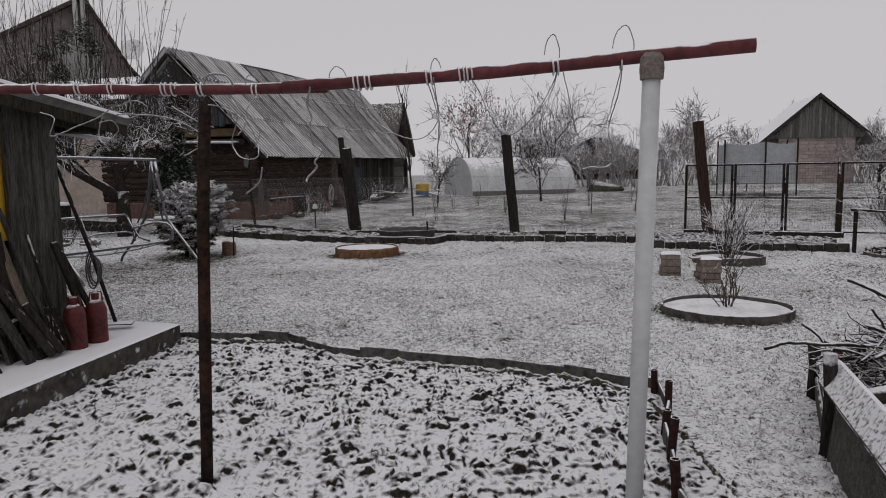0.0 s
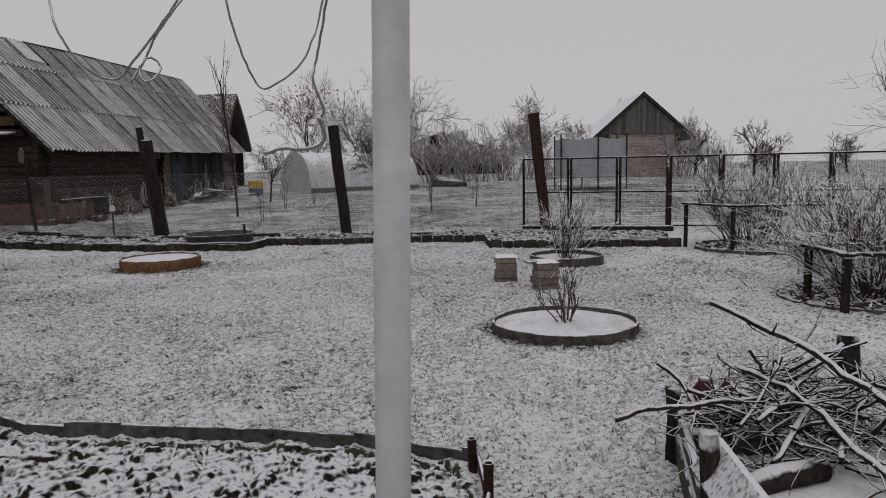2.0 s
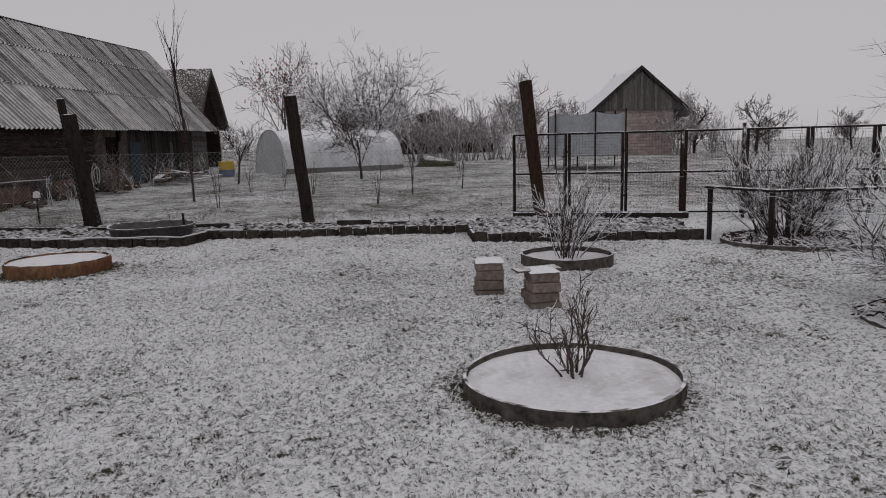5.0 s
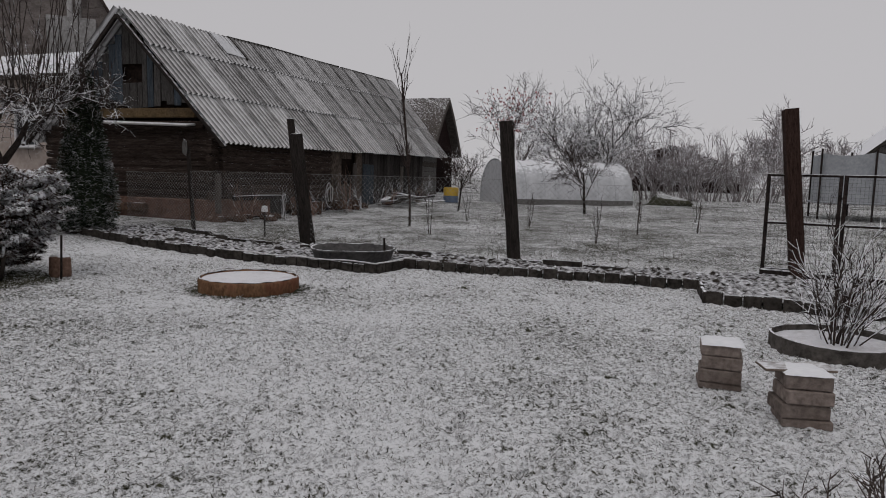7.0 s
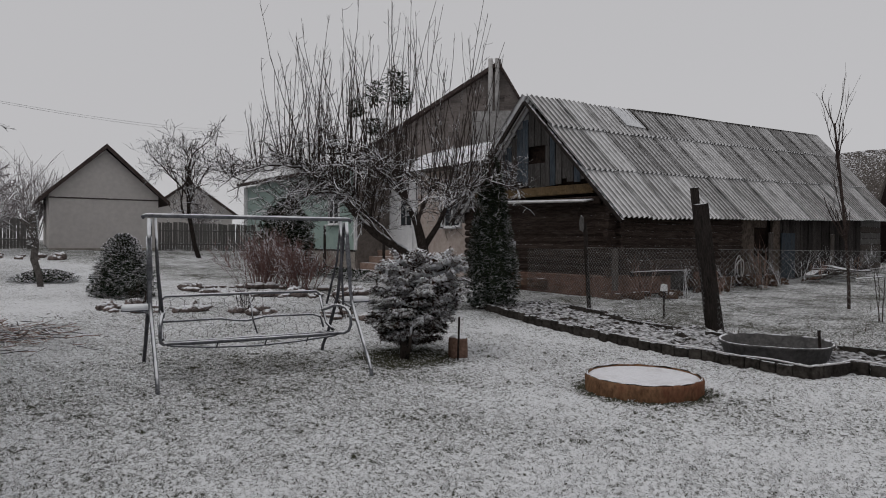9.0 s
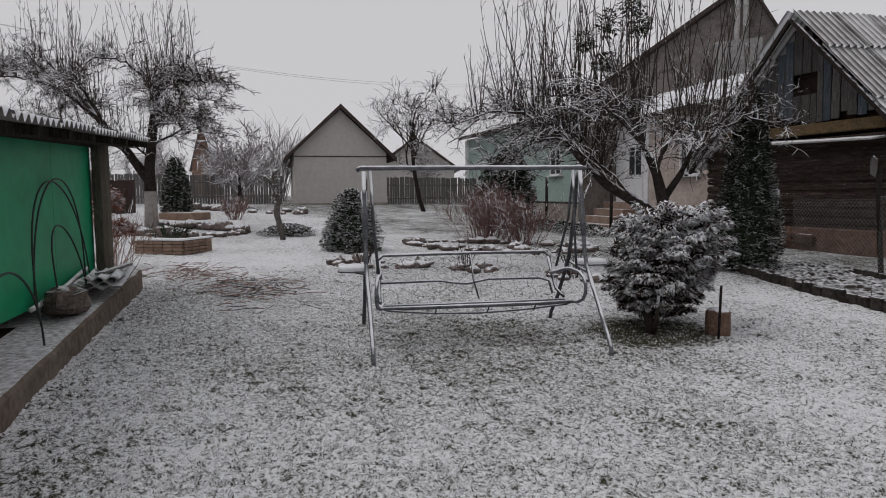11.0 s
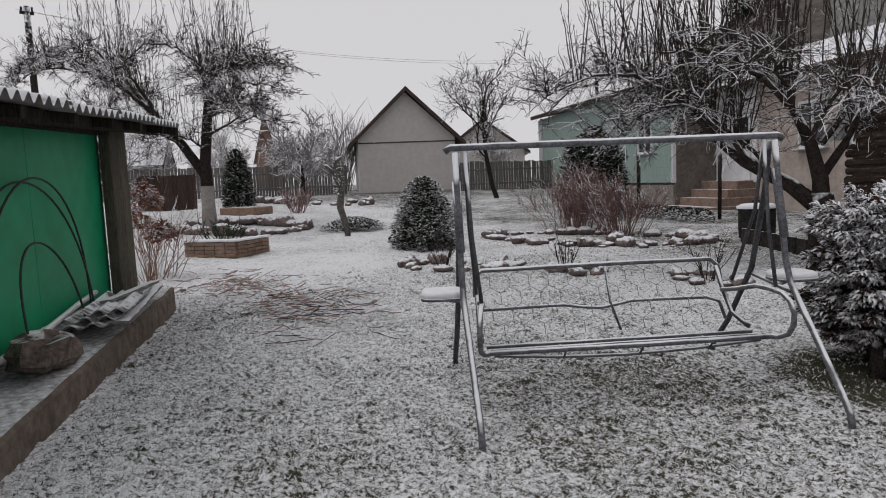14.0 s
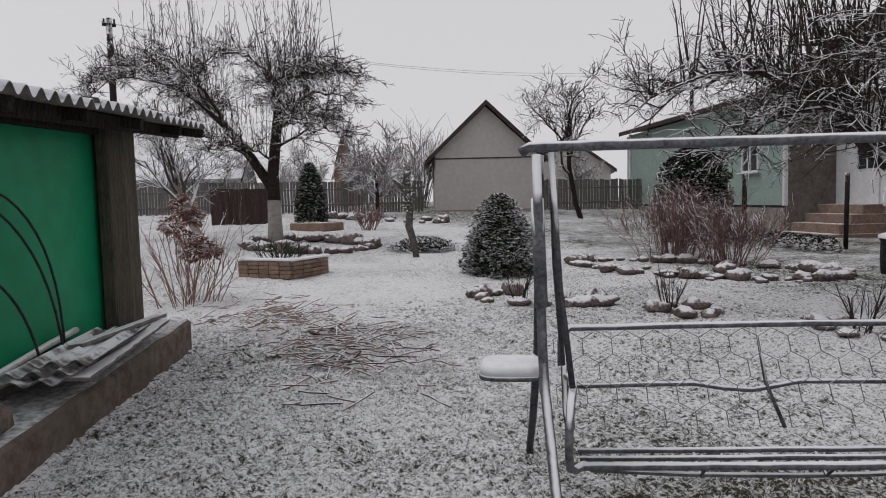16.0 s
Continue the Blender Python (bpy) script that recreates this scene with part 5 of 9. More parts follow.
def old_apple(label, at, stems, limbs, seed, shoot, thin):
    """An old fruit tree: limbs arch outwards and droop, hung with spurred twigs, with straight shoots rising from their backs.
    limbs: start, way in plan, reach, rise of the arch, radius."""
    rng = random.Random(seed)
    t = thing("apple_tree", label, "tree", at)
    trunk = Geo()
    for pts, radii in stems:
        trunk.tube(pts, radii, 10)
    part("trunk", trunk, M_BARK, t, smooth=True)

    def spurs(g, pts, count, reach, lift):
        for _ in range(count):
            i = rng.randint(0, len(pts) - 2)
            q = pts[i].lerp(pts[i + 1], rng.random())
            d = (pts[i + 1] - pts[i]).normalized() * 0.7 + Vector((rng.gauss(0, 0.7), rng.gauss(0, 0.7), rng.gauss(lift, 0.45)))
            tw, _d = wander(rng, q, d, reach * rng.uniform(0.35, 1.0), 3, 0.28, 0.05)
            g.tube(tw, [thin, thin * 0.95, thin * 0.85, thin * 0.7], 3)

    for start, way, reach, rise, r in limbs:
        u = Vector((way[0], way[1], 0)).normalized()
        across = Vector((-u.y, u.x, 0))
        steps, pts, sway = 12, [], rng.uniform(-0.25, 0.25)
        for i in range(steps + 1):
            k = i / steps
            crook = Vector((rng.gauss(0, 1), rng.gauss(0, 1), rng.gauss(0, 1))) * 0.045 * min(1, 3 * k)
            pts.append(Vector(start) + u * (reach * k) + across * (sway * reach * k * k) + Vector((0, 0, rise * (1 - (1 - k / 0.58) ** 2))) + crook)
        limb = Geo().tube(pts, [max(thin * 1.3, r * (1 - 0.86 * i / steps)) for i in range(steps + 1)], 6)
        # side branches that droop, each with its own twigs
        for j in range(int(15 * reach)):
            k = rng.uniform(0.08, 1.0)
            i = min(int(k * steps), steps - 1)
            q = pts[i].lerp(pts[i + 1], k * steps - i)
            side = across * rng.choice((-1, 1)) * rng.uniform(0.3, 1.0) + u * rng.uniform(-0.2, 1.0)
            l = rng.uniform(0.5, 1.5) * (1.1 - 0.45 * k)
            br, end = wander(rng, q, side + Vector((0, 0, rng.uniform(0.0, 1.3))), l, 7, 0.32, -0.09)
            limb.tube(br, [max(thin, 0.012 * (1 - 0.12 * m)) for m in range(8)], 4)
            spurs(limb, br, rng.randint(8, 13), 0.28, 0.15)
            for _k in range(rng.randint(2, 4)):
                m = rng.randint(2, 6)
                tw, _d = wander(rng, br[m], end + Vector((rng.gauss(0, 0.7), rng.gauss(0, 0.7), rng.uniform(-0.5, 0.6))), l * rng.uniform(0.3, 0.6), 5, 0.25, -0.06)
                limb.tube(tw, [thin * 1.15] * 5 + [thin * 0.75], 3)
                spurs(limb, tw, 4, 0.2, 0.0)
        spurs(limb, pts, int(10 * reach), 0.3, 0.2)
        part("limb", limb, M_APPLE_TWIG, t)
        # straight shoots, longest near the middle of the crown
        for j in range(int(shoot[2] * reach)):
            k = 0.8 * rng.random() ** 1.3
            i = min(int(k * steps), steps - 1)
            q = pts[i].lerp(pts[i + 1], k * steps - i)
            l = shoot[0] + (shoot[1] - shoot[0]) * rng.random() ** 0.7 * (1 - 0.9 * k)
            if k > 0.6:
                l *= 0.6
            sh, _d = wander(rng, q, u * rng.uniform(-0.25, 0.34) + across * rng.uniform(-0.32, 0.32) + Vector((0, 0, 1)), l, 7, 0.10, 0.07)
            g = Geo().tube(sh, [max(thin * 1.0, 0.0115 * (1 - 0.1 * m)) for m in range(8)], 4)
            spurs(g, sh[1:], rng.randint(5, 10), 0.3, 0.7)
            part("water_shoot", g, M_APPLE_TWIG, t)
    return t


def shrub(name, label, at, height, stems, spread, seed, m, kids=(5, 8), thin=0.004, radius=0.012, up=0.06, sub=1, group="", base=0.12, split=True, bend=0.14):
    """Many stems from one stool, forking once or twice."""
    rng = random.Random(seed)
    s = thing(name, label, "shrub", at, group=group)
    cfg = dict(depth=1 + sub, steps=(5, 4, 3), bend=(bend, bend + 0.06, 0.22), up=(up, up, up * 0.5), kids=(kids, (3, 5)), **{"from": (0.3, 0.2)}, spread=((0.35, 0.8), (0.4, 0.9)),
               lift=(0.12, 0.1), ratio=((0.3, 0.6), (0.3, 0.6)), thin=thin)
    g = Geo()
    for _ in range(stems):
        if split:
            g = Geo()
        a, r = rng.uniform(0, 2 * math.pi), rng.uniform(0, base)
        o = rng.uniform(0.1, spread)
        d = (math.cos(a) * o, math.sin(a) * o, 1)
        grow([g, g], rng, (r * math.cos(a), r * math.sin(a), -0.03), d, height * rng.uniform(0.65, 1.0) * math.hypot(1, o * 0.4), radius * rng.uniform(0.6, 1.1), 0, cfg)
        if split:
            part("stem", g, m, s)
    if not split:
        part("crown", g, m, s)
    return s


def sprays(g, rng, centre, outward, size, blades, droop):
    """A tuft of flat pointed sprays."""
    out = Vector(outward).normalized()
    side = out.orthogonal().normalized()
    up = out.cross(side)
    for _ in range(blades):
        a = rng.uniform(0, 2 * math.pi)
        w = rng.uniform(0.2, 0.9)
        d = (out + (side * math.cos(a) + up * math.sin(a)) * w + Vector((0, 0, droop))).normalized()
        l = size * rng.uniform(0.6, 1.2)
        d.z *= 0.6
        s = d.cross(Vector((rng.uniform(-0.5, 0.5), rng.uniform(-0.5, 0.5), 1))).normalized() * l * rng.uniform(0.11, 0.2)
        n = s.cross(d).normalized() * l * 0.06
        p = centre
        k = len(g.v)
        mid = p + d * l * 0.5
        tip = p + d * l + Vector((0, 0, -0.12 * l))
        for q in (p, mid + s, tip, mid - s, mid + n):
            g.v.append((q.x, q.y, q.z))
        g.f += [(k, k + 1, k + 4), (k + 1, k + 2, k + 4), (k + 2, k + 3, k + 4), (k + 3, k, k + 4)]


def fronds(g, rng, centre, outward, size, blades, droop):
    """Drooping flat fronds, each a bent strip of three pieces."""
    out = Vector(outward)
    out.z *= 0.5
    out.normalize()
    for _ in range(blades):
        d = (out + Vector((rng.uniform(-0.7, 0.7), rng.uniform(-0.7, 0.7), rng.uniform(-0.1, 0.35) + droop))).normalized()
        l = size * rng.uniform(0.6, 1.25)
        s = d.cross(Vector((rng.uniform(-0.35, 0.35), rng.uniform(-0.35, 0.35), 1))).normalized()
        p, k = Vector(centre), len(g.v)
        for i, w in enumerate((0.04, 0.105, 0.085, 0.0)):
            e = s * l * w
            for q in ((p - e, p + e) if w else (p,)):
                g.v.append((q.x, q.y, q.z))
            p = p + d * l / 3
            d = (d + Vector((0, 0, -0.42))).normalized()
        g.f += [(k, k + 1, k + 3, k + 2), (k + 2, k + 3, k + 5, k + 4), (k + 4, k + 5, k + 6)]


def conifer(name, label, at, shape, count, size, blades, droop, seed, needle_m, core, stems=(), lumps=0.2, bare_m=None):
    """An evergreen: shape(t) gives the radius at a share t of the height; core: height and foot height."""
    rng = random.Random(seed)
    c = thing(name, label, "shrub", at)
    h, foot = core
    g, bare = Geo(), Geo()
    inside = Geo()
    n, m = 16, 12
    for j in range(m + 1):
        t = j / m
        for i in range(n):
            a = 2 * math.pi * i / n
            r = shape(t) * 0.72 * (1 + 0.14 * noise.noise((math.cos(a) * 2, math.sin(a) * 2, t * 4 + seed)))
            inside.v.append((r * math.cos(a), r * math.sin(a), foot + (h - foot) * (0.03 + 0.93 * t)))
    for j in range(m):
        for i in range(n):
            a, b = j * n + i, j * n + (i + 1) % n
            inside.f.append((a, b, b + n, a + n))
    for _ in range(count):
        t = rng.random()
        t = t if rng.random() < shape(t) / shape(0.35) * 0.9 + 0.15 else rng.random()
        a = rng.uniform(0, 2 * math.pi)
        bumpy = 1 + lumps * noise.noise((math.cos(a) * 1.9, math.sin(a) * 1.9, t * 4.5 + seed))
        r = shape(t) * rng.uniform(0.62, 1.0) * bumpy
        p = Vector((r * math.cos(a), r * math.sin(a), foot + (h - foot) * t))
        slope = (shape(max(0, t - 0.05)) - shape(min(1, t + 0.05))) / (0.1 * (h - foot))
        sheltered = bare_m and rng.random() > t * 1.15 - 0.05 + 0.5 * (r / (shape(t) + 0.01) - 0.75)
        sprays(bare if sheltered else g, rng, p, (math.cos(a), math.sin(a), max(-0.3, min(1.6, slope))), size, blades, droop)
    part("foliage", g, needle_m, c)
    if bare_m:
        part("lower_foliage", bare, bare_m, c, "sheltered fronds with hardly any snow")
    part("inner_foliage", inside, M_LEAVES_DARK, c, smooth=True)
    for pts, r in stems:
        part("stem", Geo().tube(pts, r, 7), M_BARK, c, smooth=True)
    return c


def plume_bush(name, label, at, shape, core, branches, per, size, seed, top_m, under_m, stems=(), drift=(0, 0)):
    """A spreading evergreen: each branch carries a flat, drooping pad of fronds; a near-black core paints the shade in
    the gaps.
    """
    rng = random.Random(seed)
    bush = thing(name, label, "shrub", at)
    h, foot = core
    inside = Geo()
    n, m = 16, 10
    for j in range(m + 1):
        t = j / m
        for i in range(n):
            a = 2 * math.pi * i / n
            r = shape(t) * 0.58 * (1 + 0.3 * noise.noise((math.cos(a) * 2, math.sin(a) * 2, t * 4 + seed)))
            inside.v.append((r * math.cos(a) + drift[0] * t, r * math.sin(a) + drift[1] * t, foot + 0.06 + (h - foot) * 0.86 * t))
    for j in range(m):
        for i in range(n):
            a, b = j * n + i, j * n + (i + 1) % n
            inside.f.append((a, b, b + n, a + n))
    under = Geo()
    for i in range(branches):
        t = (i + 0.5) / branches
        a = i * 2.39996 + rng.uniform(-0.25, 0.25)
        r = shape(t) * (0.92 + 0.5 * noise.noise((math.cos(a) * 2.2, math.sin(a) * 2.2, t * 4 + seed)) + rng.uniform(-0.12, 0.14))
        tip = Vector((r * math.cos(a) + drift[0] * t, r * math.sin(a) + drift[1] * t, foot + (h - foot) * t + rng.uniform(-0.04, 0.04)))
        root = Vector((0.1 * math.cos(a) + drift[0] * t * 0.6, 0.1 * math.sin(a) + drift[1] * t * 0.6, max(0.12, tip.z * 0.72)))
        way = (tip - root).normalized()
        way = (way + Vector((0, 0, -0.15 if t < 0.7 else -0.25))).normalized()
        side = way.cross(Vector((0, 0, 1))).normalized()
        over = Geo()
        length, half = rng.uniform(0.22, 0.36), rng.uniform(0.07, 0.13)
        for _ in range(per):
            u = rng.random()
            q = tip - way * (length * (1 - u)) + side * (half * rng.uniform(-1, 1) * (1.05 - 0.7 * u)) + Vector((0, 0, rng.gauss(0, 0.018) - 0.05 * (u - 0.4) ** 2))
            d = way + side * rng.uniform(-0.8, 0.8) + Vector((0, 0, rng.uniform(-0.1, 0.25)))
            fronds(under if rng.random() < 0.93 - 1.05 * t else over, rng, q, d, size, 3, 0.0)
        over.tube([root, root.lerp(tip, 0.55) + Vector((0, 0, 0.02)), tip], [0.011, 0.007, 0.003], 4, False)
        part("plume", over, top_m, bush)
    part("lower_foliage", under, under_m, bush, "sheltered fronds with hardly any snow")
    # added solid core, its black standing for shade inside the bush
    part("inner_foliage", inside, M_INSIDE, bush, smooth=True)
    for pts, r in stems:
        part("stem", Geo().tube(pts, r, 7), M_BARK, bush, smooth=True)
    return bush


# low fronds hold less snow; their shade is also put into a darker brown
M_NEEDLE_BARE = material("sheltered_shaded_needles", (0.016, 0.010, 0.008), (0.055, 0.034, 0.026), 7, 0.85, 0.2, snow=0.12, snow_scale=6.0)


def make_evergreens():
    # broad snowy cypress beside the swing
    dome = lambda t: 0.56 * math.sqrt(max(0.0, 1 - (abs(t - 0.52) / 0.60) ** 3.2)) * min(1.0, 0.74 + 0.9 * t) + 0.05
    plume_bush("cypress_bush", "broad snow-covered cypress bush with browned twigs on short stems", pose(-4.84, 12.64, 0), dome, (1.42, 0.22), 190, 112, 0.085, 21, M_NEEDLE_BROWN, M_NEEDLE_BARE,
               stems=[([(0.25, -0.35, -0.05), (0.2, -0.3, 0.18), (0.05, -0.1, 0.5)], [0.06, 0.045, 0.03]), ([(0.3, -0.35, 0), (0.42, -0.42, 0.2), (0.35, -0.3, 0.5)], [0.03, 0.025, 0.02]),
                      ([(-0.1, 0.1, -0.05), (0, 0, 0.3), (0, 0, 0.8)], [0.04, 0.035, 0.025])], drift=(0.17, 0.20))
    # tall narrow thuja by the barn
    col = lambda t: 0.63 * (max(0.0, 1 - t) ** 0.68) * min(1.0, 0.72 + t * 1.6) + 0.03
    conifer("thuja", "tall narrow dark thuja dusted with snow", pose(-7.05, 17.75, 0.12), col, 6500, 0.085, 6, 0.45, 22, M_NEEDLE_DARK, (3.32, 0.05),
            stems=[([(0, 0, -0.1), (0, 0, 0.4)], 0.06)])
    # rounded juniper on the lawn
    egg = lambda t: 0.68 * (max(0.0, 1 - t ** 1.7) ** 0.66) * min(1.0, 0.8 + t) + 0.03
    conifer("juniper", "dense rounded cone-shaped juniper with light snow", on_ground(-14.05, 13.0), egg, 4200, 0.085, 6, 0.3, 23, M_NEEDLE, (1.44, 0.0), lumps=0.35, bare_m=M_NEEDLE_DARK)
    # dark yew-like bush by the house
    yew = lambda t: 0.92 * (max(0.0, 1 - t ** 2.6) ** 0.7) * min(1.0, 0.7 + t) + 0.05
    conifer("spruce_bush", "dark loose evergreen before the green house wing", on_ground(-17.7, 20.35), yew, 3600, 0.19, 5, 0.3, 24, M_NEEDLE_DARK, (2.6, 0.1), stems=[([(0, 0, -0.1), (0, 0, 0.6)], 0.08)], lumps=0.45)
    small = lambda t: 0.55 * (max(0.0, 1 - t ** 1.8) ** 0.7) + 0.04
    conifer("small_thuja", "small upright thuja by the paling fence", on_ground(-29.5, 11.9), small, 2200, 0.15, 6, 0.3, 25, M_NEEDLE_DARK, (2.3, 0.0))
    low = lambda t: 0.75 * math.sqrt(max(0.0, 1 - t ** 2)) + 0.04
    conifer("low_juniper", "low spreading juniper cushion round the frosted stake", on_ground(-18.6, 13.0), low, 900, 0.1, 6, 0.2, 26, M_NEEDLE, (0.32, 0.0))


make_evergreens()


def make_trees():
    # old apple tree behind the cypress, with mistletoe in its crown
    near = old_apple("old bare apple tree with arching limbs and upright water shoots", on_ground(-7.9, 16.4),
                     [([(0.1, -0.05, -0.1), (0.06, 0, 0.5), (0.05, 0.02, 1.1)], [0.2, 0.17, 0.16]),
                      ([(0.05, 0.02, 0.85), (-0.28, -0.2, 1.22), (-0.75, -0.6, 1.6), (-1.05, -0.85, 1.95)], [0.125, 0.11, 0.09, 0.06]),
                      ([(0.05, 0.02, 0.75), (0.0, 0.05, 1.3), (-0.12, 0.0, 1.8), (-0.3, -0.12, 2.3)], [0.13, 0.11, 0.085, 0.06]),
                      ([(0.0, 0.04, 1.3), (0.2, 0.3, 1.8), (0.35, 0.4, 2.25)], [0.07, 0.055, 0.04])],
                     [((-1.05, -0.85, 1.95), (-0.75, -0.66), 2.9, 1.15, 0.055), ((-1.0, -0.8, 1.9), (-0.45, -0.9), 2.9, 1.1, 0.05), ((-0.75, -0.6, 1.6), (-0.95, -0.2), 2.6, 0.9, 0.05),
                      ((-0.75, -0.6, 1.65), (-0.2, -1.0), 2.2, 0.85, 0.045), ((-0.3, -0.12, 2.3), (-0.8, 0.3), 2.2, 0.8, 0.045), ((-0.3, -0.12, 2.3), (-0.6, -0.8), 2.4, 1.0, 0.05),
                      ((-0.3, -0.12, 2.25), (0.3, -0.9), 1.9, 0.7, 0.045), ((0.45, 0.4, 2.2), (0.75, 0.5), 1.5, 0.5, 0.04), ((0.45, 0.4, 2.2), (0.2, 1.0), 1.7, 0.8, 0.04),
                      ((-0.12, 0.0, 1.8), (0.85, -0.4), 1.6, 0.8, 0.04), ((0.3, 0.3, 1.75), (-0.5, 0.9), 1.9, 0.9, 0.04), ((-0.5, -0.4, 1.5), (-0.75, -0.65), 2.4, 0.9, 0.04)],
                     31, (1.0, 4.6, 8), 0.0040)
    rng = random.Random(32)
    tangle = Geo()
    for c, size in (((-0.75, -0.6, 4.55), 0.26), ((-1.15, -0.8, 4.3), 0.22), ((-0.4, -0.4, 4.85), 0.24), ((-0.3, -0.3, 4.45), 0.2), ((-0.95, -0.5, 3.9), 0.18)):
        for _ in range(260):
            d = Vector((rng.gauss(0, 1), rng.gauss(0, 1), rng.gauss(0, 1))).normalized()
            sprays(tangle, rng, Vector(c) + d * size * rng.random() ** 0.5, d, 0.10, 2, 0)
    part("mistletoe", tangle, M_LEAVES_DARK, near, "dark mistletoe balls in the crown")
    # the limewashed one in the far garden
    far = old_apple("large bare apple tree with a limewashed trunk and drooping limbs", on_ground(-21.9, 9.8),
                    [([(-0.02, 0, 1.15), (0.0, 0.0, 1.9), (0.1, 0.15, 3.2), (0.15, 0.3, 4.3)], [0.17, 0.155, 0.135, 0.09]),
                     ([(-0.02, -0.02, 1.5), (-0.25, -0.55, 2.4), (-0.5, -1.2, 3.3), (-0.7, -1.7, 3.8)], [0.14, 0.125, 0.10, 0.075])],
                    [((0.15, 0.3, 4.3), (0.3, 0.95), 2.3, 0.35, 0.06), ((0.15, 0.3, 4.2), (0.75, 0.65), 2.2, 0.3, 0.06), ((0.12, 0.2, 3.6), (0.1, 1.0), 2.2, 0.5, 0.055), ((0.15, 0.3, 4.3), (-0.6, 0.8), 2.2, 0.5, 0.05),
                     ((0.1, 0.15, 3.2), (0.9, -0.2), 2.3, 1.0, 0.055), ((0.15, 0.3, 4.3), (-0.2, -0.95), 2.3, 0.9, 0.06), ((-0.7, -1.7, 3.8), (-0.35, -0.95), 3.3, 1.0, 0.065), ((-0.7, -1.7, 3.8), (0.4, -0.9), 3.0, 0.6, 0.055),
                     ((-0.5, -1.2, 3.3), (-0.9, -0.4), 2.6, 0.8, 0.055), ((-0.5, -1.2, 3.3), (0.8, -0.5), 2.5, 0.9, 0.055), ((-0.25, -0.55, 2.4), (0.2, -1.0), 3.4, 0.6, 0.05), ((0.05, 0.1, 2.6), (0.35, 0.95), 2.1, 0.45, 0.045), ((0.05, 0.1, 2.9), (0.95, 0.3), 2.2, 0.5, 0.045), ((0.1, 0.15, 3.1), (-0.5, 0.85), 2.3, 0.5, 0.045), ((0.02, 0.05, 2.2), (0.6, -0.8), 2.2, 0.4, 0.04), ((-0.6, -1.5, 3.6), (-0.3, -0.95), 2.4, 1.5, 0.05)],
                    37, (1.0, 3.2, 6), 0.0060)
    wash = Geo().tube([(0, 0, -0.1), (-0.02, 0, 0.6), (-0.02, 0.0, 1.2)], [0.23, 0.19, 0.175], 10)
    part("limewash", wash, M_WASH, far, "limewashed lower trunk", smooth=True)
    # trees further off
    tree("fruit_tree", "tall crooked bare fruit tree before the plastered outbuilding", on_ground(-26.6, 22.3), 4.4, 0.11, dict(OPEN, thin=0.011, bend=(0.22, 0.3, 0.34, 0.34, 0.3), kids=((9, 11), (6, 8), (4, 6), (2, 3)), up=(0.06, 0.05, 0.03, 0.0, 0.0), ratio=((0.3, 0.5), (0.4, 0.6), (0.4, 0.7), (0.4, 0.7))), 41, M_BARK, M_APPLE_TWIG, lean=(0.05, -0.22, 1))
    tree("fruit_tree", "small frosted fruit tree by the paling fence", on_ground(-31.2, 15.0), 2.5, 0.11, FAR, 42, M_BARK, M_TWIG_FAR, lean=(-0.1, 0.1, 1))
    tree("fruit_tree", "crooked leaning fruit tree near the limewashed one", on_ground(-26.0, 7.8), 2.2, 0.14, OPEN, 43, M_WASH, M_TWIG, lean=(-0.1, -0.5, 1))
    tree("sapling", "slim young tree behind the chain-link fence", on_ground(-1.0, 22.5), 4.1, 0.035, SAPLING, 44, M_TWIG_DARK, M_TWIG_DARK)
    tree("young_tree", "young bare tree before the plastic tunnel", on_ground(4.3, 29.1), 1.6, 0.055, dict(OPEN, thin=0.007, spread=((0.7, 1.2), (0.5, 1.0), (0.5, 1.1), (0.5, 1.1))), 45, M_BARK, M_TWIG_DARK)
    tree("young_tree", "small bare tree beside the tunnel end", on_ground(-0.2, 28.5), 1.3, 0.04, OPEN, 46, M_BARK, M_TWIG_DARK)
    tree("bare_tree", "spreading bare tree behind the plastic tunnel", on_ground(4.7, 38.0), 2.8, 0.09, DOME, 47, M_BARK, M_TWIG)
    tree("bare_tree", "spreading bare tree with rising limbs behind the tunnel", on_ground(6.2, 38.4), 3.0, 0.09, DOME, 52, M_BARK, M_TWIG)
    red = tree("rowan_tree", "bare tree with clusters of dull red berries", on_ground(1.6, 40.5), 3.3, 0.07, dict(OPEN, thin=0.011), 48, M_BARK, M_TWIG_DARK)
    rng = random.Random(49)
    for _ in range(260):
        g = Geo()
        a, r = rng.uniform(0, 6.28), rng.uniform(0.2, 2.0)
        p = Vector((r * math.cos(a), r * math.sin(a), rng.uniform(3.4, 5.6)))
        sprays(g, rng, p, (0, 0, -1), 0.16, 4, -0.4)
        part("berry_cluster", g, M_BERRY, red)
    tree("willow", "large frosted bare tree with drooping twigs", on_ground(22.7, 18.5), 2.05, 0.2, dict(APPLE, thin=0.008), 50, M_BARK, M_TWIG, lean=(-0.35, 0, 1))
    # low growth and the far rows of rimed trees, their colour paled for haze
    rng = random.Random(55)
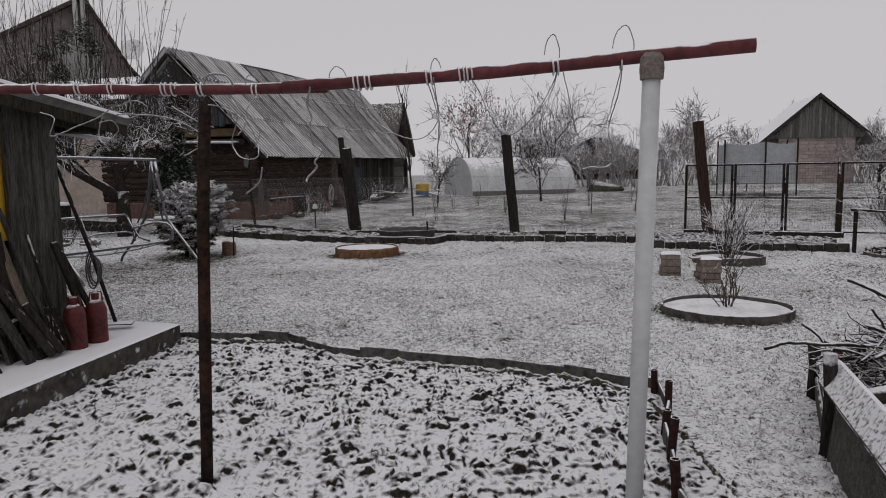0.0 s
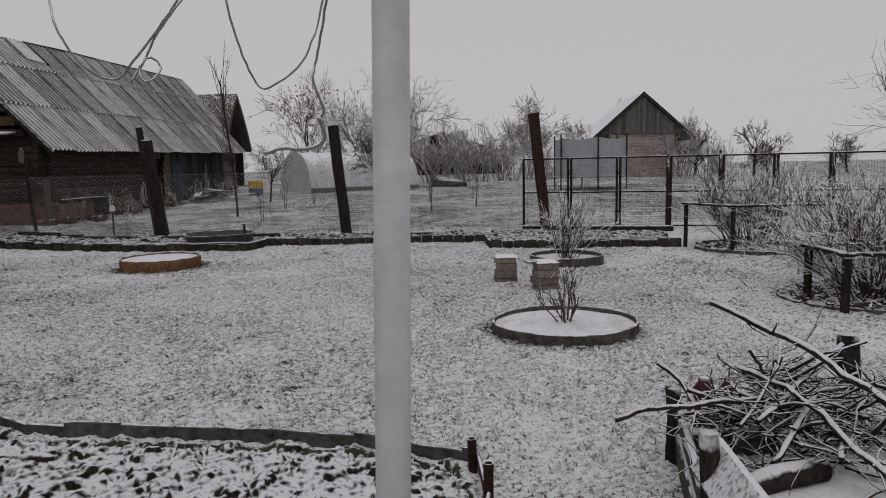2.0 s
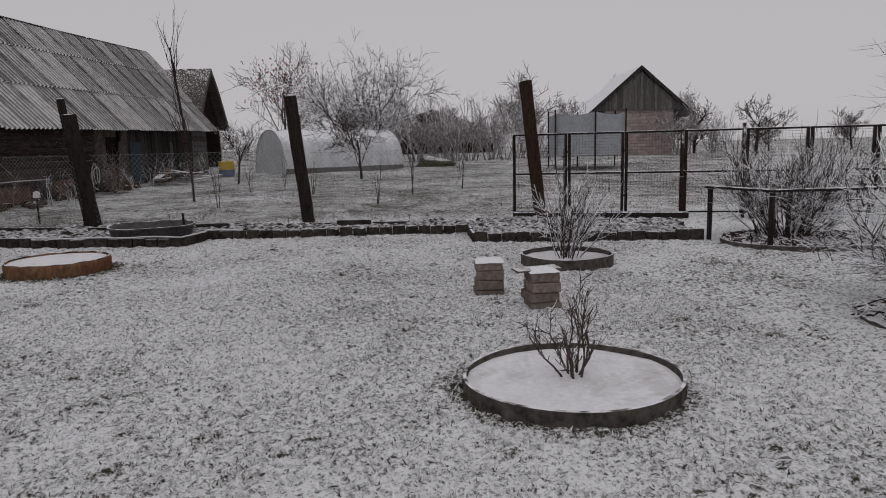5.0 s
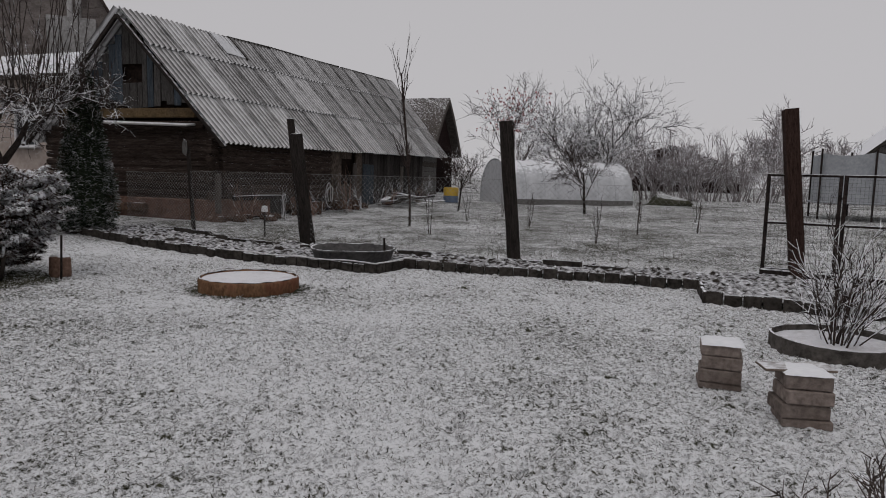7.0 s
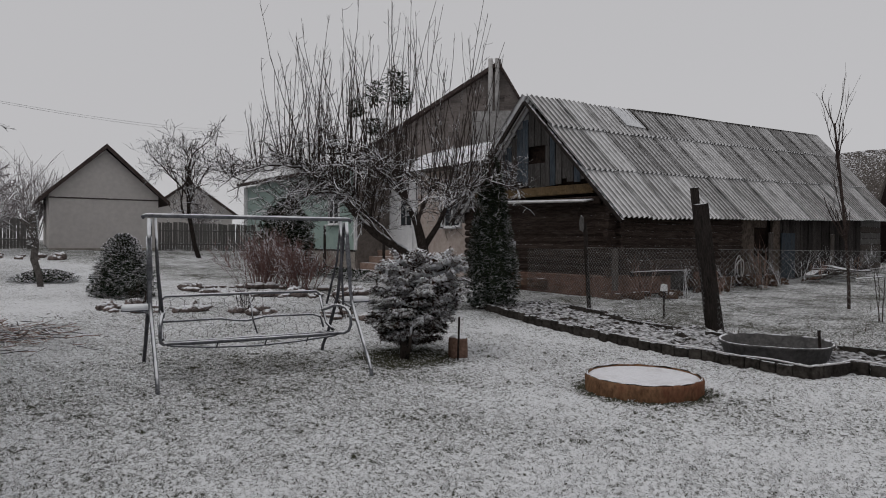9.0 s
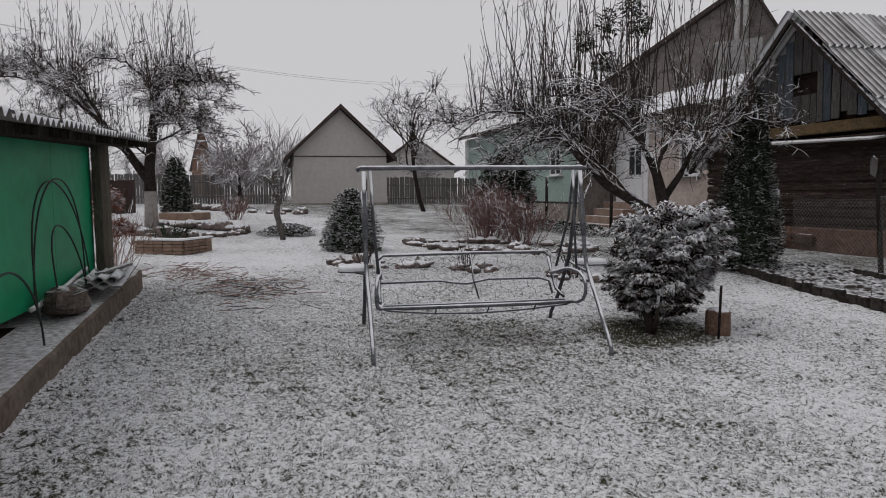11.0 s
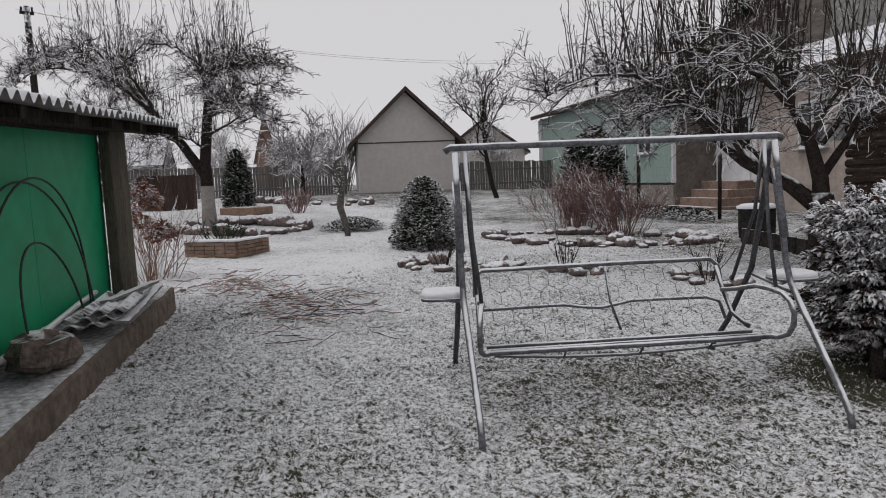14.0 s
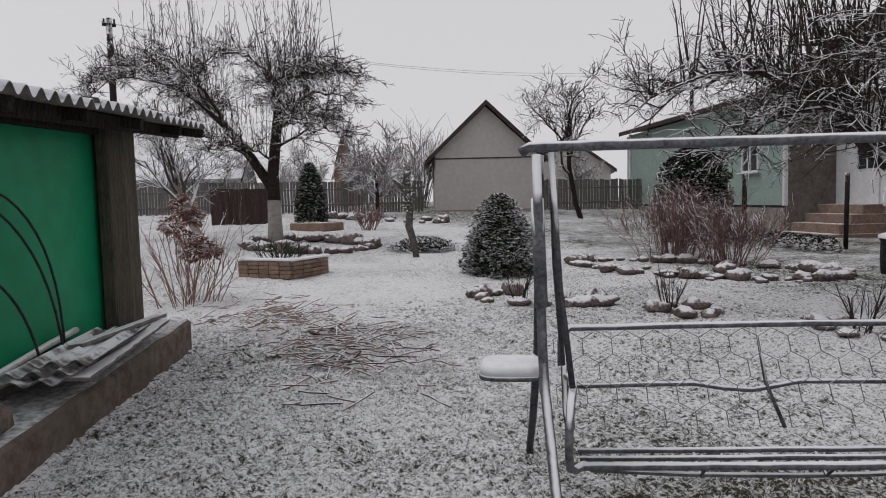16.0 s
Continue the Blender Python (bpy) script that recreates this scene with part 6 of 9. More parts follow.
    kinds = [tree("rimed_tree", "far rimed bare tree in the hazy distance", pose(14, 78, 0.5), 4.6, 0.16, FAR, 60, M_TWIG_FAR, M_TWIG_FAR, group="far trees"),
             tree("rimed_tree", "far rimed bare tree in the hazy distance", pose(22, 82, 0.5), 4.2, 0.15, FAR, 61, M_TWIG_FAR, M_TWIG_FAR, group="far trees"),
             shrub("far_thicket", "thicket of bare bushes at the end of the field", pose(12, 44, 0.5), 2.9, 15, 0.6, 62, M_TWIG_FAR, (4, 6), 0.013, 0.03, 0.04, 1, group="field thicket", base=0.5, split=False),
             tree("field_tree", "low spreading bare tree at the field edge", pose(31.0, 47.5, 0.5), 2.0, 0.11, dict(OPEN, thin=0.014, up=(0.0, 0.02, 0.04, 0.05, 0.02), spread=((0.7, 1.1), (0.5, 1.0), (0.5, 1.0), (0.4, 0.9))), 63, M_BARK, M_TWIG_DARK, group="field trees")]
    spots = [(32, 84, 1.4, 0), (30.5, 83, 1.15, 1), (37, 82, 1.1, 1), (40, 81, 1.12, 0), (44, 79, 1.05, 1), (48, 77, 0.95, 0), (27, 86, 0.85, 1), (23, 86, 0.8, 0), (19, 85, 0.7, 1), (50, 76, 0.55, 0), (58, 74, 0.5, 1), (66, 70, 0.5, 0), (9, 86, 0.5, 1), (3, 90, 0.5, 0), (-6, 92, 0.6, 1),
             (31.8, 41.8, 1.0, 3), (26.5, 48.0, 0.75, 3), (41.5, 44.0, 0.8, 3), (37.0, 47.0, 0.6, 3), (52, 44, 0.8, 3), (33, 60, 0.6, 1)]
    for x, y, s, k in spots:
        copy_thing(kinds[k], pose(x, y, terr(x, y), 0, 0, rng.uniform(0, 360)) @ Matrix.Diagonal((s, s, s, 1)))
    for i in range(26):
        x = 9.5 + i * 0.95 + rng.uniform(-0.4, 0.4)
        y = 43 + rng.uniform(-3, 6) + i * 0.15
        s = rng.uniform(0.7, 1.15)
        copy_thing(kinds[2], pose(x, y, terr(x, y), 0, 0, rng.uniform(0, 360)) @ Matrix.Diagonal((s, s, s, 1)))
    for x, y, s, k in ((-40, 9, 0.55, 1), (-44, 14, 0.55, 0), (-47, 19, 0.6, 1), (-43, 3, 0.7, 0), (-50, 25, 0.55, 0), (-46, -3, 0.75, 1), (-41, 26, 0.55, 1), (-38.5, 6.5, 0.42, 0), (-39.5, 11.5, 0.42, 1), (-40.5, 16.5, 0.42, 0), (-36.5, 2.5, 0.5, 1), (-39, 29.5, 0.5, 0), (-22, 48, 0.85, 1), (-16, 52, 0.9, 0), (-38, 0, 0.7, 1)):
        copy_thing(kinds[k], pose(x, y, terr(x, y), 0, 0, rng.uniform(0, 360)) @ Matrix.Diagonal((s, s, s, 1)))


make_trees()


M_SHRUB = material("grey_brown_twigs", (0.045, 0.035, 0.03), (0.13, 0.105, 0.095), 9, 0.9, 0.4, snow=0.42, snow_scale=8.0)


def make_shrubs():
    shrub("currant_shrub", "small bare shrub in the middle of a hooped bed", pose(3.0, 6.96, 0.04), 0.46, 11, 1.3, 70, M_SHRUB, (3, 5), 0.0036, 0.0085, 0.10, 1, base=0.05, bend=0.26)
    shrub("currant_shrub", "bare twiggy shrub in a low kerbed ring", pose(4.68, 10.9, 0.03), 0.82, 20, 0.8, 71, M_TWIG_BUSH, (5, 7), 0.0042, 0.011, 0.05, 1)
    shrub("gooseberry_bush", "large snowy bare bush behind a rail", pose(8.45, 11.6, 0), 1.15, 75, 1.2, 72, M_TWIG_BUSH, (7, 9), 0.0045, 0.014, 0.03, 1, base=0.35)
    shrub("gooseberry_bush", "wide snow-laden bare bush inside a wooden rail", pose(6.75, 7.35, 0), 1.12, 95, 1.6, 73, M_TWIG_BUSH, (8, 10), 0.004, 0.012, -0.05, 1, base=0.35)
    shrub("gooseberry_bush", "snowy bare bush at the end of the row", pose(9.2, 8.3, 0), 1.3, 40, 1.2, 74, M_TWIG_BUSH, (7, 9), 0.0045, 0.012, 0.0, 1, base=0.35)
    shrub("red_dogwood", "clump of reddish bare stems in the stone-edged bed", on_ground(-14.6, 17.2), 1.3, 85, 0.7, 75, M_TWIG_RED, (5, 7), 0.006, 0.011, 0.06, 1, base=0.7)
    shrub("red_dogwood", "loose reddish bare stems in the stone-edged bed", on_ground(-13.2, 17.4), 1.0, 50, 0.7, 76, M_TWIG_RED, (5, 7), 0.006, 0.011, 0.05, 1, base=0.5)
    shrub("rose_bush", "small bare bush beside a few stones", on_ground(-10.0, 13.5), 0.55, 13, 0.6, 77, M_TWIG_DARK, (3, 5), 0.004, 0.008, 0.05, 0)
    shrub("rose_bush", "small bare rose bush on the lawn", on_ground(-8.2, 14.5), 0.6, 14, 0.6, 78, M_TWIG_DARK, (3, 5), 0.004, 0.008, 0.05, 0)
    shrub("rose_bush", "small bare bush among low rocks", on_ground(-11.2, 12.0), 0.55, 14, 0.6, 79, M_TWIG_DARK, (3, 5), 0.004, 0.008, 0.05, 0)
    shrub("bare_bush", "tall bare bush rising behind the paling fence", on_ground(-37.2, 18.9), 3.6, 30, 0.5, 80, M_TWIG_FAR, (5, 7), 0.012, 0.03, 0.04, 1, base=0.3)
    shrub("bare_bush", "small frosted bush near the grey fence", on_ground(-25.2, 13.2), 0.75, 26, 0.8, 81, M_TWIG_RED, (5, 7), 0.008, 0.016, 0.04, 1, base=0.25)
    # dead weeds along the barn's long wall
    rng = random.Random(86)
    for i in range(15):
        p = barn_at(0.8 + i * 0.95 + rng.uniform(-0.3, 0.3), 3.2 + rng.uniform(0, 0.7), 0)
        shrub("dead_weed", "dry dead weed stalks by the barn wall", on_ground(p.x, p.y), rng.uniform(0.5, 1.15), rng.randint(4, 8), 0.45, 130 + i, M_TWIG if i % 3 else M_DRY, (3, 5), 0.005, 0.008, 0.02, 0, group="weeds by the barn", base=0.15)
    # a looped bleached cord hanging on the barn wall
    loops = [barn_at(6.2 + 0.2 * math.sin(k * 0.33) + 0.08 * math.sin(k * 0.11), 2.86 + 0.02 * math.sin(k * 0.7), 0.76 + 0.36 * math.cos(k * 0.33) * (1 - 0.2 * math.sin(k * 0.13))) for k in range(58)]
    solid("rope_coil", Geo().tube(loops, 0.013, 5), M_CORD, "loops of bleached rope hanging on the barn wall", "rope", smooth=True)
    # young canes dotted over the field
    rng = random.Random(83)
    for i, (x, y) in enumerate(((2.2, 23.5), (4.9, 22.0), (6.6, 22.8), (5.6, 25.5), (0.4, 24.5), (-0.2, 20.4), (3.6, 19.6), (8.4, 21.3), (10.4, 24.0), (1.4, 26.5), (7.6, 27.0))):
        shrub("young_cane", "thin young cane in the snowy field", on_ground(x, y), rng.uniform(0.9, 1.4), 3, 0.18, 84 + i, M_TWIG_DARK, (1, 3), 0.006, 0.011, 0.08, 0, group="canes in the field", base=0.05)
    # dried hydrangea with brown heads beside the shed
    h = shrub("hydrangea", "dried hydrangea with brown snow-capped flower heads", on_ground(-13.0, 7.75), 1.15, 44, 0.75, 99, M_DRY, (2, 4), 0.005, 0.009, 0.02, 0, base=0.45)
    rng = random.Random(98)
    for x, y, z, r in ((0.6, 0.0, 1.36, 0.19), (0.45, 0.12, 1.24, 0.16), (0.35, 0.22, 0.82, 0.17), (0.62, 0.1, 0.78, 0.16), (0.1, 0.32, 0.75, 0.15), (-0.3, -0.2, 1.1, 0.17), (-0.6, 0.0, 0.9, 0.17)):
        heads = Geo()
        for _ in range(150):
            d = Vector((rng.gauss(0, 1), rng.gauss(0, 1), rng.gauss(0, 0.8))).normalized()
            sprays(heads, rng, Vector((x, y, z)) + d * r * rng.uniform(0.3, 0.8), d, 0.10, 3, 0)
        part("flower_head", heads, M_HYDRANGEA, h, "brown dried flower head")


make_shrubs()


# ---- kerbs of the border bed behind the lawn ----
def make_kerb():
    kerb = thing("kerb", "dark plank and concrete kerb along the border bed", "kerb", kind="structure")
    rng = random.Random(6)
    line = [(-7.6, 17.75), (-5.2, 16.35), (-3.8, 15.75), (-2.6, 15.2), (-1.75, 14.86), (-0.2, 14.4), (0.08, 15.1), (1.6, 14.75), (3.34, 14.4), (4.35, 14.1), (4.16, 13.1), (5.75, 12.5), (7.4, 12.03)]
    for a, b in zip(line, line[1:]):
        n = max(1, round(math.dist(a, b) / 0.21))
        for i in range(n):
            p = [a[k] + (b[k] - a[k]) * i / n for k in (0, 1)]
            q = [a[k] + (b[k] - a[k]) * (i + 0.93) / n for k in (0, 1)]
            z = terr(*p)
            g = Geo()
            strip(g, p, q, z - 0.06, z + 0.145 + rng.uniform(-0.02, 0.02), 0.06, 0.016, rng.uniform(-4, 4))
            part("kerb_piece", g, M_KERB, kerb)
    # second, lower kerb behind the near one, in parts
    back = [(-5.6, 18.6), (-3.4, 17.3), (-2.2, 16.9), (1.0, 16.3), (3.6, 15.6)]
    for a, b in zip(back, back[1:]):
        n = max(1, round(math.dist(a, b) / 0.7))
        for i in range(n):
            if rng.random() < 0.25:
                continue
            p = [a[k] + (b[k] - a[k]) * i / n for k in (0, 1)]
            q = [a[k] + (b[k] - a[k]) * (i + 0.97) / n for k in (0, 1)]
            z = terr(*p) + 0.03
            g = Geo()
            strip(g, p, q, z - 0.06, z + 0.07 + rng.uniform(-0.025, 0.02), 0.04, 0.01, rng.uniform(-5, 5))
            part("kerb_piece", g, M_KERB, kerb)
    # soil between
    g = Geo()
    front = line
    n = 420
    total = [0]
    for a, b in zip(front, front[1:]):
        total.append(total[-1] + math.dist(a, b))

    def along(pts, cum, t):
        s = t * cum[-1]
        for i in range(len(pts) - 1):
            if s <= cum[i + 1]:
                k = (s - cum[i]) / (cum[i + 1] - cum[i])
                return [pts[i][j] + (pts[i + 1][j] - pts[i][j]) * k for j in (0, 1)]
        return pts[-1]

    rear = [(-6.6, 19.4), (-3.2, 17.7), (1.0, 16.6), (3.8, 16.0), (6.0, 15.7), (7.6, 14.9), (8.4, 14.4)]
    rc = [0]
    for a, b in zip(rear, rear[1:]):
        rc.append(rc[-1] + math.dist(a, b))
    rows = 46
    for i in range(n + 1):
        p, q = along(front, total, i / n), along(rear, rc, i / n)
        for j in range(rows + 1):
            t = j / rows
            x, y = p[0] + (q[0] - p[0]) * t, p[1] + (q[1] - p[1]) * t
            z = terr(x, y) + 0.075 - 0.04 * t + 0.05 * noise.noise((x * 2.6, y * 2.6, 4)) + 0.07 * abs(noise.noise((x * 5.5, y * 5.5, 7))) + 0.05 * abs(noise.noise((x * 11, y * 11, 3))) - 0.03
            g.v.append((x, y, z))
    for i in range(n):
        for j in range(rows):
            a = i * (rows + 1) + j
            g.f.append((a, a + rows + 1, a + rows + 2, a + 1))
    solid("border_soil", g, M_SOIL_FAR, "dug border soil with patchy snow behind the kerb", "garden bed", kind="structure", smooth=True)


make_kerb()


def make_tub():
    tub = thing("sunken_tub", "old round grey rubber tub standing in the border behind the kerb", "tub", pose(-0.83, 15.46, -0.02, 0, 0, 12))
    n, g = 36, Geo()
    prof = [(0.86, -0.05), (0.92, 0.12), (0.985, 0.27), (1.03, 0.295), (1.03, 0.315), (0.985, 0.318), (0.955, 0.295), (0.89, 0.13), (0.85, 0.10), (0.0, 0.10)]
    for r, z in prof:
        for k in range(n):
            a = 2 * math.pi * k / n
            g.v.append((r * 0.68 * math.cos(a), r * 0.72 * math.sin(a), z * 0.93 + 0.008 * math.sin(3 * a)))
    for i in range(len(prof) - 1):
        for k in range(n):
            a, b = i * n + k, i * n + (k + 1) % n
            g.f.append((a, b, b + n, a + n))
    part("tub", g, M_TUB, tub, smooth=True)
    # the rope lies on the kerb's outer top edge and turns with its corner
    ends = [(-3.0, 15.36), (-2.55, 15.15), (-1.75, 14.83), (-0.95, 14.58), (-0.21, 14.36), (0.02, 14.75), (0.1, 15.08), (0.75, 14.92)]
    pts = []
    for p, q in zip(ends, ends[1:]):
        for i in range(8):
            x, y = p[0] + (q[0] - p[0]) * i / 8, p[1] + (q[1] - p[1]) * i / 8
            pts.append((x, y + 0.012 * math.sin(9 * x + 2 * i), max(0.0, terr(x, y)) + 0.165 + 0.008 * math.sin(7 * x)))
    solid("border_rope", Geo().tube(pts, 0.011, 6), M_CORD, "pale snowy rope lying along the border", "rope", smooth=True)
    solid("iron_peg", Geo().tube([(-0.35, 15.75, 0), (-0.37, 15.75, 0.42)], 0.02, 7), M_GATE, "short dark iron peg behind the tub", "peg")


make_tub()


# ---- concrete ring, hoop beds and block stools ----
def make_ring():
    ring = thing("well_ring", "low orange-brown concrete ring filled with snow", "ring", pose(-1.45, 12.62, 0))
    n, g = 72, Geo()
    prof = [(0.595, -0.03), (0.605, 0.03), (0.60, 0.09), (0.603, 0.135), (0.592, 0.165), (0.572, 0.17), (0.56, 0.155), (0.555, 0.10)]
    for r, z in prof:
        for k in range(n):
            a = 2 * math.pi * k / n
            w = 1 + 0.006 * math.sin(5 * a) + 0.012 * noise.noise((3 * math.cos(a), 3 * math.sin(a), z * 14))
            g.v.append((r * w * math.cos(a), r * w * math.sin(a), z + (0.012 * noise.noise((5 * math.cos(a), 5 * math.sin(a), 2)) if z > 0.13 else 0)))
    for i in range(len(prof) - 1):
        for k in range(n):
            a, b = i * n + k, i * n + (k + 1) % n
            g.f.append((a, b, b + n, a + n))
    part("rim", g, M_RING, ring, smooth=True)
    part("rim_edge", Geo().tube([(0.578 * math.cos(k * math.pi / 24), 0.578 * math.sin(k * math.pi / 24), 0.163 + 0.005 * math.sin(k * 1.7)) for k in range(49)], 0.010, 6), M_KERB, ring, "dark worn top edge")
    part("snow_fill", Geo().lathe([(0.0, 0.165), (0.3, 0.164), (0.5, 0.16), (0.56, 0.153), (0.568, 0.1)], 36), M_RING_SNOW, ring, "flat snow inside the ring", smooth=True)


def hoop_bed(label, x, y, rx, ry, h, rz=0, group="hoop beds"):
    bed = thing("hoop_bed", label, "garden bed", pose(x, y, 0, 0, 0, rz), group=group)
    n = 44
    for seg in range(4):
        g = Geo()
        k0, k1 = seg * n // 4, (seg + 1) * n // 4
        pts = []
        for k in range(k0, k1 + 1):
            a = 2 * math.pi * k / n
            pts.append((rx * math.cos(a), ry * math.sin(a), 1 + 0.04 * math.sin(3 * a + x)))
        for px, py, w in pts:
            l = math.hypot(px, py)
            ix, iy = px * (1 - 0.022 / l), py * (1 - 0.022 / l)
            g.v += [(px, py, -0.05), (px, py, h * w), (ix, iy, h * w), (ix, iy, -0.05)]
        for i in range(len(pts) - 1):
            for j in range(4):
                a = i * 4 + j
                b = i * 4 + (j + 1) % 4
                g.f.append((a, b, b + 4, a + 4))
        g.f += [(0, 1, 2, 3), tuple(len(g.v) - 4 + j for j in (3, 2, 1, 0))]
        part("hoop_piece", g, M_HOOP, bed)
    g = Geo()
    m, r_ = 24, 9
    for j in range(r_ + 1):
        for k in range(m):
            a, t = 2 * math.pi * k / m, j / r_
            px, py = (rx - 0.02) * t * math.cos(a), (ry - 0.02) * t * math.sin(a)
            g.v.append((px, py, h * 0.55 + 0.012 * noise.noise((px * 5 + x, py * 5, 0)) + 0.03 * math.exp(-(t / 0.25) ** 2)))
    for j in range(r_):
        for k in range(m):
            a, b = j * m + k, j * m + (k + 1) % m
            g.f.append((a, b, b + m, a + m))
    part("snow_fill", g, M_BED_SNOW, bed, "smooth snow over soil", smooth=True)


def litter(x, y, rx, ry, seed):
    rng = random.Random(seed)
    heap = thing("leaf_litter", "dark ragged leaf litter under the bush", "litter", pose(x, y, 0.02), kind="stuff")
    g = Geo()
    for _ in range(650):
        a, t = rng.uniform(0, 6.283), math.sqrt(rng.random()) * rng.uniform(0.8, 1.12)
        p = Vector((rx * t * math.cos(a), ry * t * math.sin(a), rng.uniform(0, 0.05)))
        pts, _d = wander(rng, p, (rng.uniform(-1, 1), rng.uniform(-1, 1), rng.uniform(-0.1, 0.5)), rng.uniform(0.05, 0.18), 2, 0.5, -0.1)
        g.tube(pts, [0.008, 0.011, 0.003], 3)
    part("dead_leaves", g, M_TWIG_DARK, heap)


def block_stool(label, x, y, rz, courses, seed, top_board):
    rng = random.Random(seed)
    st = thing("block_stool", label, "stool", pose(x, y, 0, 0, 0, rz), group="block stools")
    z = 0.0
    for i, h in enumerate(courses):
        w = 0.285 - 0.008 * i
        m = pose(rng.uniform(-0.014, 0.014), rng.uniform(-0.012, 0.012), z + h / 2, 0, 0, rng.uniform(-4, 4))
        part("block", Geo().box((w, 0.265, h - 0.004), m, 0.008), M_BLOCK, st)
        z += h
    g = Geo()
    for j in range(9):
        for i in range(9):
            u, v = i / 8 - 0.5, j / 8 - 0.5
            edge = max(abs(u), abs(v)) * 2
            g.v.append((u * 0.285, v * 0.28, z + 0.026 * (1 - edge ** 6) + 0.004 * noise.noise((u * 9, v * 9, seed))))
    for j in range(8):
        for i in range(8):
            a = j * 9 + i
            g.f.append((a, a + 1, a + 10, a + 9))
    part("snow_cap", g, M_SNOW, st, "cap of fresh snow", smooth=True)
    if top_board:
        part("top_board", Geo().box((0.42, 0.17, 0.016), pose(-0.04, 0.02, z + 0.014, 2, -1, 6), 0.004), M_SLAB, st, "thin board on top under snow")


make_ring()
hoop_bed("round bed in a thin grey hoop, smooth with snow", 3.0, 6.97, 0.665, 0.615, 0.088)
hoop_bed("small kerbed bed round a bare shrub under snow", 4.70, 10.9, 0.56, 0.56, 0.13)
hoop_bed("low dark kerbed bed under the big bush", 8.5, 11.35, 1.15, 0.95, 0.06)
hoop_bed("low dark bed under the railed bush", 6.75, 7.3, 1.05, 0.85, 0.03)
litter(6.75, 7.2, 1.1, 0.8, 31)
litter(8.5, 11.3, 1.1, 0.9, 32)
block_stool("stack of brown hollow blocks capped with snow", 3.31, 9.62, -13, (0.05, 0.095, 0.095, 0.08), 1, False)
block_stool("taller stack of worn brown blocks with a snowy board", 3.58, 8.92, -4, (0.06, 0.09, 0.09, 0.09), 2, True)


# ---- leaning posts, gates and fences of the field ----
def leaning_post(label, foot, top, w, d, m, rz=0):
    f, t = Vector(foot), Vector(top)
    way = (t - f)
    l = way.length
    rot = way.to_track_quat("Z", "Y").to_matrix().to_4x4()
    post = thing("old_post", label, "post", Matrix.Translation(f) @ rot @ pose(0, 0, 0, 0, 0, rz), group="old posts of the border")
    g = Geo()
    rng = random.Random(int(l * 1000))
    n = 6
    for i in range(n + 1):
        z = -0.3 + (l + 0.3) * i / n
        e = [rng.uniform(-0.006, 0.006) for _ in range(8)]
        for k, (sx, sy) in enumerate(((-1, -1), (1, -1), (1, 1), (-1, 1))):
            g.v.append((sx * w / 2 + e[k], sy * d / 2 + e[k + 4], z))
    for i in range(n):
        for k in range(4):
            a, b = i * 4 + k, i * 4 + (k + 1) % 4
            g.f.append((a, b, b + 4, a + 4))
    g.f.append(tuple(n * 4 + k for k in range(4)))
    part("timber", g, m, post)
    return post


pa = leaning_post("thick dark leaning timber post of two pieces", (-2.28, 17.7, 0.05), (-2.47, 17.4, 2.22), 0.22, 0.12, M_POST, 10)
part("second_timber", Geo().box((0.12, 0.10, 2.75), pose(-0.20, 0.10, 1.12, 0, 1.2, 0), 0.012), M_POST, pa)
leaning_post("dark leaning timber post with a snowy top", (1.82, 16.75, 0.03), (1.58, 16.6, 2.47), 0.20, 0.14, M_POST, 10)
leaning_post("tall reddish-brown leaning timber post", (6.28, 15.75, 0.08), (6.02, 15.85, 2.66), 0.29, 0.2, M_POST_RED, 10)
pole = leaning_post("thin rotten fence pole with a grey plate on top", (-5.35, 19.0, 0.1), (-5.45, 18.97, 1.98), 0.085, 0.075, M_POST, 0)
part("plate", Geo().prism([(-0.09, -0.16), (0.05, -0.17), (0.1, 0.02), (0.08, 0.17), (-0.02, 0.2), (-0.1, 0.06)], 0.015, pose(0.06, -0.065, 1.86, -6, 24, 0) @ pose(0, 0, 0, 0, 0, 38)), M_FENCE, pole, "grey plate nailed to the top")


def chain_link(a, b, z0, z1, cell=0.085, r=0.0024, label="", base=0.1):
    a, b = Vector((*a, 0)), Vector((*b, 0))
    l, h = (b - a).length, z1 - z0
    u = (b - a).normalized()
    fence = thing("chain_link_fence", label, "fence", Matrix.Translation(a + Vector((0, 0, base))) @ pose(0, 0, 0, 0, 0, heading(u.x, u.y)))
    g = Geo()
    n = int((l + h) / cell)
    for i in range(n):
        for s in (1, -1):
            x0 = i * cell - (h if s == 1 else 0)
            p, q = [x0, 0.0], [x0 + s * h * 1.0, h]
            if s == -1:
                p, q = [x0, 0.0], [x0 - h, h]
            pts = []
            for x, z in (p, q):
                pts.append([x, z])
            (xa, za), (xb, zb) = pts
            lo, hi = 0.0, 1.0
            dx = xb - xa
            for lim, sign in ((0.0, 1), (l, -1)):
                if dx:
                    t = (lim - xa) / dx
                    if (dx > 0) == (sign == 1):
                        lo = max(lo, t)
                    else:
                        hi = min(hi, t)
            if hi - lo > 0.02:
                g.tube([(xa + dx * lo, 0.003 * s, za + (zb - za) * lo), (xa + dx * hi, 0.003 * s, za + (zb - za) * hi)], r, 3, False)
    part("wire_mesh", g, M_WIRE, fence)
    part("top_wire", Geo().tube([(0, 0, h), (l, 0, h)], 0.003, 4), M_WIRE, fence)
    return fence


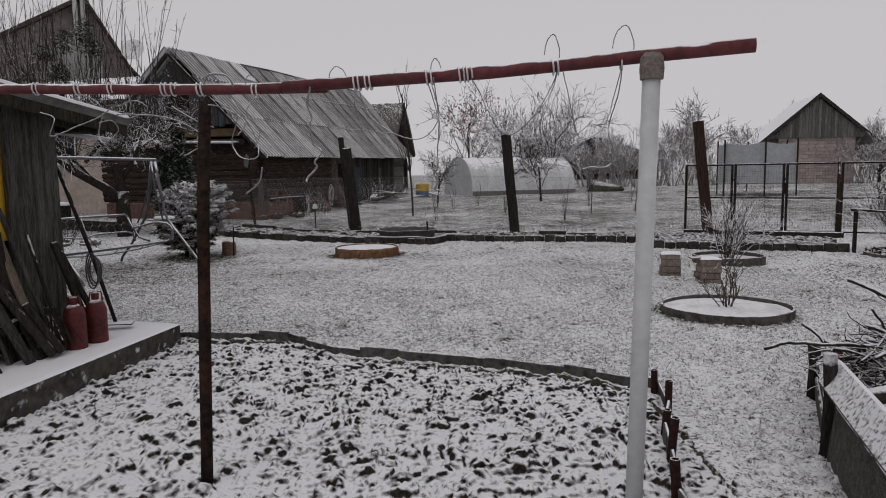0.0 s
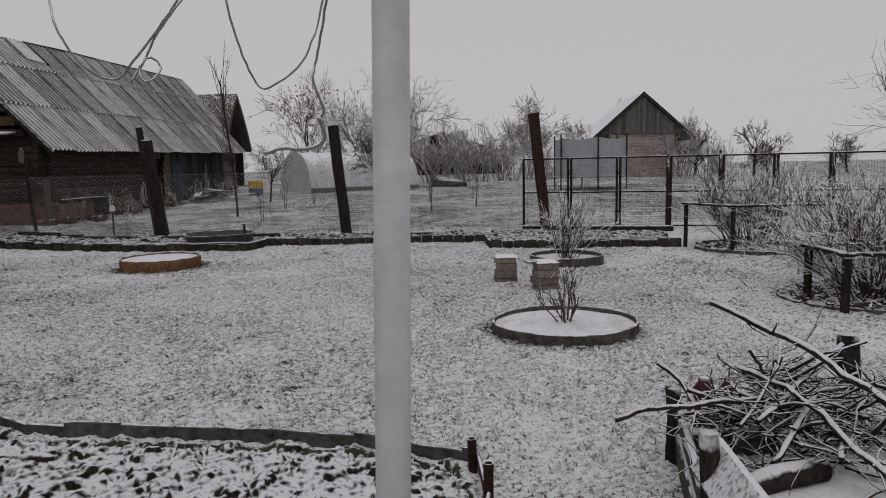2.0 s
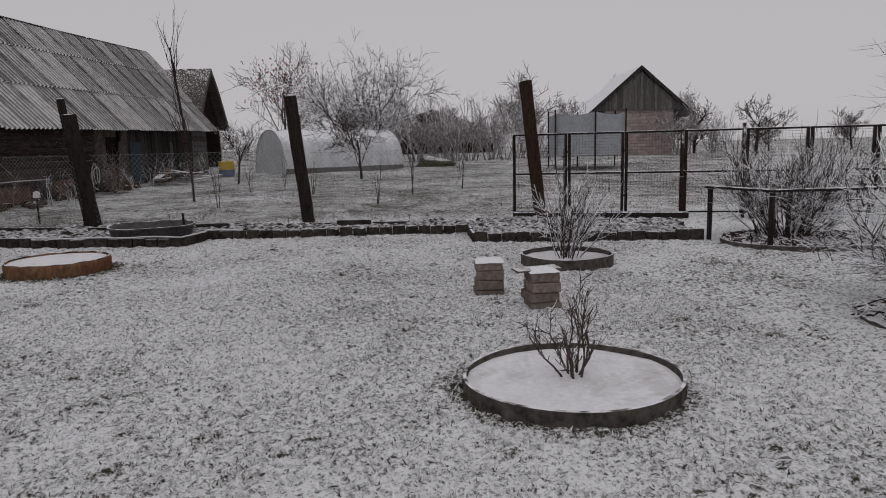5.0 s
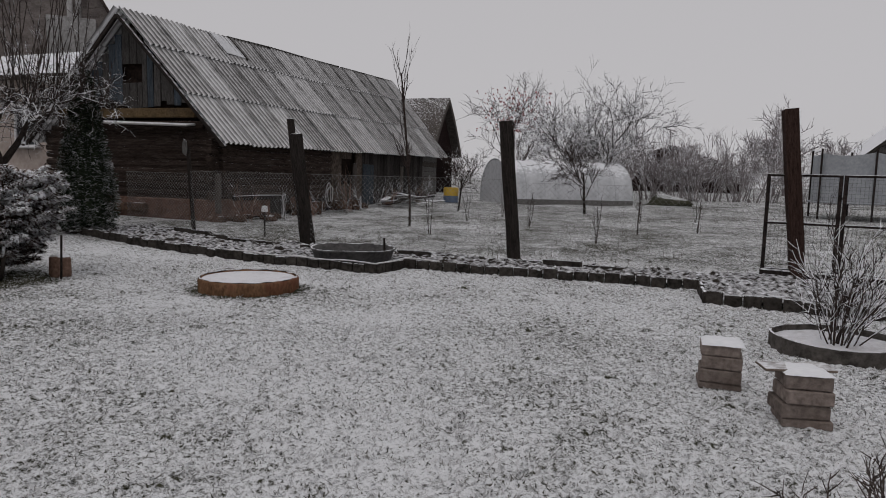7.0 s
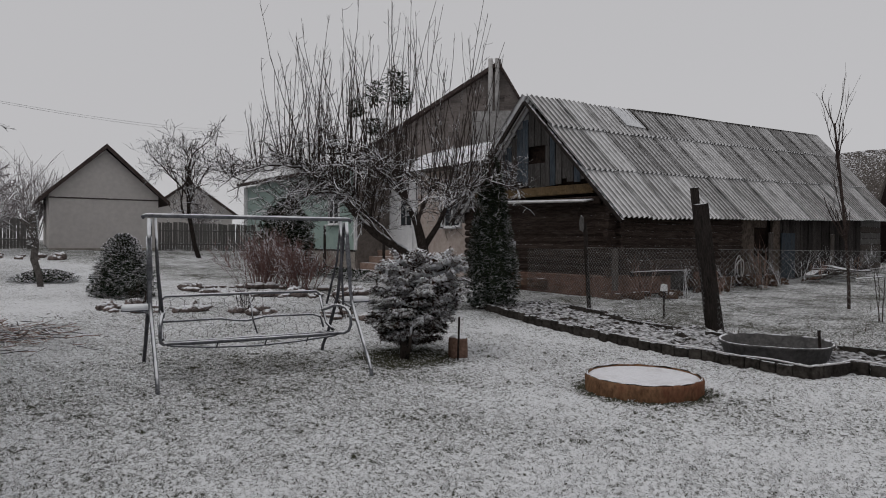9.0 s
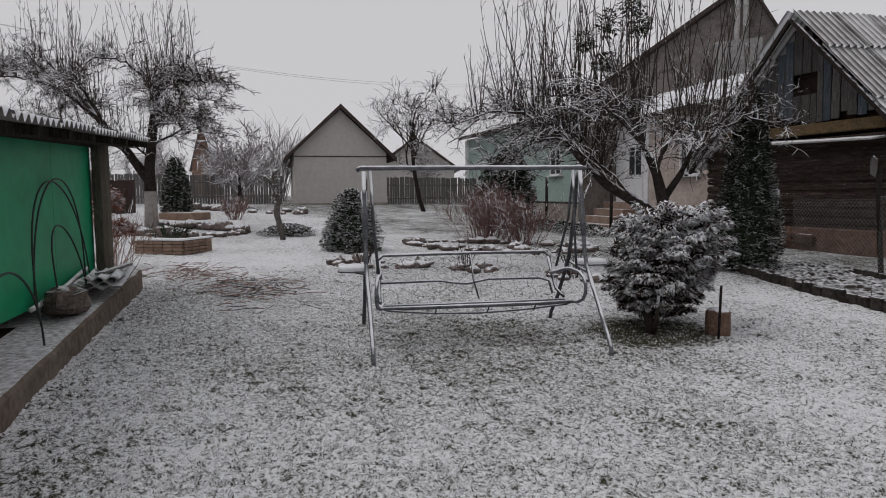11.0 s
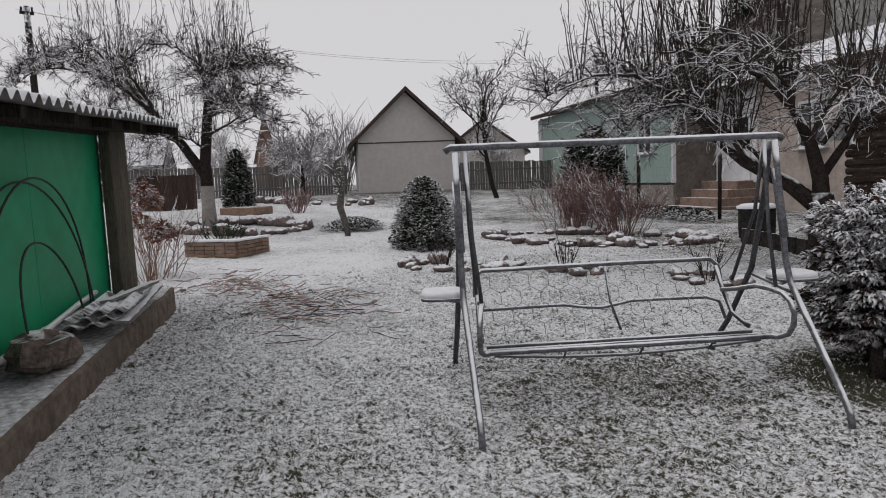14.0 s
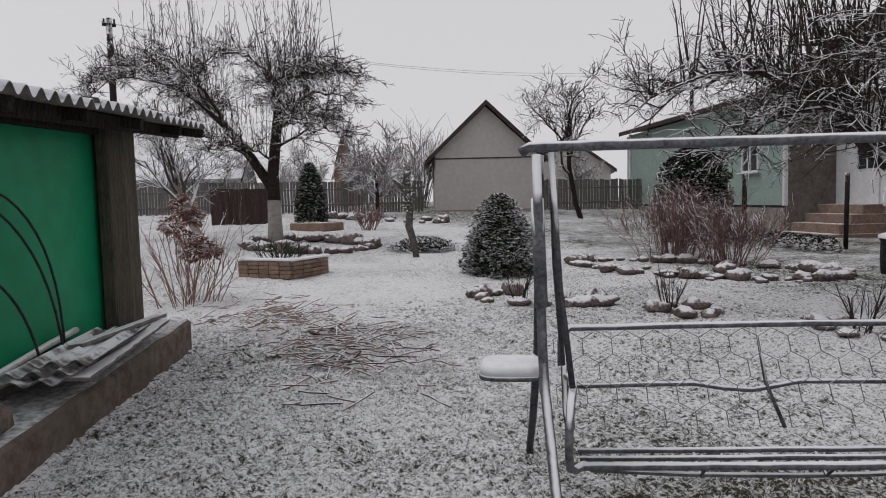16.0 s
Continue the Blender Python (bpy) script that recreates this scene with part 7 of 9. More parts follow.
chain_link((-7.3, 19.6), (-5.45, 19.0), 0, 1.3, label="sagging chain-link fence before the barn", r=0.0021)
chain_link((-5.4, 18.95), (-2.45, 17.6), 0, 1.35, label="chain-link fence from stake to leaning post", r=0.0021)
chain_link((-2.2, 17.5), (1.6, 16.7), 0, 1.35, cell=0.10, r=0.0018, label="faint chain-link fence between the leaning posts")
chain_link((1.9, 16.7), (5.75, 16.05), 0, 1.3, cell=0.10, r=0.0018, label="faint chain-link fence towards the gates")


def make_gates():
    a, b = Vector((5.82, 16.05, 0.0)), Vector((8.7, 14.62, 0.0))
    u = (b - a).normalized()
    rz = heading(u.x, u.y)
    w = (b - a).length / 3
    first = None
    M_MESH = M_WIRE_DARK
    for i in range(9):
        p = a + u * (w * (i + 0.5))
        at = pose(p.x, p.y, 0.10, 0, 0, rz + (0 if i else 2))
        if first is None:
            gate = thing("mesh_panel", "dark steel frame panel with wire mesh", "fence panel", at, group="mesh fence panels")
            h, hw = 1.56, w / 2 - 0.035
            part("stile", Geo().box((0.055, 0.045, h), pose(-hw, 0, h / 2), 0.006), M_GATE, gate)
            part("stile", Geo().box((0.055, 0.045, h), pose(hw, 0, h / 2), 0.006), M_GATE, gate)
            for z in (0.03, 0.78, h - 0.02):
                part("rail", Geo().box((2 * hw, 0.036, 0.04), pose(0, 0, z), 0.006), M_GATE, gate)
            g = Geo()
            k = 0.055
            for j in range(int(2 * hw / k)):
                x = -hw + k * (j + 0.5)
                g.tube([(x, 0, 0.03), (x, 0, h)], 0.0018, 3, False)
            for j in range(int(h / k)):
                z = 0.03 + k * (j + 0.5)
                g.tube([(-hw, 0.002, z), (hw, 0.002, z)], 0.0018, 3, False)
            part("wire_mesh", g, M_MESH, gate)
            for z in (0.35, 1.2):
                part("hinge", Geo().box((0.09, 0.03, 0.05), pose(hw + 0.03, 0, z), 0.006), M_GATE, gate)
            first = gate
        else:
            copy_thing(first, at)
        if i == 0:
            mid = (a + b) / 2
            solid("gate_sill", Geo().box((3 * w + 0.1, 0.14, 0.12), pose(mid.x + 0.03, mid.y - 0.07, 0.07, 0, 0, rz), 0.015), M_POST, "dark snow-edged timber sill under the mesh panels", "sill")
        if i in (2, 3, 6):
            q = a + u * (w * (i + 1))
            solid("fence_post", Geo().tube([(q.x, q.y, -0.1), (q.x - 0.03, q.y + 0.02, 1.75)], 0.032, 8), M_POST_RED, "reddish steel post between mesh panels", "post", group="posts of the mesh fence", smooth=True)


make_gates()


def rail_frame(label, pts, h, w=0.09, tops=True):
    fr = thing("rail_frame", label, "rail", group="bush rails")
    for x, y in pts:
        part("post", Geo().box((w, w, h + 0.1), pose(x, y, h / 2 - 0.05, 0, 0, 20), 0.012), M_POST, fr)
    ring = list(zip(pts, pts[1:] + pts[:1]))
    for a, b in ring:
        g = Geo()
        dx, dy = b[0] - a[0], b[1] - a[1]
        l = math.hypot(dx, dy)
        ex, ey = dx / l * 0.08, dy / l * 0.08
        strip(g, (a[0] - ex, a[1] - ey), (b[0] + ex, b[1] + ey), h - 0.005, h + 0.035, 0.08, 0.008)
        part("rail", g, M_POST, fr)


rail_frame("low wooden rail round the big bush, snow on top", [(7.45, 12.0), (7.6, 10.9), (9.6, 10.5), (9.5, 11.9)], 0.76, 0.06)
rail_frame("low wooden rail frame round a snowy bush", [(6.03, 7.48), (5.82, 6.75), (7.5, 6.3), (7.8, 7.2)], 0.56, 0.07)


# ---- raised plank bed with the heap of prunings ----
def make_plank_bed():
    bed = thing("plank_bed", "raised bed of grey planks and round posts under snow", "garden bed", kind="structure")
    a, b, c, d = (2.05, 3.45), (0.98, 0.2), (3.3, -0.5), (3.7, 4.2)
    corner = (2.45, 4.25)
    for lo, hi, lean in ((0.0, 0.3, -6), (0.35, 0.51, -34)):
        g = Geo()
        strip(g, a, b, lo, hi, 0.04, 0.008, lean)
        part("plank", g, M_BED_TOP if lean < -20 else M_BED_PLANK, bed)
        g = Geo()
        strip(g, corner, d, lo * 0.5, hi * 0.47, 0.04, 0.008, -4)
        part("plank", g, M_BED_PLANK, bed)
        g = Geo()
        strip(g, a, corner, lo * 0.6, hi * 0.55, 0.04, 0.008, -3)
        part("plank", g, M_BED_PLANK, bed)
        g = Geo()
        strip(g, d, c, lo, hi * 0.85, 0.04, 0.008, 4)
        part("plank", g, M_BED_PLANK, bed)
    for x, y, h, r in ((1.98, 3.33, 0.56, 0.036), (2.41, 4.24, 0.38, 0.04), (3.5, 4.32, 0.55, 0.058), (1.4, 1.7, 0.56, 0.045)):
        part("post", Geo().tube([(x, y, -0.1), (x + 0.01, y, h * 0.6), (x, y + 0.01, h)], [r, r * 0.97, r * 0.94], 12), M_POST, bed, "round post with a snowy top", smooth=True)
    g = Geo()
    n = 26
    for j in range(n + 1):
        for i in range(n + 1):
            s, t = i / n, j / n
            x = (b[0] + (a[0] - b[0]) * t) * (1 - s) + (c[0] + (d[0] - c[0]) * t) * s
            y = (b[1] + (a[1] - b[1]) * t) * (1 - s) + (c[1] + (d[1] - c[1]) * t) * s
            g.v.append((x + 0.03, y, 0.27 + 0.04 * noise.noise((x * 2.2, y * 2.2, 0)) + 0.012 * noise.noise((x * 9, y * 9, 3))))
    for j in range(n):
        for i in range(n):
            k = j * (n + 1) + i
            g.f.append((k, k + 1, k + n + 2, k + n + 1))
    part("snow_fill", g, M_BED_SNOW, bed, "snow over the bed's soil", smooth=True)
    # the heap of prunings
    heap = thing("branch_heap", "heap of pruned bare branches covered in snow", "branches")
    rng = random.Random(94)

    def knobbly(pts, r, tip=0.5):
        n = len(pts) - 1
        return [r * (1 - (1 - tip) * k / n) * rng.uniform(0.8, 1.22) for k in range(n + 1)]

    def side_twigs(branch, pts, r, count, reach):
        for _k in range(count):
            i = rng.randint(1, len(pts) - 2)
            along = (pts[i + 1] - pts[i]).normalized()
            way = along * rng.uniform(0.3, 0.9) + Vector((rng.uniform(-1, 1), rng.uniform(-1, 1), rng.uniform(-0.35, 0.6)))
            tw, _d = wander(rng, pts[i], way, rng.uniform(0.25, 1.0) * reach, 4, 0.32, 0)
            rr = max(0.0022, min(r * 0.5, 0.005))
            part("twig", Geo().tube(tw, [rr, rr * 0.95, rr * 0.8, rr * 0.7, rr * 0.45], 5), M_PRUNED, branch, smooth=True)

    for i in range(190):
        ang = rng.choice((rng.gauss(-0.75, 0.5), rng.gauss(2.5, 0.6), rng.uniform(0, 6.28)))
        off = abs(rng.gauss(0, 0.2))
        if i % 3 == 0:
            c = Vector((rng.gauss(3.05, 0.22), rng.gauss(3.8, 0.2), rng.uniform(0.28, 0.44)))
        else:
            c = Vector((rng.gauss(2.68, 0.16), rng.gauss(3.76, 0.15), 0.0))
            c.z = 0.29 + rng.random() * 0.3 * math.exp(-((c.x - 2.7) ** 2 + (c.y - 3.8) ** 2) / 0.09)
        l = rng.uniform(0.18, 0.5)
        way = Vector((math.cos(ang), math.sin(ang), rng.uniform(-0.35, 0.18)))
        pts, _d = wander(rng, c - way * (l * 0.4), way, l, 7, 0.34, -0.03)
        pts = [Vector((q.x, q.y, max(q.z, 0.25))) for q in pts]
        r = rng.choice((0.0035, 0.0045, 0.0055, 0.007, 0.0085, 0.011, 0.013))
        g = Geo().tube(pts, knobbly(pts, r), 6)
        branch = part("branch", g, M_PRUNED, heap, smooth=True)
        side_twigs(branch, pts, r, rng.randint(3, 6), 0.2)
    # the thick long ones
    for ends, r, count, label in ((((2.67, 4.34, 0.77), (2.70, 4.05, 0.735), (2.73, 3.76, 0.69), (2.80, 3.50, 0.58), (2.88, 3.25, 0.46), (2.95, 3.0, 0.36)), 0.0155, 7, "long thick snowy branch"),
                                  (((2.55, 3.95, 0.56), (2.60, 3.72, 0.54), (2.62, 3.45, 0.45), (2.62, 3.2, 0.36), (2.6, 2.95, 0.31)), 0.014, 7, ""),
                                  (((3.15, 4.0, 0.6), (2.85, 3.85, 0.56), (2.62, 3.72, 0.5), (2.4, 3.62, 0.45)), 0.013, 6, ""),
                                  (((3.4, 3.7, 0.42), (3.05, 3.72, 0.5), (2.75, 3.7, 0.52), (2.5, 3.55, 0.42), (2.36, 3.48, 0.34)), 0.012, 6, ""),
                                  (((1.80, 3.66, 0.50), (1.92, 3.64, 0.55), (2.05, 3.66, 0.53), (2.3, 3.73, 0.51), (2.6, 3.8, 0.46)), 0.011, 3, "snowy branch reaching over the lawn"),
                                  (((2.46, 3.76, 0.70), (2.54, 3.81, 0.62), (2.66, 3.89, 0.51)), 0.007, 1, ""),
                                  (((2.9, 3.62, 0.74), (2.78, 3.74, 0.66), (2.7, 3.84, 0.55)), 0.007, 2, ""),
                                  (((2.9, 4.44, 0.88), (2.93, 4.4, 0.83), (2.9, 4.3, 0.76), (2.8, 4.2, 0.72), (2.70, 4.1, 0.735)), 0.0035, 0, "thin curling twig")):
        pts = []
        ends = [Vector(q) for q in ends]
        for q0, q1 in zip(ends, ends[1:]):
            for k in range(3):
                pts.append(q0.lerp(q1, k / 3) + Vector((rng.uniform(-1, 1), rng.uniform(-1, 1), rng.uniform(-1, 1))) * min(0.011, r * 0.8))
        pts.append(ends[-1])
        g = Geo().tube(pts, [r * rng.uniform(0.85, 1.15) for _q in pts], 7)
        branch = part("branch", g, M_PRUNED, heap, label, smooth=True)
        side_twigs(branch, pts, r, count, 0.16)
    for x, y, rz in ((2.84, 4.63, 0), (2.97, 4.58, 30)):
        jug = thing("red_jug", "dark red plastic jug capped with snow, half hidden by branches", "jug", pose(x, y, 0.0, 0, 0, rz), group="red jugs")
        part("body", Geo().lathe([(0, 0), (0.075, 0), (0.085, 0.02), (0.085, 0.15), (0.06, 0.21), (0.03, 0.25), (0.03, 0.28), (0, 0.28)], 14), M_JUG, jug, smooth=True)
    for x, y, z, r in ((2.36, 3.45, 0.29, 0.05),):
        solid("timber_log", Geo().tube([(x - 0.22, y - 0.05, z), (x, y, z + 0.01), (x + 0.22, y + 0.03, z)], [r * 0.9, r, r * 0.95], 10), M_JUNK, "short dark log under the prunings", "log", group="logs under the heap", smooth=True)


M_JUNK = material("dark_snowy_wood", (0.014, 0.012, 0.011), (0.06, 0.05, 0.045), 6, 0.9, 0.6, stretch=(6, 6, 0.8), snow=0.42)
M_JUG = material("dark_red_plastic", (0.035, 0.007, 0.009), (0.085, 0.015, 0.018), 6, 0.5, 0.2, snow=0.4)
M_BED_TOP = material("snow_dusted_plank", (0.07, 0.066, 0.06), (0.17, 0.162, 0.15), 4, 0.9, 0.6, stretch=(0.8, 6, 6), snow=0.62, snow_scale=45.0, snow_gain=0.9)
M_BED_PLANK = material("grey_bed_plank", (0.045, 0.044, 0.038), (0.13, 0.125, 0.112), 4, 0.9, 0.6, stretch=(0.8, 6, 6), snow=0.34, snow_scale=9.0, stain=0.6)
M_PRUNED = material("snowy_prunings", (0.018, 0.014, 0.012), (0.07, 0.055, 0.046), 22, 0.9, 0.7, snow=0.64, snow_scale=16.0)
make_plank_bed()


# ---- the garden swing ----
def pillow(a, b, h, edge, m):
    """A slab with rounded corners and a softened upper edge, on z = 0."""
    rings = [(1.0, 0.0), (1.0, h - edge), (0.97, h - edge * 0.35), (0.88, h), (0.4, h + edge * 0.2), (0.0, h + edge * 0.25)]
    v, f, n = [], [], 28
    for r, z in rings:
        for k in range(n):
            t = 2 * math.pi * k / n
            c, q = math.cos(t), math.sin(t)
            v.append((a * r * math.copysign(abs(c) ** 0.5, c), b * r * math.copysign(abs(q) ** 0.5, q), z))
    for i in range(len(rings) - 1):
        for k in range(n):
            f.append((i * n + k, i * n + (k + 1) % n, (i + 1) * n + (k + 1) % n, (i + 1) * n + k))
    f.append(tuple(range(n))[::-1])
    return Geo().add(v, f, m)


def make_swing():
    h = math.degrees(1.184)
    sw = thing("garden_swing", "old tubular garden swing frame with wire-mesh back, snowy", "swing", pose(-5.398, 10.541, 0.0, 0, 0, h))
    # local: x along the bench, -y towards its front
    F = lambda b: -b
    part("top_bar", Geo().tube([(-1.22, 0, 1.81), (-1.18, 0, 1.837), (1.18, 0, 1.837), (1.22, 0, 1.81)], 0.025, 10), M_SWING, sw, smooth=True)
    for s in (-1, 1):
        x = s * 1.15
        front = [(x, F(0.02), 1.80), (x, F(0.08), 1.45), (x * 1.0, F(0.17), 0.95), (x * 1.0, F(0.23), 0.80), (x * 0.995, F(0.52), 0.49), (x * 0.99, F(0.80), 0.19), (x * 0.99, F(0.88), 0.09), (x * 0.99, F(0.905), 0.0)]
        back = [(x * 0.985, F(-0.02), 1.80), (x * 0.985, F(-0.07), 1.45), (x * 0.985, F(-0.25), 0.85), (x * 0.985, F(-0.62), 0.36), (x * 0.985, F(-0.86), 0.12), (x * 0.985, F(-0.91), 0.0)]
        part("front_leg", Geo().tube(front, 0.0215, 9), M_SWING, sw, smooth=True)
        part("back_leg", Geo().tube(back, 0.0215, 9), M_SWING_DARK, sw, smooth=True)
        part("side_brace", Geo().tube([(x, F(0.24), 0.74), (x, F(-0.28), 0.80)], 0.016, 7), M_SWING, sw, smooth=True)
        part("sleeve", Geo().tube([(x, F(0.03), 1.60), (x, F(0.15), 1.12)], 0.030, 9), M_SWING, sw, smooth=True)
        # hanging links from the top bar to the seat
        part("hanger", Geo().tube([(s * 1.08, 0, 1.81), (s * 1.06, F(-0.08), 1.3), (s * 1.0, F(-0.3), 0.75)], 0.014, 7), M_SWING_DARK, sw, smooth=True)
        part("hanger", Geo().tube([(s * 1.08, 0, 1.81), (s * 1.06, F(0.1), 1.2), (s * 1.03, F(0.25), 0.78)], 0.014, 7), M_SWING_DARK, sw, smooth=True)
        # arm loop at the seat's end
        part("arm_loop", Geo().tube([(s * 0.98, F(0.22), 0.43), (s * 1.03, F(0.29), 0.435), (s * 1.06, F(0.36), 0.47), (s * 1.07, F(0.40), 0.54), (s * 1.07, F(0.405), 0.62), (s * 1.06, F(0.37), 0.70), (s * 1.045, F(0.30), 0.745), (s * 1.02, F(0.18), 0.76), (s * 1.0, F(0.05), 0.76), (s * 0.98, F(-0.2), 0.70), (s * 0.97, F(-0.4), 0.66)], 0.0185, 8), M_SWING, sw, smooth=True)
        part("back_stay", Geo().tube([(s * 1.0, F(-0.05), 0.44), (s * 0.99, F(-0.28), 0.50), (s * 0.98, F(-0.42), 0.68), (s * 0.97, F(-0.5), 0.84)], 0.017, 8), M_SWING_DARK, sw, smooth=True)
        tray_at = pose(s * 1.28, F(0.03), 0.79, 0, 0, s * 4)
        tray = part("tray", pillow(0.15, 0.14, 0.022, 0.004, tray_at), M_SWING, sw, "side tray heaped with snow", smooth=True)
        part("snow_cap", pillow(0.147, 0.137, 0.042, 0.02, tray_at @ pose(0, 0, 0.021)), M_SNOW, tray, smooth=True)
        part("tray_arm", Geo().tube([(s * 1.14, F(0.08), 0.76), (s * 1.28, F(0.03), 0.785)], 0.012, 6), M_SWING, sw)
    # seat and back rails
    part("seat_rail", Geo().tube([(-1.0, F(0.24), 0.43), (0, F(0.24), 0.425), (1.0, F(0.24), 0.43)], 0.019, 8), M_SWING, sw, smooth=True)
    part("seat_rail", Geo().tube([(-0.98, F(0.10), 0.41), (0.98, F(0.10), 0.41)], 0.013, 7), M_SWING, sw, smooth=True)
    part("seat_rail", Geo().tube([(-0.98, F(0.17), 0.405), (0.98, F(0.17), 0.405)], 0.013, 7), M_SWING, sw, smooth=True)
    part("seat_rail", Geo().tube([(-0.98, F(0.03), 0.42), (0.98, F(0.03), 0.42)], 0.014, 7), M_SWING, sw, smooth=True)
    part("sagging_rail", Geo().tube([(-0.95, F(0.2), 0.40), (-0.5, F(0.14), 0.35), (0.0, F(0.1), 0.325), (0.5, F(0.14), 0.35), (0.95, F(0.2), 0.40)], 0.012, 7), M_SWING, sw, smooth=True)
    for x in (-0.45, 0.1, 0.6):
        part("seat_tie", Geo().tube([(x, F(0.23), 0.425), (x, F(0.14), 0.34), (x, F(0.03), 0.415)], 0.008, 6), M_SWING_DARK, sw, smooth=True)
    top = [(-0.99, F(-0.46), 0.70), (-0.985, F(-0.5), 0.84), (-0.93, F(-0.52), 0.895), (0, F(-0.52), 0.90), (0.93, F(-0.52), 0.895), (0.985, F(-0.5), 0.84), (0.99, F(-0.46), 0.70)]
    part("back_rail", Geo().tube(top, 0.019, 8), M_SWING, sw, smooth=True)
    mid = [(-0.98, F(-0.42), 0.60), (-0.3, F(-0.43), 0.605), (-0.15, F(-0.43), 0.58), (0, F(-0.43), 0.565), (0.12, F(-0.43), 0.585), (0.25, F(-0.43), 0.61), (0.85, F(-0.42), 0.605), (0.95, F(-0.4), 0.57), (0.97, F(-0.34), 0.44)]
    part("back_rail", Geo().tube(mid, 0.014, 8), M_SWING, sw, smooth=True)
    part("back_tie", Geo().tube([(0.06, F(-0.52), 0.90), (0.08, F(-0.44), 0.60), (0.1, F(-0.26), 0.42)], 0.010, 7), M_SWING_DARK, sw, smooth=True)
    # big hexagons of wire in the back
    g = Geo()
    W, ZS = 0.155, 0.115

    def spot(u, w):
        t = (0.90 - w) / 0.48
        return (u, F(-0.52 + 0.26 * max(0, t)), w)

    for row in range(4):
        z = 0.86 - row * ZS
        for col in range(13):
            u = -0.95 + col * W + (W / 2 if row % 2 else 0)
            if u + W / 2 > 0.97:
                continue
            c = [(u - W / 2, z - 0.02), (u, z + 0.02), (u + W / 2, z - 0.02)]
            g.tube([spot(*q) for q in c], 0.0026, 4, False)
            g.tube([spot(u - W / 2, z - 0.02), spot(u - W / 2, z - ZS + 0.02)], 0.0026, 4, False)
    part("wire_mesh", g, M_MESH_SNOW, sw, "large hexagonal wire mesh, frosted")


M_MESH_SNOW = material("frosted_wire", (0.10, 0.10, 0.10), (0.2, 0.2, 0.2), 9, 0.8, 0.0, snow=0.35)
make_swing()


# ---- on the slab and by the shed ----
def slab_spot(s, out, z):
    """A place on the ledge: metres along the wall from its near end, and out from it."""
    return WALL_A + WDIR * s + WOUT * out + Vector((0, 0, z))


def rock(name, label, at, size, seed, m, group="", kind="", flat=0.6, soft=True):
    rng = random.Random(seed)
    g = Geo()
    n, k = 10, 7
    for j in range(k + 1):
        for i in range(n):
            a, t = 2 * math.pi * i / n, math.pi * j / k
            d = Vector((math.cos(a) * math.sin(t), math.sin(a) * math.sin(t), math.cos(t)))
            if not soft:
                big = max(abs(d.x), abs(d.y), abs(d.z))
                d = d / big ** 0.6
            r = 1 + 0.42 * noise.noise(d * 1.6 + Vector((seed, 0, 0))) + 0.16 * noise.noise(d * 4 + Vector((0, seed, 0)))
            g.v.append((d.x * r * size[0], d.y * r * size[1], d.z * r * size[2] * (1 if d.z > 0 else flat)))
    for j in range(k):
        for i in range(n):
            a, b = j * n + i, j * n + (i + 1) % n
            g.f.append((a + n, b + n, b, a))
    return solid(name, g, m, label, "rock", at, group, kind, smooth=soft)


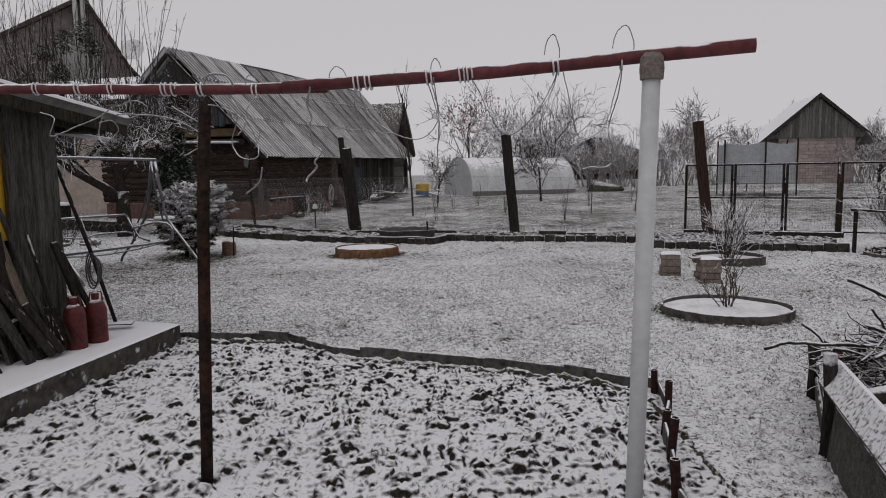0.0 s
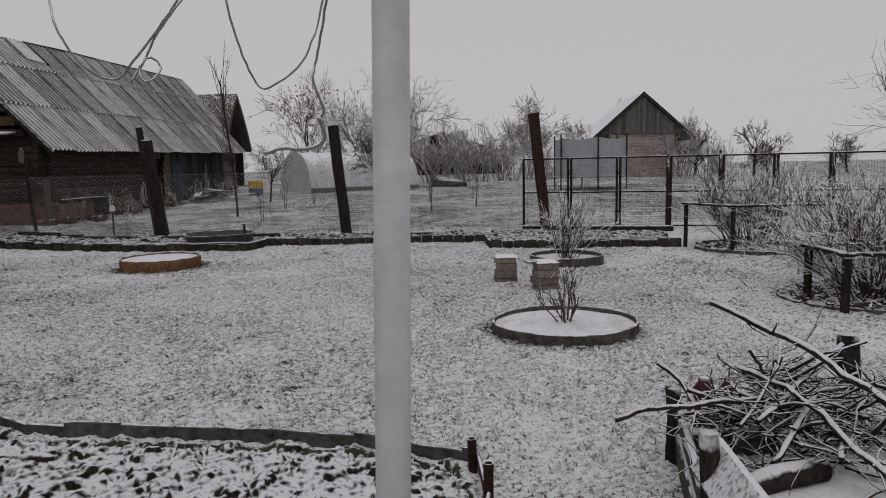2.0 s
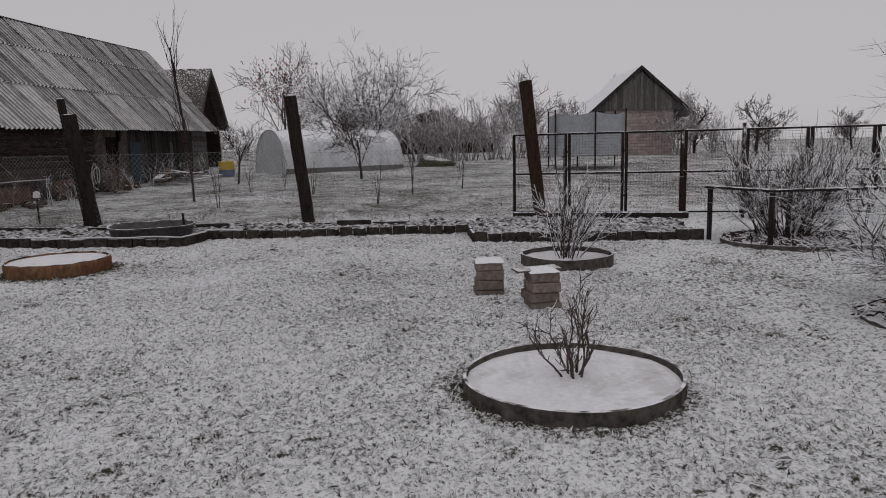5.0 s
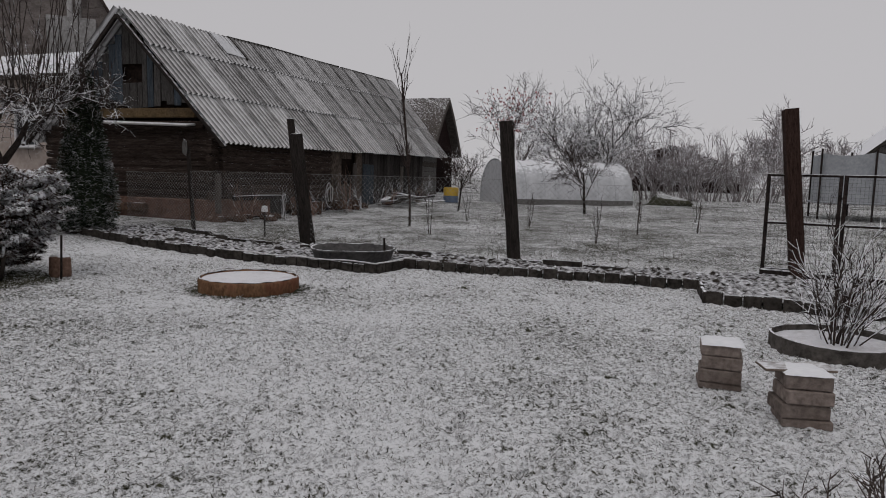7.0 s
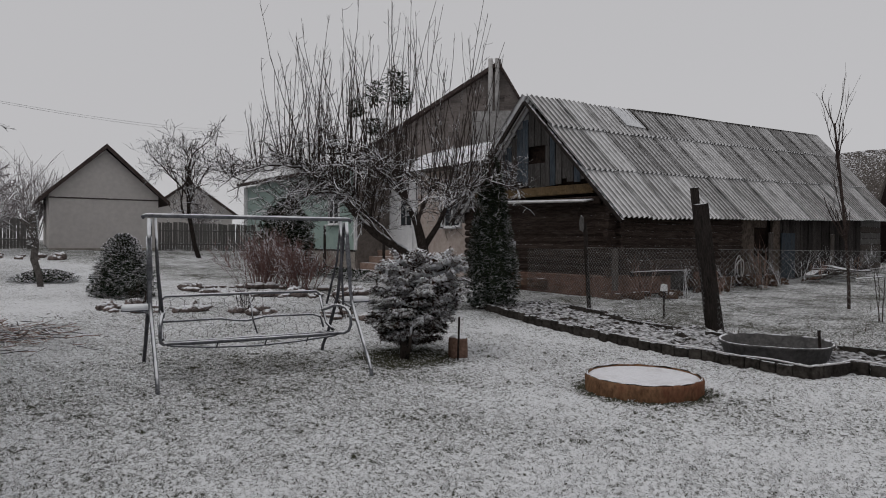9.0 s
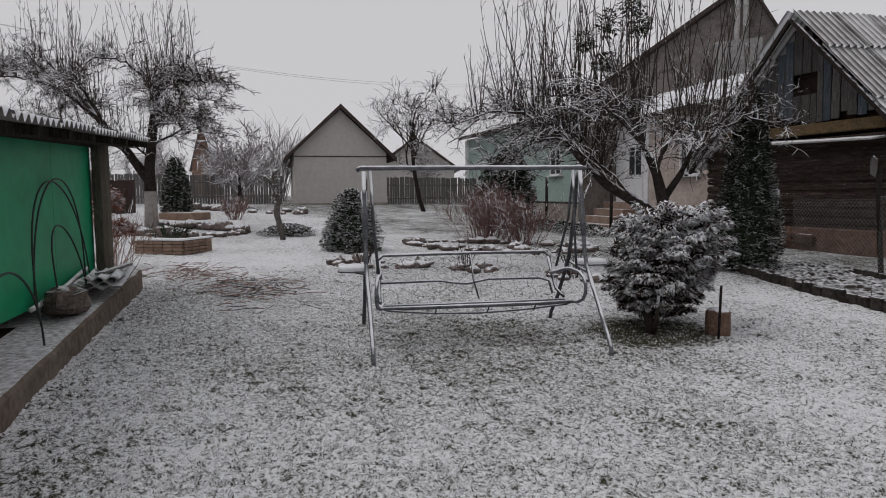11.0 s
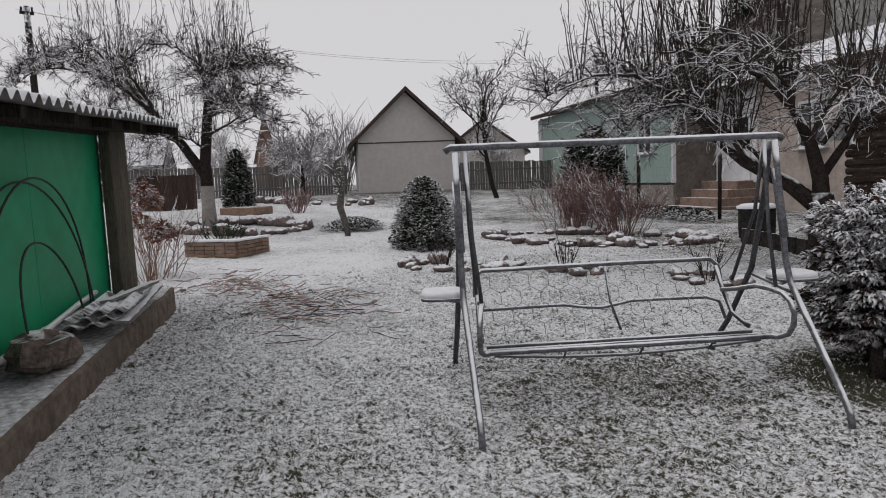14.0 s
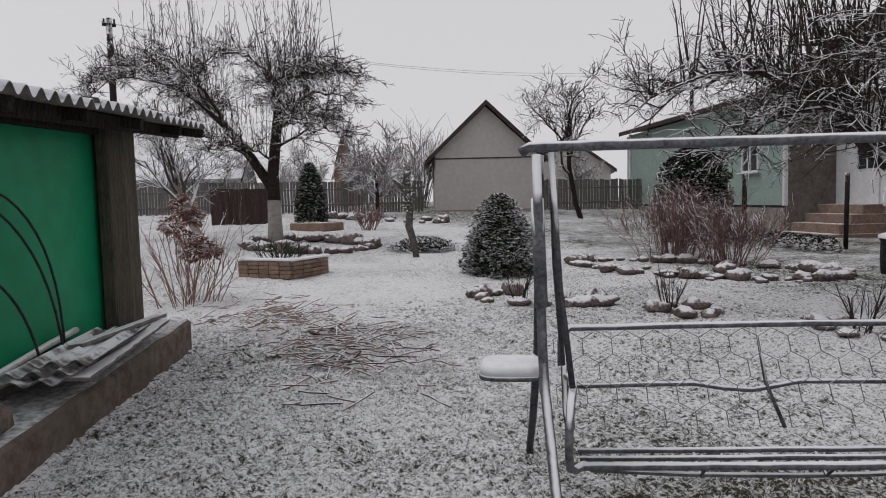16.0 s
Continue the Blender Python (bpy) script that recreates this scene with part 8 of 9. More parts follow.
def make_shed_clutter():
    rock("boulder", "angular brown-grey stone lying on the concrete ledge", Matrix.Translation(slab_spot(3.72, 0.27, 0.575)) @ pose(0, 0, 0, 4, 6, 164), (0.30, 0.18, 0.15), 7, M_BOULDER, soft=False)
    # old corrugated sheets and boards on the ledge
    stack = thing("sheet_stack", "small stack of broken corrugated sheets and boards on the ledge", "sheets", Matrix.Translation(slab_spot(5.05, 0.24, 0.56)) @ pose(0, 0, 0, 0, 0, heading(WDIR.x, WDIR.y)))
    for i in range(3):
        g = wave_sheet(0.46 - 0.04 * i, 1.45 - 0.1 * i, 0.020, 3)
        part("sheet", g, M_OLD_SHEET, stack, at=pose(0.75 - 0.05 * i, 0.0 - 0.02 * i, 0.05 + 0.045 * i, 1, 2 - i, 92 + 3 * i), smooth=True)
    part("board", Geo().box((1.7, 0.14, 0.025), pose(0.2, -0.24, 0.10, 4, -1.5, 5), 0.004), M_OLD_SHEET, stack)
    part("board", Geo().box((1.3, 0.10, 0.03), pose(0.5, -0.1, 0.16, -6, 1, -3), 0.004), M_OLD_SHEET, stack)
    part("edge_board", Geo().box((1.9, 0.03, 0.15), pose(0.2, 0.20, 0.02, 0, 0, 0), 0.006), M_OLD_SHEET, stack)
    # bent black hoops standing before the green panel
    def hoop(s0, s1, out, z0, height, label, lean=0.0):
        pts = []
        for i in range(25):
            t = i / 24
            a = math.pi * t
            p = slab_spot(s0 + (s1 - s0) * (0.5 - 0.5 * math.cos(a)), out + lean * math.sin(a), z0 + height * math.sin(a) ** 0.8)
            pts.append(p)
        solid("hose_hoop", Geo().tube(pts, 0.0085, 7), M_HOSE, label, "hoop", group="plant-cover hoops", smooth=True)

    hoop(3.15, 4.98, 0.20, 0.56, 1.17, "tall bent black plastic hoop before the green panel", -0.1)
    hoop(3.42, 5.18, 0.10, 0.56, 1.2, "tall black plastic hoop leaning on the green panel")
    hoop(3.65, 4.65, 0.24, 0.56, 0.74, "lower black plastic hoop on the ledge", -0.12)
    hoop(1.4, 2.5, 0.42, 0.44, 0.62, "low black plastic hoop at the open bay of the shed", -0.05)
    pts = [slab_spot(3.3 + 0.42 * i, 0.10 + 0.03 * math.sin(i), 0.60 + 0.03 * i) for i in range(6)]
    solid("pale_pole", Geo().tube(pts, 0.024, 7), M_CORD, "pale snowy pole lying along the ledge", "pole", smooth=True)
    # the tools and cans at the near end
    rng = random.Random(17)
    for x, y, rz in ((-2.90, 5.15, 0), (-2.84, 5.36, 40)):
        can = thing("fuel_can", "tall dull red metal can standing on the snowy slab", "can", pose(x, y, 0.175, 0, 0, rz) @ Matrix.Diagonal((0.9, 0.9, 0.78, 1)), group="red cans")
        part("body", Geo().lathe([(0, 0), (0.085, 0), (0.09, 0.02), (0.09, 0.36), (0.075, 0.42), (0.04, 0.46), (0, 0.46)], 16), M_RED_CAN, can, smooth=True)
        part("neck", Geo().lathe([(0.032, 0.44), (0.034, 0.52), (0.028, 0.53), (0, 0.53)], 10), M_RED_CAN, can)
        part("handle", Geo().tube([(-0.05, 0, 0.45), (-0.04, 0, 0.54), (0.05, 0, 0.54), (0.06, 0, 0.44)], 0.008, 6), M_RED_CAN, can)
    def leaning(a, b, w, t, m, label):
        """A board from its foot a to its head b."""
        a, b = Vector(a), Vector(b)
        solid("old_board", Geo().box((w, t, (b - a).length), Matrix.Translation((a + b) / 2) @ (b - a).to_track_quat("Z", "Y").to_matrix().to_4x4() @ pose(0, 0, 0, 0, 0, rng.uniform(-30, 30)), 0.008), m, label, "board", group="boards leaning on the shed")

    wall_x = lambda y: -3.25 - (5.5 - y) * 0.3
    rough = "rough snowy board leaning against the shed end"
    leaning((-2.91, 4.86, 0.21), (-3.30, 4.75, 0.87), 0.11, 0.05, M_JUNK, rough)
    leaning((-2.89, 4.94, 0.21), (-3.12, 4.90, 0.59), 0.13, 0.05, M_JUNK, rough)
    leaning((-2.98, 5.02, 0.22), (-3.25, 4.88, 1.31), 0.04, 0.03, M_GREY_BOARD, "thin grey batten leaning against the shed end")
    leaning((-3.03, 4.92, 0.22), (-3.28, 4.90, 1.07), 0.075, 0.025, M_LATH, "pale tan lath leaning against the shed end")
    leaning((-2.93, 5.44, 0.22), (-3.12, 5.32, 1.01), 0.05, 0.05, M_POST, "black stake leaning at the shed corner")
    leaning((-2.87, 5.52, 0.22), (-3.10, 5.36, 0.93), 0.045, 0.045, M_POST, "black stake leaning at the shed corner")
    for i in range(17):
        y = 4.98 - 0.06 * i + rng.uniform(-0.04, 0.04)
        l, out = rng.uniform(0.45, 1.2), rng.uniform(0.2, 0.5)
        leaning((wall_x(y) + out, y + rng.uniform(-0.12, 0.12), 0.17), (wall_x(y) + 0.07 + rng.uniform(0, 0.1), y + rng.uniform(-0.18, 0.1), 0.21 + l), rng.uniform(0.035, 0.12), rng.uniform(0.02, 0.04), rng.choice((M_PLANK, M_GREY_BOARD, M_JUNK, M_POST)), "old board leaning against the shed end, snow on its edge")
    broom = thing("besom_broom", "worn twig broom leaning among the boards, dusted with snow", "broom")
    part("handle", Geo().tube([(-2.97, 4.98, 0.52), (-3.10, 4.95, 1.1)], 0.013, 7), M_POST, broom, smooth=True)
    brush = Geo()
    for _ in range(70):
        tw, _d = wander(rng, (-2.98 + rng.gauss(0, 0.02), 4.98 + rng.gauss(0, 0.02), 0.55), (0.18 + rng.gauss(0, 0.16), 0.1 + rng.gauss(0, 0.16), -1), rng.uniform(0.24, 0.36), 3, 0.1, 0)
        brush.tube(tw, 0.0035, 3)
    part("twigs", brush, M_PRUNED, broom)
    rake = thing("garden_tool", "long dark wooden tool handle leaning on the shed", "garden tool")
    part("shaft", Geo().tube([(-2.93, 5.85, 0.23), (-3.06, 5.75, 0.9), (-3.21, 5.6, 1.63)], 0.017, 8), M_POST, rake, smooth=True)
    part("blade", Geo().box((0.22, 0.12, 0.012), pose(-2.88, 5.82, 0.235, 2, 2, 15), 0.003), M_GATE, rake, "flat steel blade")
    sp = thing("garden_tool", "spade standing against the shed corner with snowy handle", "garden tool")
    part("shaft", Geo().tube([(-3.2, 5.55, 0.5), (-3.22, 5.5, 1.3)], 0.016, 8), M_POST, sp, smooth=True)
    part("blade", Geo().box((0.2, 0.02, 0.28), pose(-3.19, 5.57, 0.36, -5, 0, 20), 0.006), M_GATE, sp)
    g = Geo()
    for r in range(3):
        g.tube([(-2.95 + 0.10 * math.cos(a) * 0.5, 5.55 + 0.03 * r, 0.74 + (0.15 - 0.02 * r) * math.sin(a)) for a in np.linspace(0, 6.28, 18)], 0.007, 5)
    solid("wire_coil", g, M_WIRE_DARK, "coil of grey wire hung by the red cans", "wire", smooth=True)
    for i in range(7):
        l = rng.uniform(0.3, 0.6)
        solid("firewood_stick", Geo().tube([(-3.12 - 0.05 * i, 5.35 - 0.12 * i, 0.25), (-3.02 - 0.05 * i + rng.uniform(-0.1, 0.1), 5.3 - 0.12 * i - l * 0.5, 0.31 + rng.uniform(0, 0.2)), (-3.1 - 0.05 * i, 5.3 - 0.12 * i - l, 0.3 + rng.uniform(0, 0.25))], [0.03, 0.032, 0.028], 7), M_JUNK, "dark split stick thrown down at the shed end", "stick", group="junk at the shed", smooth=True)
    # a frosted clothes horse rail sticking out under the roof
    solid("roof_pole", Geo().tube([(-3.6, 5.8, 1.95), (-3.25, 5.98, 1.90), (-2.99, 6.1, 1.86)], 0.02, 7), M_CORD, "snowy pole end jutting from under the shed roof", "pole", smooth=True)


M_LATH = material("pale_lath", (0.12, 0.095, 0.07), (0.25, 0.205, 0.155), 6, 0.9, 0.5, stretch=(8, 8, 0.6), stain=0.4)
M_BOULDER = material("brown_boulder", (0.06, 0.048, 0.042), (0.19, 0.155, 0.135), 5, 0.9, 0.9, snow=0.16, snow_scale=5.0)
M_OLD_SHEET = material("broken_sheet", (0.13, 0.12, 0.115), (0.25, 0.235, 0.225), 4, 0.9, 0.5, snow=0.42, stain=0.4)
make_shed_clutter()


# ---- beds, stones and small things of the house garden ----
def stone_ring(cx, cy, rx, ry, n, seed, label, size=0.17, a0=0.0, a1=6.283, rz=0.0):
    rng = random.Random(seed)
    for i in range(n):
        a = a0 + (a1 - a0) * i / n
        lx, ly = rx * math.cos(a) + rng.uniform(-0.07, 0.07), ry * math.sin(a) + rng.uniform(-0.07, 0.07)
        x, y = cx + lx * math.cos(rz) - ly * math.sin(rz), cy + lx * math.sin(rz) + ly * math.cos(rz)
        s = size * rng.choice((0.55, 0.7, 0.85, 1.0, 1.2, 1.45)) * rng.uniform(0.9, 1.1)
        rock("edging_stone", label, on_ground(x, y, rng.uniform(0, 360), s * 0.25), (s * rng.uniform(0.95, 1.5), s, s * rng.uniform(0.5, 0.95)), seed * 40 + i, M_ROCK, "stones of the bed")


def make_garden():
    stone_ring(-13.0, 16.4, 2.35, 0.95, 54, 3, "dark field stone capped with snow edging the bed", 0.125, rz=0.62)
    stone_ring(-12.4, 15.95, 1.7, 0.5, 14, 4, "dark snow-capped stone of the inner row", 0.11, rz=0.62)
    stone_ring(-11.4, 12.3, 0.9, 0.4, 15, 5, "low snowy stone of the small rockery", 0.12, rz=0.7)
    stone_ring(-9.9, 13.6, 0.4, 0.3, 7, 6, "small snowy stone beside the bare bush", 0.1)
    stone_ring(-8.2, 14.6, 0.55, 0.35, 9, 7, "small snowy stone round the rose bush", 0.11)
    stone_ring(-20.8, 10.5, 2.0, 1.3, 26, 8, "snowy stone in the far rock bed", 0.2, rz=0.5)
    stone_ring(-29.5, 14.8, 3.0, 0.7, 20, 9, "snowy stone before the paling fence", 0.22, rz=0.6)
    # brick planter
    pl = thing("brick_planter", "low square brown brick planter filled with snow", "planter", pose(-15.75, 9.35, terr(-15.2, 9.3), 0, 0, 44))
    W, D = 1.2, 1.0
    for k in range(4):
        z = 0.045 + 0.075 * k
        for side in range(4):
            l = W if side % 2 == 0 else D
            n = round(l / 0.255)
            for i in range(n):
                t = -l / 2 + l * (i + 0.5) / n
                x, y, rz = ((t, -D / 2, 0), (W / 2, t, 90), (t, D / 2, 0), (-W / 2, t, 90))[side]
                part("brick", Geo().box((l / n - 0.012, 0.12, 0.066), pose(x, y, z, 0, 0, rz), 0.006), M_PLANTER, pl)
    part("snow_fill", Geo().box((W - 0.1, D - 0.1, 0.1), pose(0, 0, 0.26), 0.03), M_BED_SNOW, pl, "snow-covered soil")
    part("snow_cap", Geo().box((W + 0.12, 0.15, 0.04), pose(0, -D / 2, 0.345), 0.016), M_SNOW, pl)
    part("snow_cap", Geo().box((0.15, D + 0.1, 0.04), pose(W / 2, 0, 0.342), 0.016), M_SNOW, pl)
    shrub("planter_plant", "low evergreen tuft growing in the brick planter", pose(-16.0, 9.3, terr(-15.2, 9.3) + 0.28, 0, 0, 0), 0.42, 30, 1.1, 120, M_LEAVES_DARK, (4, 6), 0.007, 0.01, 0.0, 0, base=0.4)
    # second low rectangular bed further off
    g = Geo().box((1.5, 1.1, 0.28), on_ground(-26.2, 11.6, 40, 0.10), 0.03)
    solid("brick_bed", g, M_PLANTER, "low orange-brown edged bed in the far garden", "garden bed")
    # frosted stake with a bird-house-like top
    st = thing("old_stake", "crooked dead trunk stake wrapped in frosted growth", "stake", on_ground(-17.2, 12.35))
    part("trunk", Geo().tube([(0.02, 0.04, -0.1), (0.0, 0.0, 0.3), (-0.06, -0.1, 0.7), (-0.05, -0.06, 1.1), (-0.1, -0.13, 1.5), (-0.06, -0.1, 1.92)], [0.07, 0.075, 0.085, 0.08, 0.10, 0.08], 9), M_STAKE, st, smooth=True)
    part("arm", Geo().tube([(-0.07, -0.1, 1.4), (-0.1, -0.28, 1.62), (-0.08, -0.4, 1.72)], [0.06, 0.05, 0.045], 8), M_STAKE, st, smooth=True)
    rng = random.Random(66)
    tuft = Geo()
    for _ in range(200):
        d = Vector((rng.gauss(0, 1), rng.gauss(0, 1), rng.gauss(0, 0.6))).normalized()
        sprays(tuft, rng, Vector((-0.08, -0.11, rng.uniform(1.0, 1.95))) + d * 0.07, d, 0.09, 2, 0)
    part("ivy", tuft, M_NEEDLE, st, "frosted ivy")
    # clipped low hedge rows by the steps
    rng = random.Random(67)
    for i in range(9):
        t = i / 8
        x, y = -18.0 + 3.9 * t, 21.2 - 0.4 * t
        hs = thing("box_shrub", "low clipped dark evergreen mound by the steps", "shrub", on_ground(x, y), group="low hedge mounds")
        g = Geo()
        for _ in range(160):
            d = Vector((rng.gauss(0, 1), rng.gauss(0, 1), abs(rng.gauss(0, 1)))).normalized()
            sprays(g, rng, Vector((d.x * 0.33, d.y * 0.33, d.z * 0.34)), d, 0.12, 4, 0.1)
        part("foliage", g, M_LEAVES_DARK, hs)
    # water barrel on a low kerbed box
    bx, by = -10.9, 18.9
    bar = thing("water_barrel", "dark water butt with a snowy lid", "barrel", on_ground(bx, by, 0, 0.0))
    part("body", Geo().lathe([(0, 0), (0.33, 0), (0.35, 0.25), (0.34, 0.54), (0.36, 0.58), (0.36, 0.62), (0, 0.62)], 18), M_RUBBER, bar, smooth=True)
    part("lid", Geo().lathe([(0.38, 0.60), (0.38, 0.65), (0.28, 0.69), (0, 0.71)], 18), M_SNOW, bar, "snow-covered lid", smooth=True)
    part("lid_knob", Geo().box((0.2, 0.03, 0.06), pose(0, 0, 0.73), 0.01), M_RUBBER, bar)
    box = thing("kerb_box", "low dark slatted edging beside the water butt", "edging", kind="structure")
    for i in range(9):
        g = Geo()
        p, q = (-10.6 + 0.28 * i, 18.1 - 0.12 * i), (-10.34 + 0.28 * i, 17.99 - 0.12 * i)
        strip(g, p, q, terr(*p) - 0.05, terr(*p) + 0.28, 0.04, 0.008)
        part("slat", g, M_KERB, box)
    # iron pole stubs
    for x, y, h in ((-14.45, 21.9, 1.75), (-18.3, 22.6, 1.75), (-17.9, 22.3, 1.5), (-6.9, 18.4, 1.45)):
        solid("vine_post", Geo().tube([(x, y, terr(x, y) - 0.1), (x + 0.02, y, terr(x, y) + h)], 0.05 if h > 1.6 else 0.02, 8), M_POST, "dark upright post in the house garden", "post", group="garden posts", smooth=True)
    # log, peg and bent root beside the cypress
    lg = thing("cut_log", "short cut log standing upright, snow on top", "log", pose(-4.16, 12.9, 0, 0, 0, 0))
    part("wood", Geo().lathe([(0, 0), (0.13, 0), (0.135, 0.05), (0.13, 0.25), (0.105, 0.29), (0, 0.30)], 14), M_LOG_CUT, lg, smooth=True)
    solid("garden_peg", Geo().tube([(-4.02, 12.72, -0.05), (-4.0, 12.72, 0.58)], 0.014, 7), M_GATE, "thin dark iron rod beside the log", "peg")
    # heap of cut stalks on the lawn
    heap = thing("stalk_heap", "flat heap of cut reddish stalks on the snow", "stalks", on_ground(-9.6, 9.15))
    rng = random.Random(68)
    g, g2 = Geo(), Geo()
    for i in range(290):
        x, y = rng.gauss(0, 0.72), rng.gauss(0, 0.46)
        a = rng.gauss(0.4, 0.9)
        l = rng.uniform(0.15, 0.5)
        z = rng.uniform(0.0, 0.10) * math.exp(-(x * x + y * y))
        p = Vector((x - math.cos(a) * l / 2, y - math.sin(a) * l / 2, z))
        pts, _d = wander(rng, p, (math.cos(a), math.sin(a), rng.uniform(-0.08, 0.16)), l, 3, 0.2, -0.02)
        (g if i % 2 else g2).tube(pts, 0.0075, 4)
    tagged(part("stalk_litter", g, M_DRY, heap), kind="stuff")
    tagged(part("snowy_stalk_litter", g2, M_TWIG, heap), kind="stuff")
    heap2 = thing("stalk_heap", "low scatter of snowy cut stalks by the ledge", "stalks", on_ground(-11.0, 8.6))
    g = Geo()
    for i in range(170):
        x, y = rng.gauss(0, 0.7), rng.gauss(0, 0.35)
        a = rng.uniform(0, 3.14)
        pts, _d = wander(rng, Vector((x, y, rng.uniform(0, 0.05))), (math.cos(a), math.sin(a), rng.uniform(-0.05, 0.15)), rng.uniform(0.12, 0.35), 3, 0.2, -0.02)
        g.tube(pts, 0.006, 4)
    tagged(part("stalk_litter", g, M_DRY, heap2), kind="stuff")


M_STAKE = material("frosted_dead_wood", (0.04, 0.036, 0.033), (0.17, 0.155, 0.145), 7, 0.9, 0.8, snow=0.5, snow_scale=9.0)
M_LOG_CUT = material("log_bark", (0.10, 0.06, 0.045), (0.2, 0.13, 0.10), 7, 0.9, 0.5, snow=0.4)
M_PLANTER = material("planter_brick", (0.17, 0.115, 0.085), (0.29, 0.205, 0.16), 7, 0.9, 0.4, stain=0.4, vary=0.2, snow=0.1)
make_garden()


# ---- tunnel, trampoline, junk by the barn ----
def make_tunnel():
    t = thing("plastic_tunnel", "white plastic-film garden tunnel, sagging and snow-dusted", "greenhouse", pose(1.22, 34.15, 0.42, 0, 0, math.degrees(0.395)))
    L, R, H = 6.05, 1.75, 1.95
    g = Geo()
    n, m = 28, 18
    for i in range(n + 1):
        sag = 0.03 * math.cos(2 * math.pi * i / 4)
        for j in range(m + 1):
            a = math.pi * j / m
            g.v.append((L * i / n, -(R + sag) * math.cos(a) + 1.0, (H + sag) * math.sin(a) ** 0.75))
    for i in range(n):
        for j in range(m):
            a = i * (m + 1) + j
            g.f.append((a, a + m + 1, a + m + 2, a + 1))
    part("film", g, M_FILM, t, smooth=True)
    for x in (0, L):
        e = Geo()
        e.v = [(x, -R * math.cos(math.pi * j / m) + 1.0, H * math.sin(math.pi * j / m) ** 0.75) for j in range(m + 1)]
        e.f = [tuple(range(m + 1))]
        part("end_film", e, M_FILM, t)
    for i in range(8):
        x = L * i / 7
        part("rib", Geo().tube([(x, -(R + 0.045) * math.cos(math.pi * j / 12) + 1.0, (H + 0.045) * math.sin(math.pi * j / 12) ** 0.75) for j in range(13)], 0.018, 5), M_FILM, t)
    for y in (1.0 - R - 0.05,):
        part("ground_board", Geo().box((L, 0.06, 0.3), pose(L / 2, y, 0.1), 0.01), M_FENCE, t)


make_tunnel()


def make_trampoline():
    t = thing("trampoline", "trampoline with tall grey-blue safety net on poles", "trampoline", on_ground(14.5, 31.0))
    n = 28
    part("ring", Geo().tube([(1.7 * math.cos(2 * math.pi * k / n), 1.7 * math.sin(2 * math.pi * k / n), 0.62) for k in range(n + 1)], 0.04, 6), M_NET, t)
    part("mat", Geo().lathe([(0, 0.6), (1.6, 0.62), (1.68, 0.62), (1.68, 0.60), (0, 0.58)], n), M_ROOF_SNOW, t)
    for k in range(6):
        a = 2 * math.pi * k / 6 + 0.3
        x, y = 1.75 * math.cos(a), 1.75 * math.sin(a)
        part("pole", Geo().tube([(x, y, 0), (x, y, 2.55)], 0.035, 7), M_GATE, t)
    g = Geo()
    for j in range(9):
        for k in range(n * 2):
            a = 2 * math.pi * k / (n * 2)
            top = 2.4 - 0.12 * abs(math.sin(3 * (a - 0.3)))
            r = 1.66 - 0.05 * abs(math.sin(3 * (a - 0.3)))
            g.v.append((r * math.cos(a), r * math.sin(a), 0.65 + (top - 0.65) * j / 8))
    for j in range(8):
        for k in range(n * 2):
            a, b = j * n * 2 + k, j * n * 2 + (k + 1) % (n * 2)
            g.f.append((a, b, b + n * 2, a + n * 2))
    part("net", g, M_NET, t, smooth=True)


make_trampoline()


def make_junk():
    b = thing("steel_barrel", "yellow and blue banded barrel by the barn end", "barrel", on_ground(-1.0, 34.0) @ Matrix.Diagonal((0.72, 0.72, 0.72, 1)))
    part("body", Geo().lathe([(0, 0), (0.45, 0), (0.46, 0.4), (0, 0.4)], 16), M_ROAD_BLUE, b)
    part("band", Geo().lathe([(0.46, 0.4), (0.46, 0.85), (0.42, 0.9), (0, 0.9)], 16), M_BARREL_YELLOW, b, "yellow upper half")
    rng = random.Random(71)
    for i in range(14):
        x, y = -2.2 + rng.uniform(-0.9, 1.3), 30.4 + rng.uniform(-1.5, 2.0)
        l = rng.uniform(0.8, 1.8)
        solid("scrap_board", Geo().box((l, rng.uniform(0.12, 0.3), 0.03), on_ground(x, y, rng.uniform(0, 180), 0.15 + 0.02 * i) @ pose(0, 0, 0, rng.uniform(-14, 14), rng.uniform(-12, 12), 0), 0.006), M_PLANK if i % 2 else M_ROOF_SNOW, "scrap board thrown beside the barn, snow on it", "board", group="scrap by the barn")
    for i in range(30):
        a = rng.uniform(0.5, 13)
        p = barn_at(a, 2.95 + rng.uniform(0, 0.6), 0)
        s = rng.uniform(0.06, 0.2)
        rock("rubble", "brown rubble lump at the barn footing", on_ground(p.x, p.y, rng.uniform(0, 360), s * 0.3), (s, s * 0.8, s * 0.7), 200 + i, M_STONE_BASE, "rubble at the barn")
    cap = thing("marker_stick", "thin stick with a small white cap on it", "stick", on_ground(-3.55, 18.6))
    part("stick", Geo().tube([(0, 0, 0), (0, 0, 0.55)], 0.02, 6), M_POST, cap)
    part("cap", Geo().lathe([(0, 0.68), (0.06, 0.66), (0.075, 0.55), (0.06, 0.54), (0, 0.55)], 10), M_WHITE_FRAME, cap, "white plastic cap")
    # bank of earth by the tunnel's far end
    rock("earth_mound", "low snowy mound of earth beyond the tunnel", on_ground(9.0, 37.0), (1.1, 0.8, 0.45), 401, M_LAWN)


make_junk()


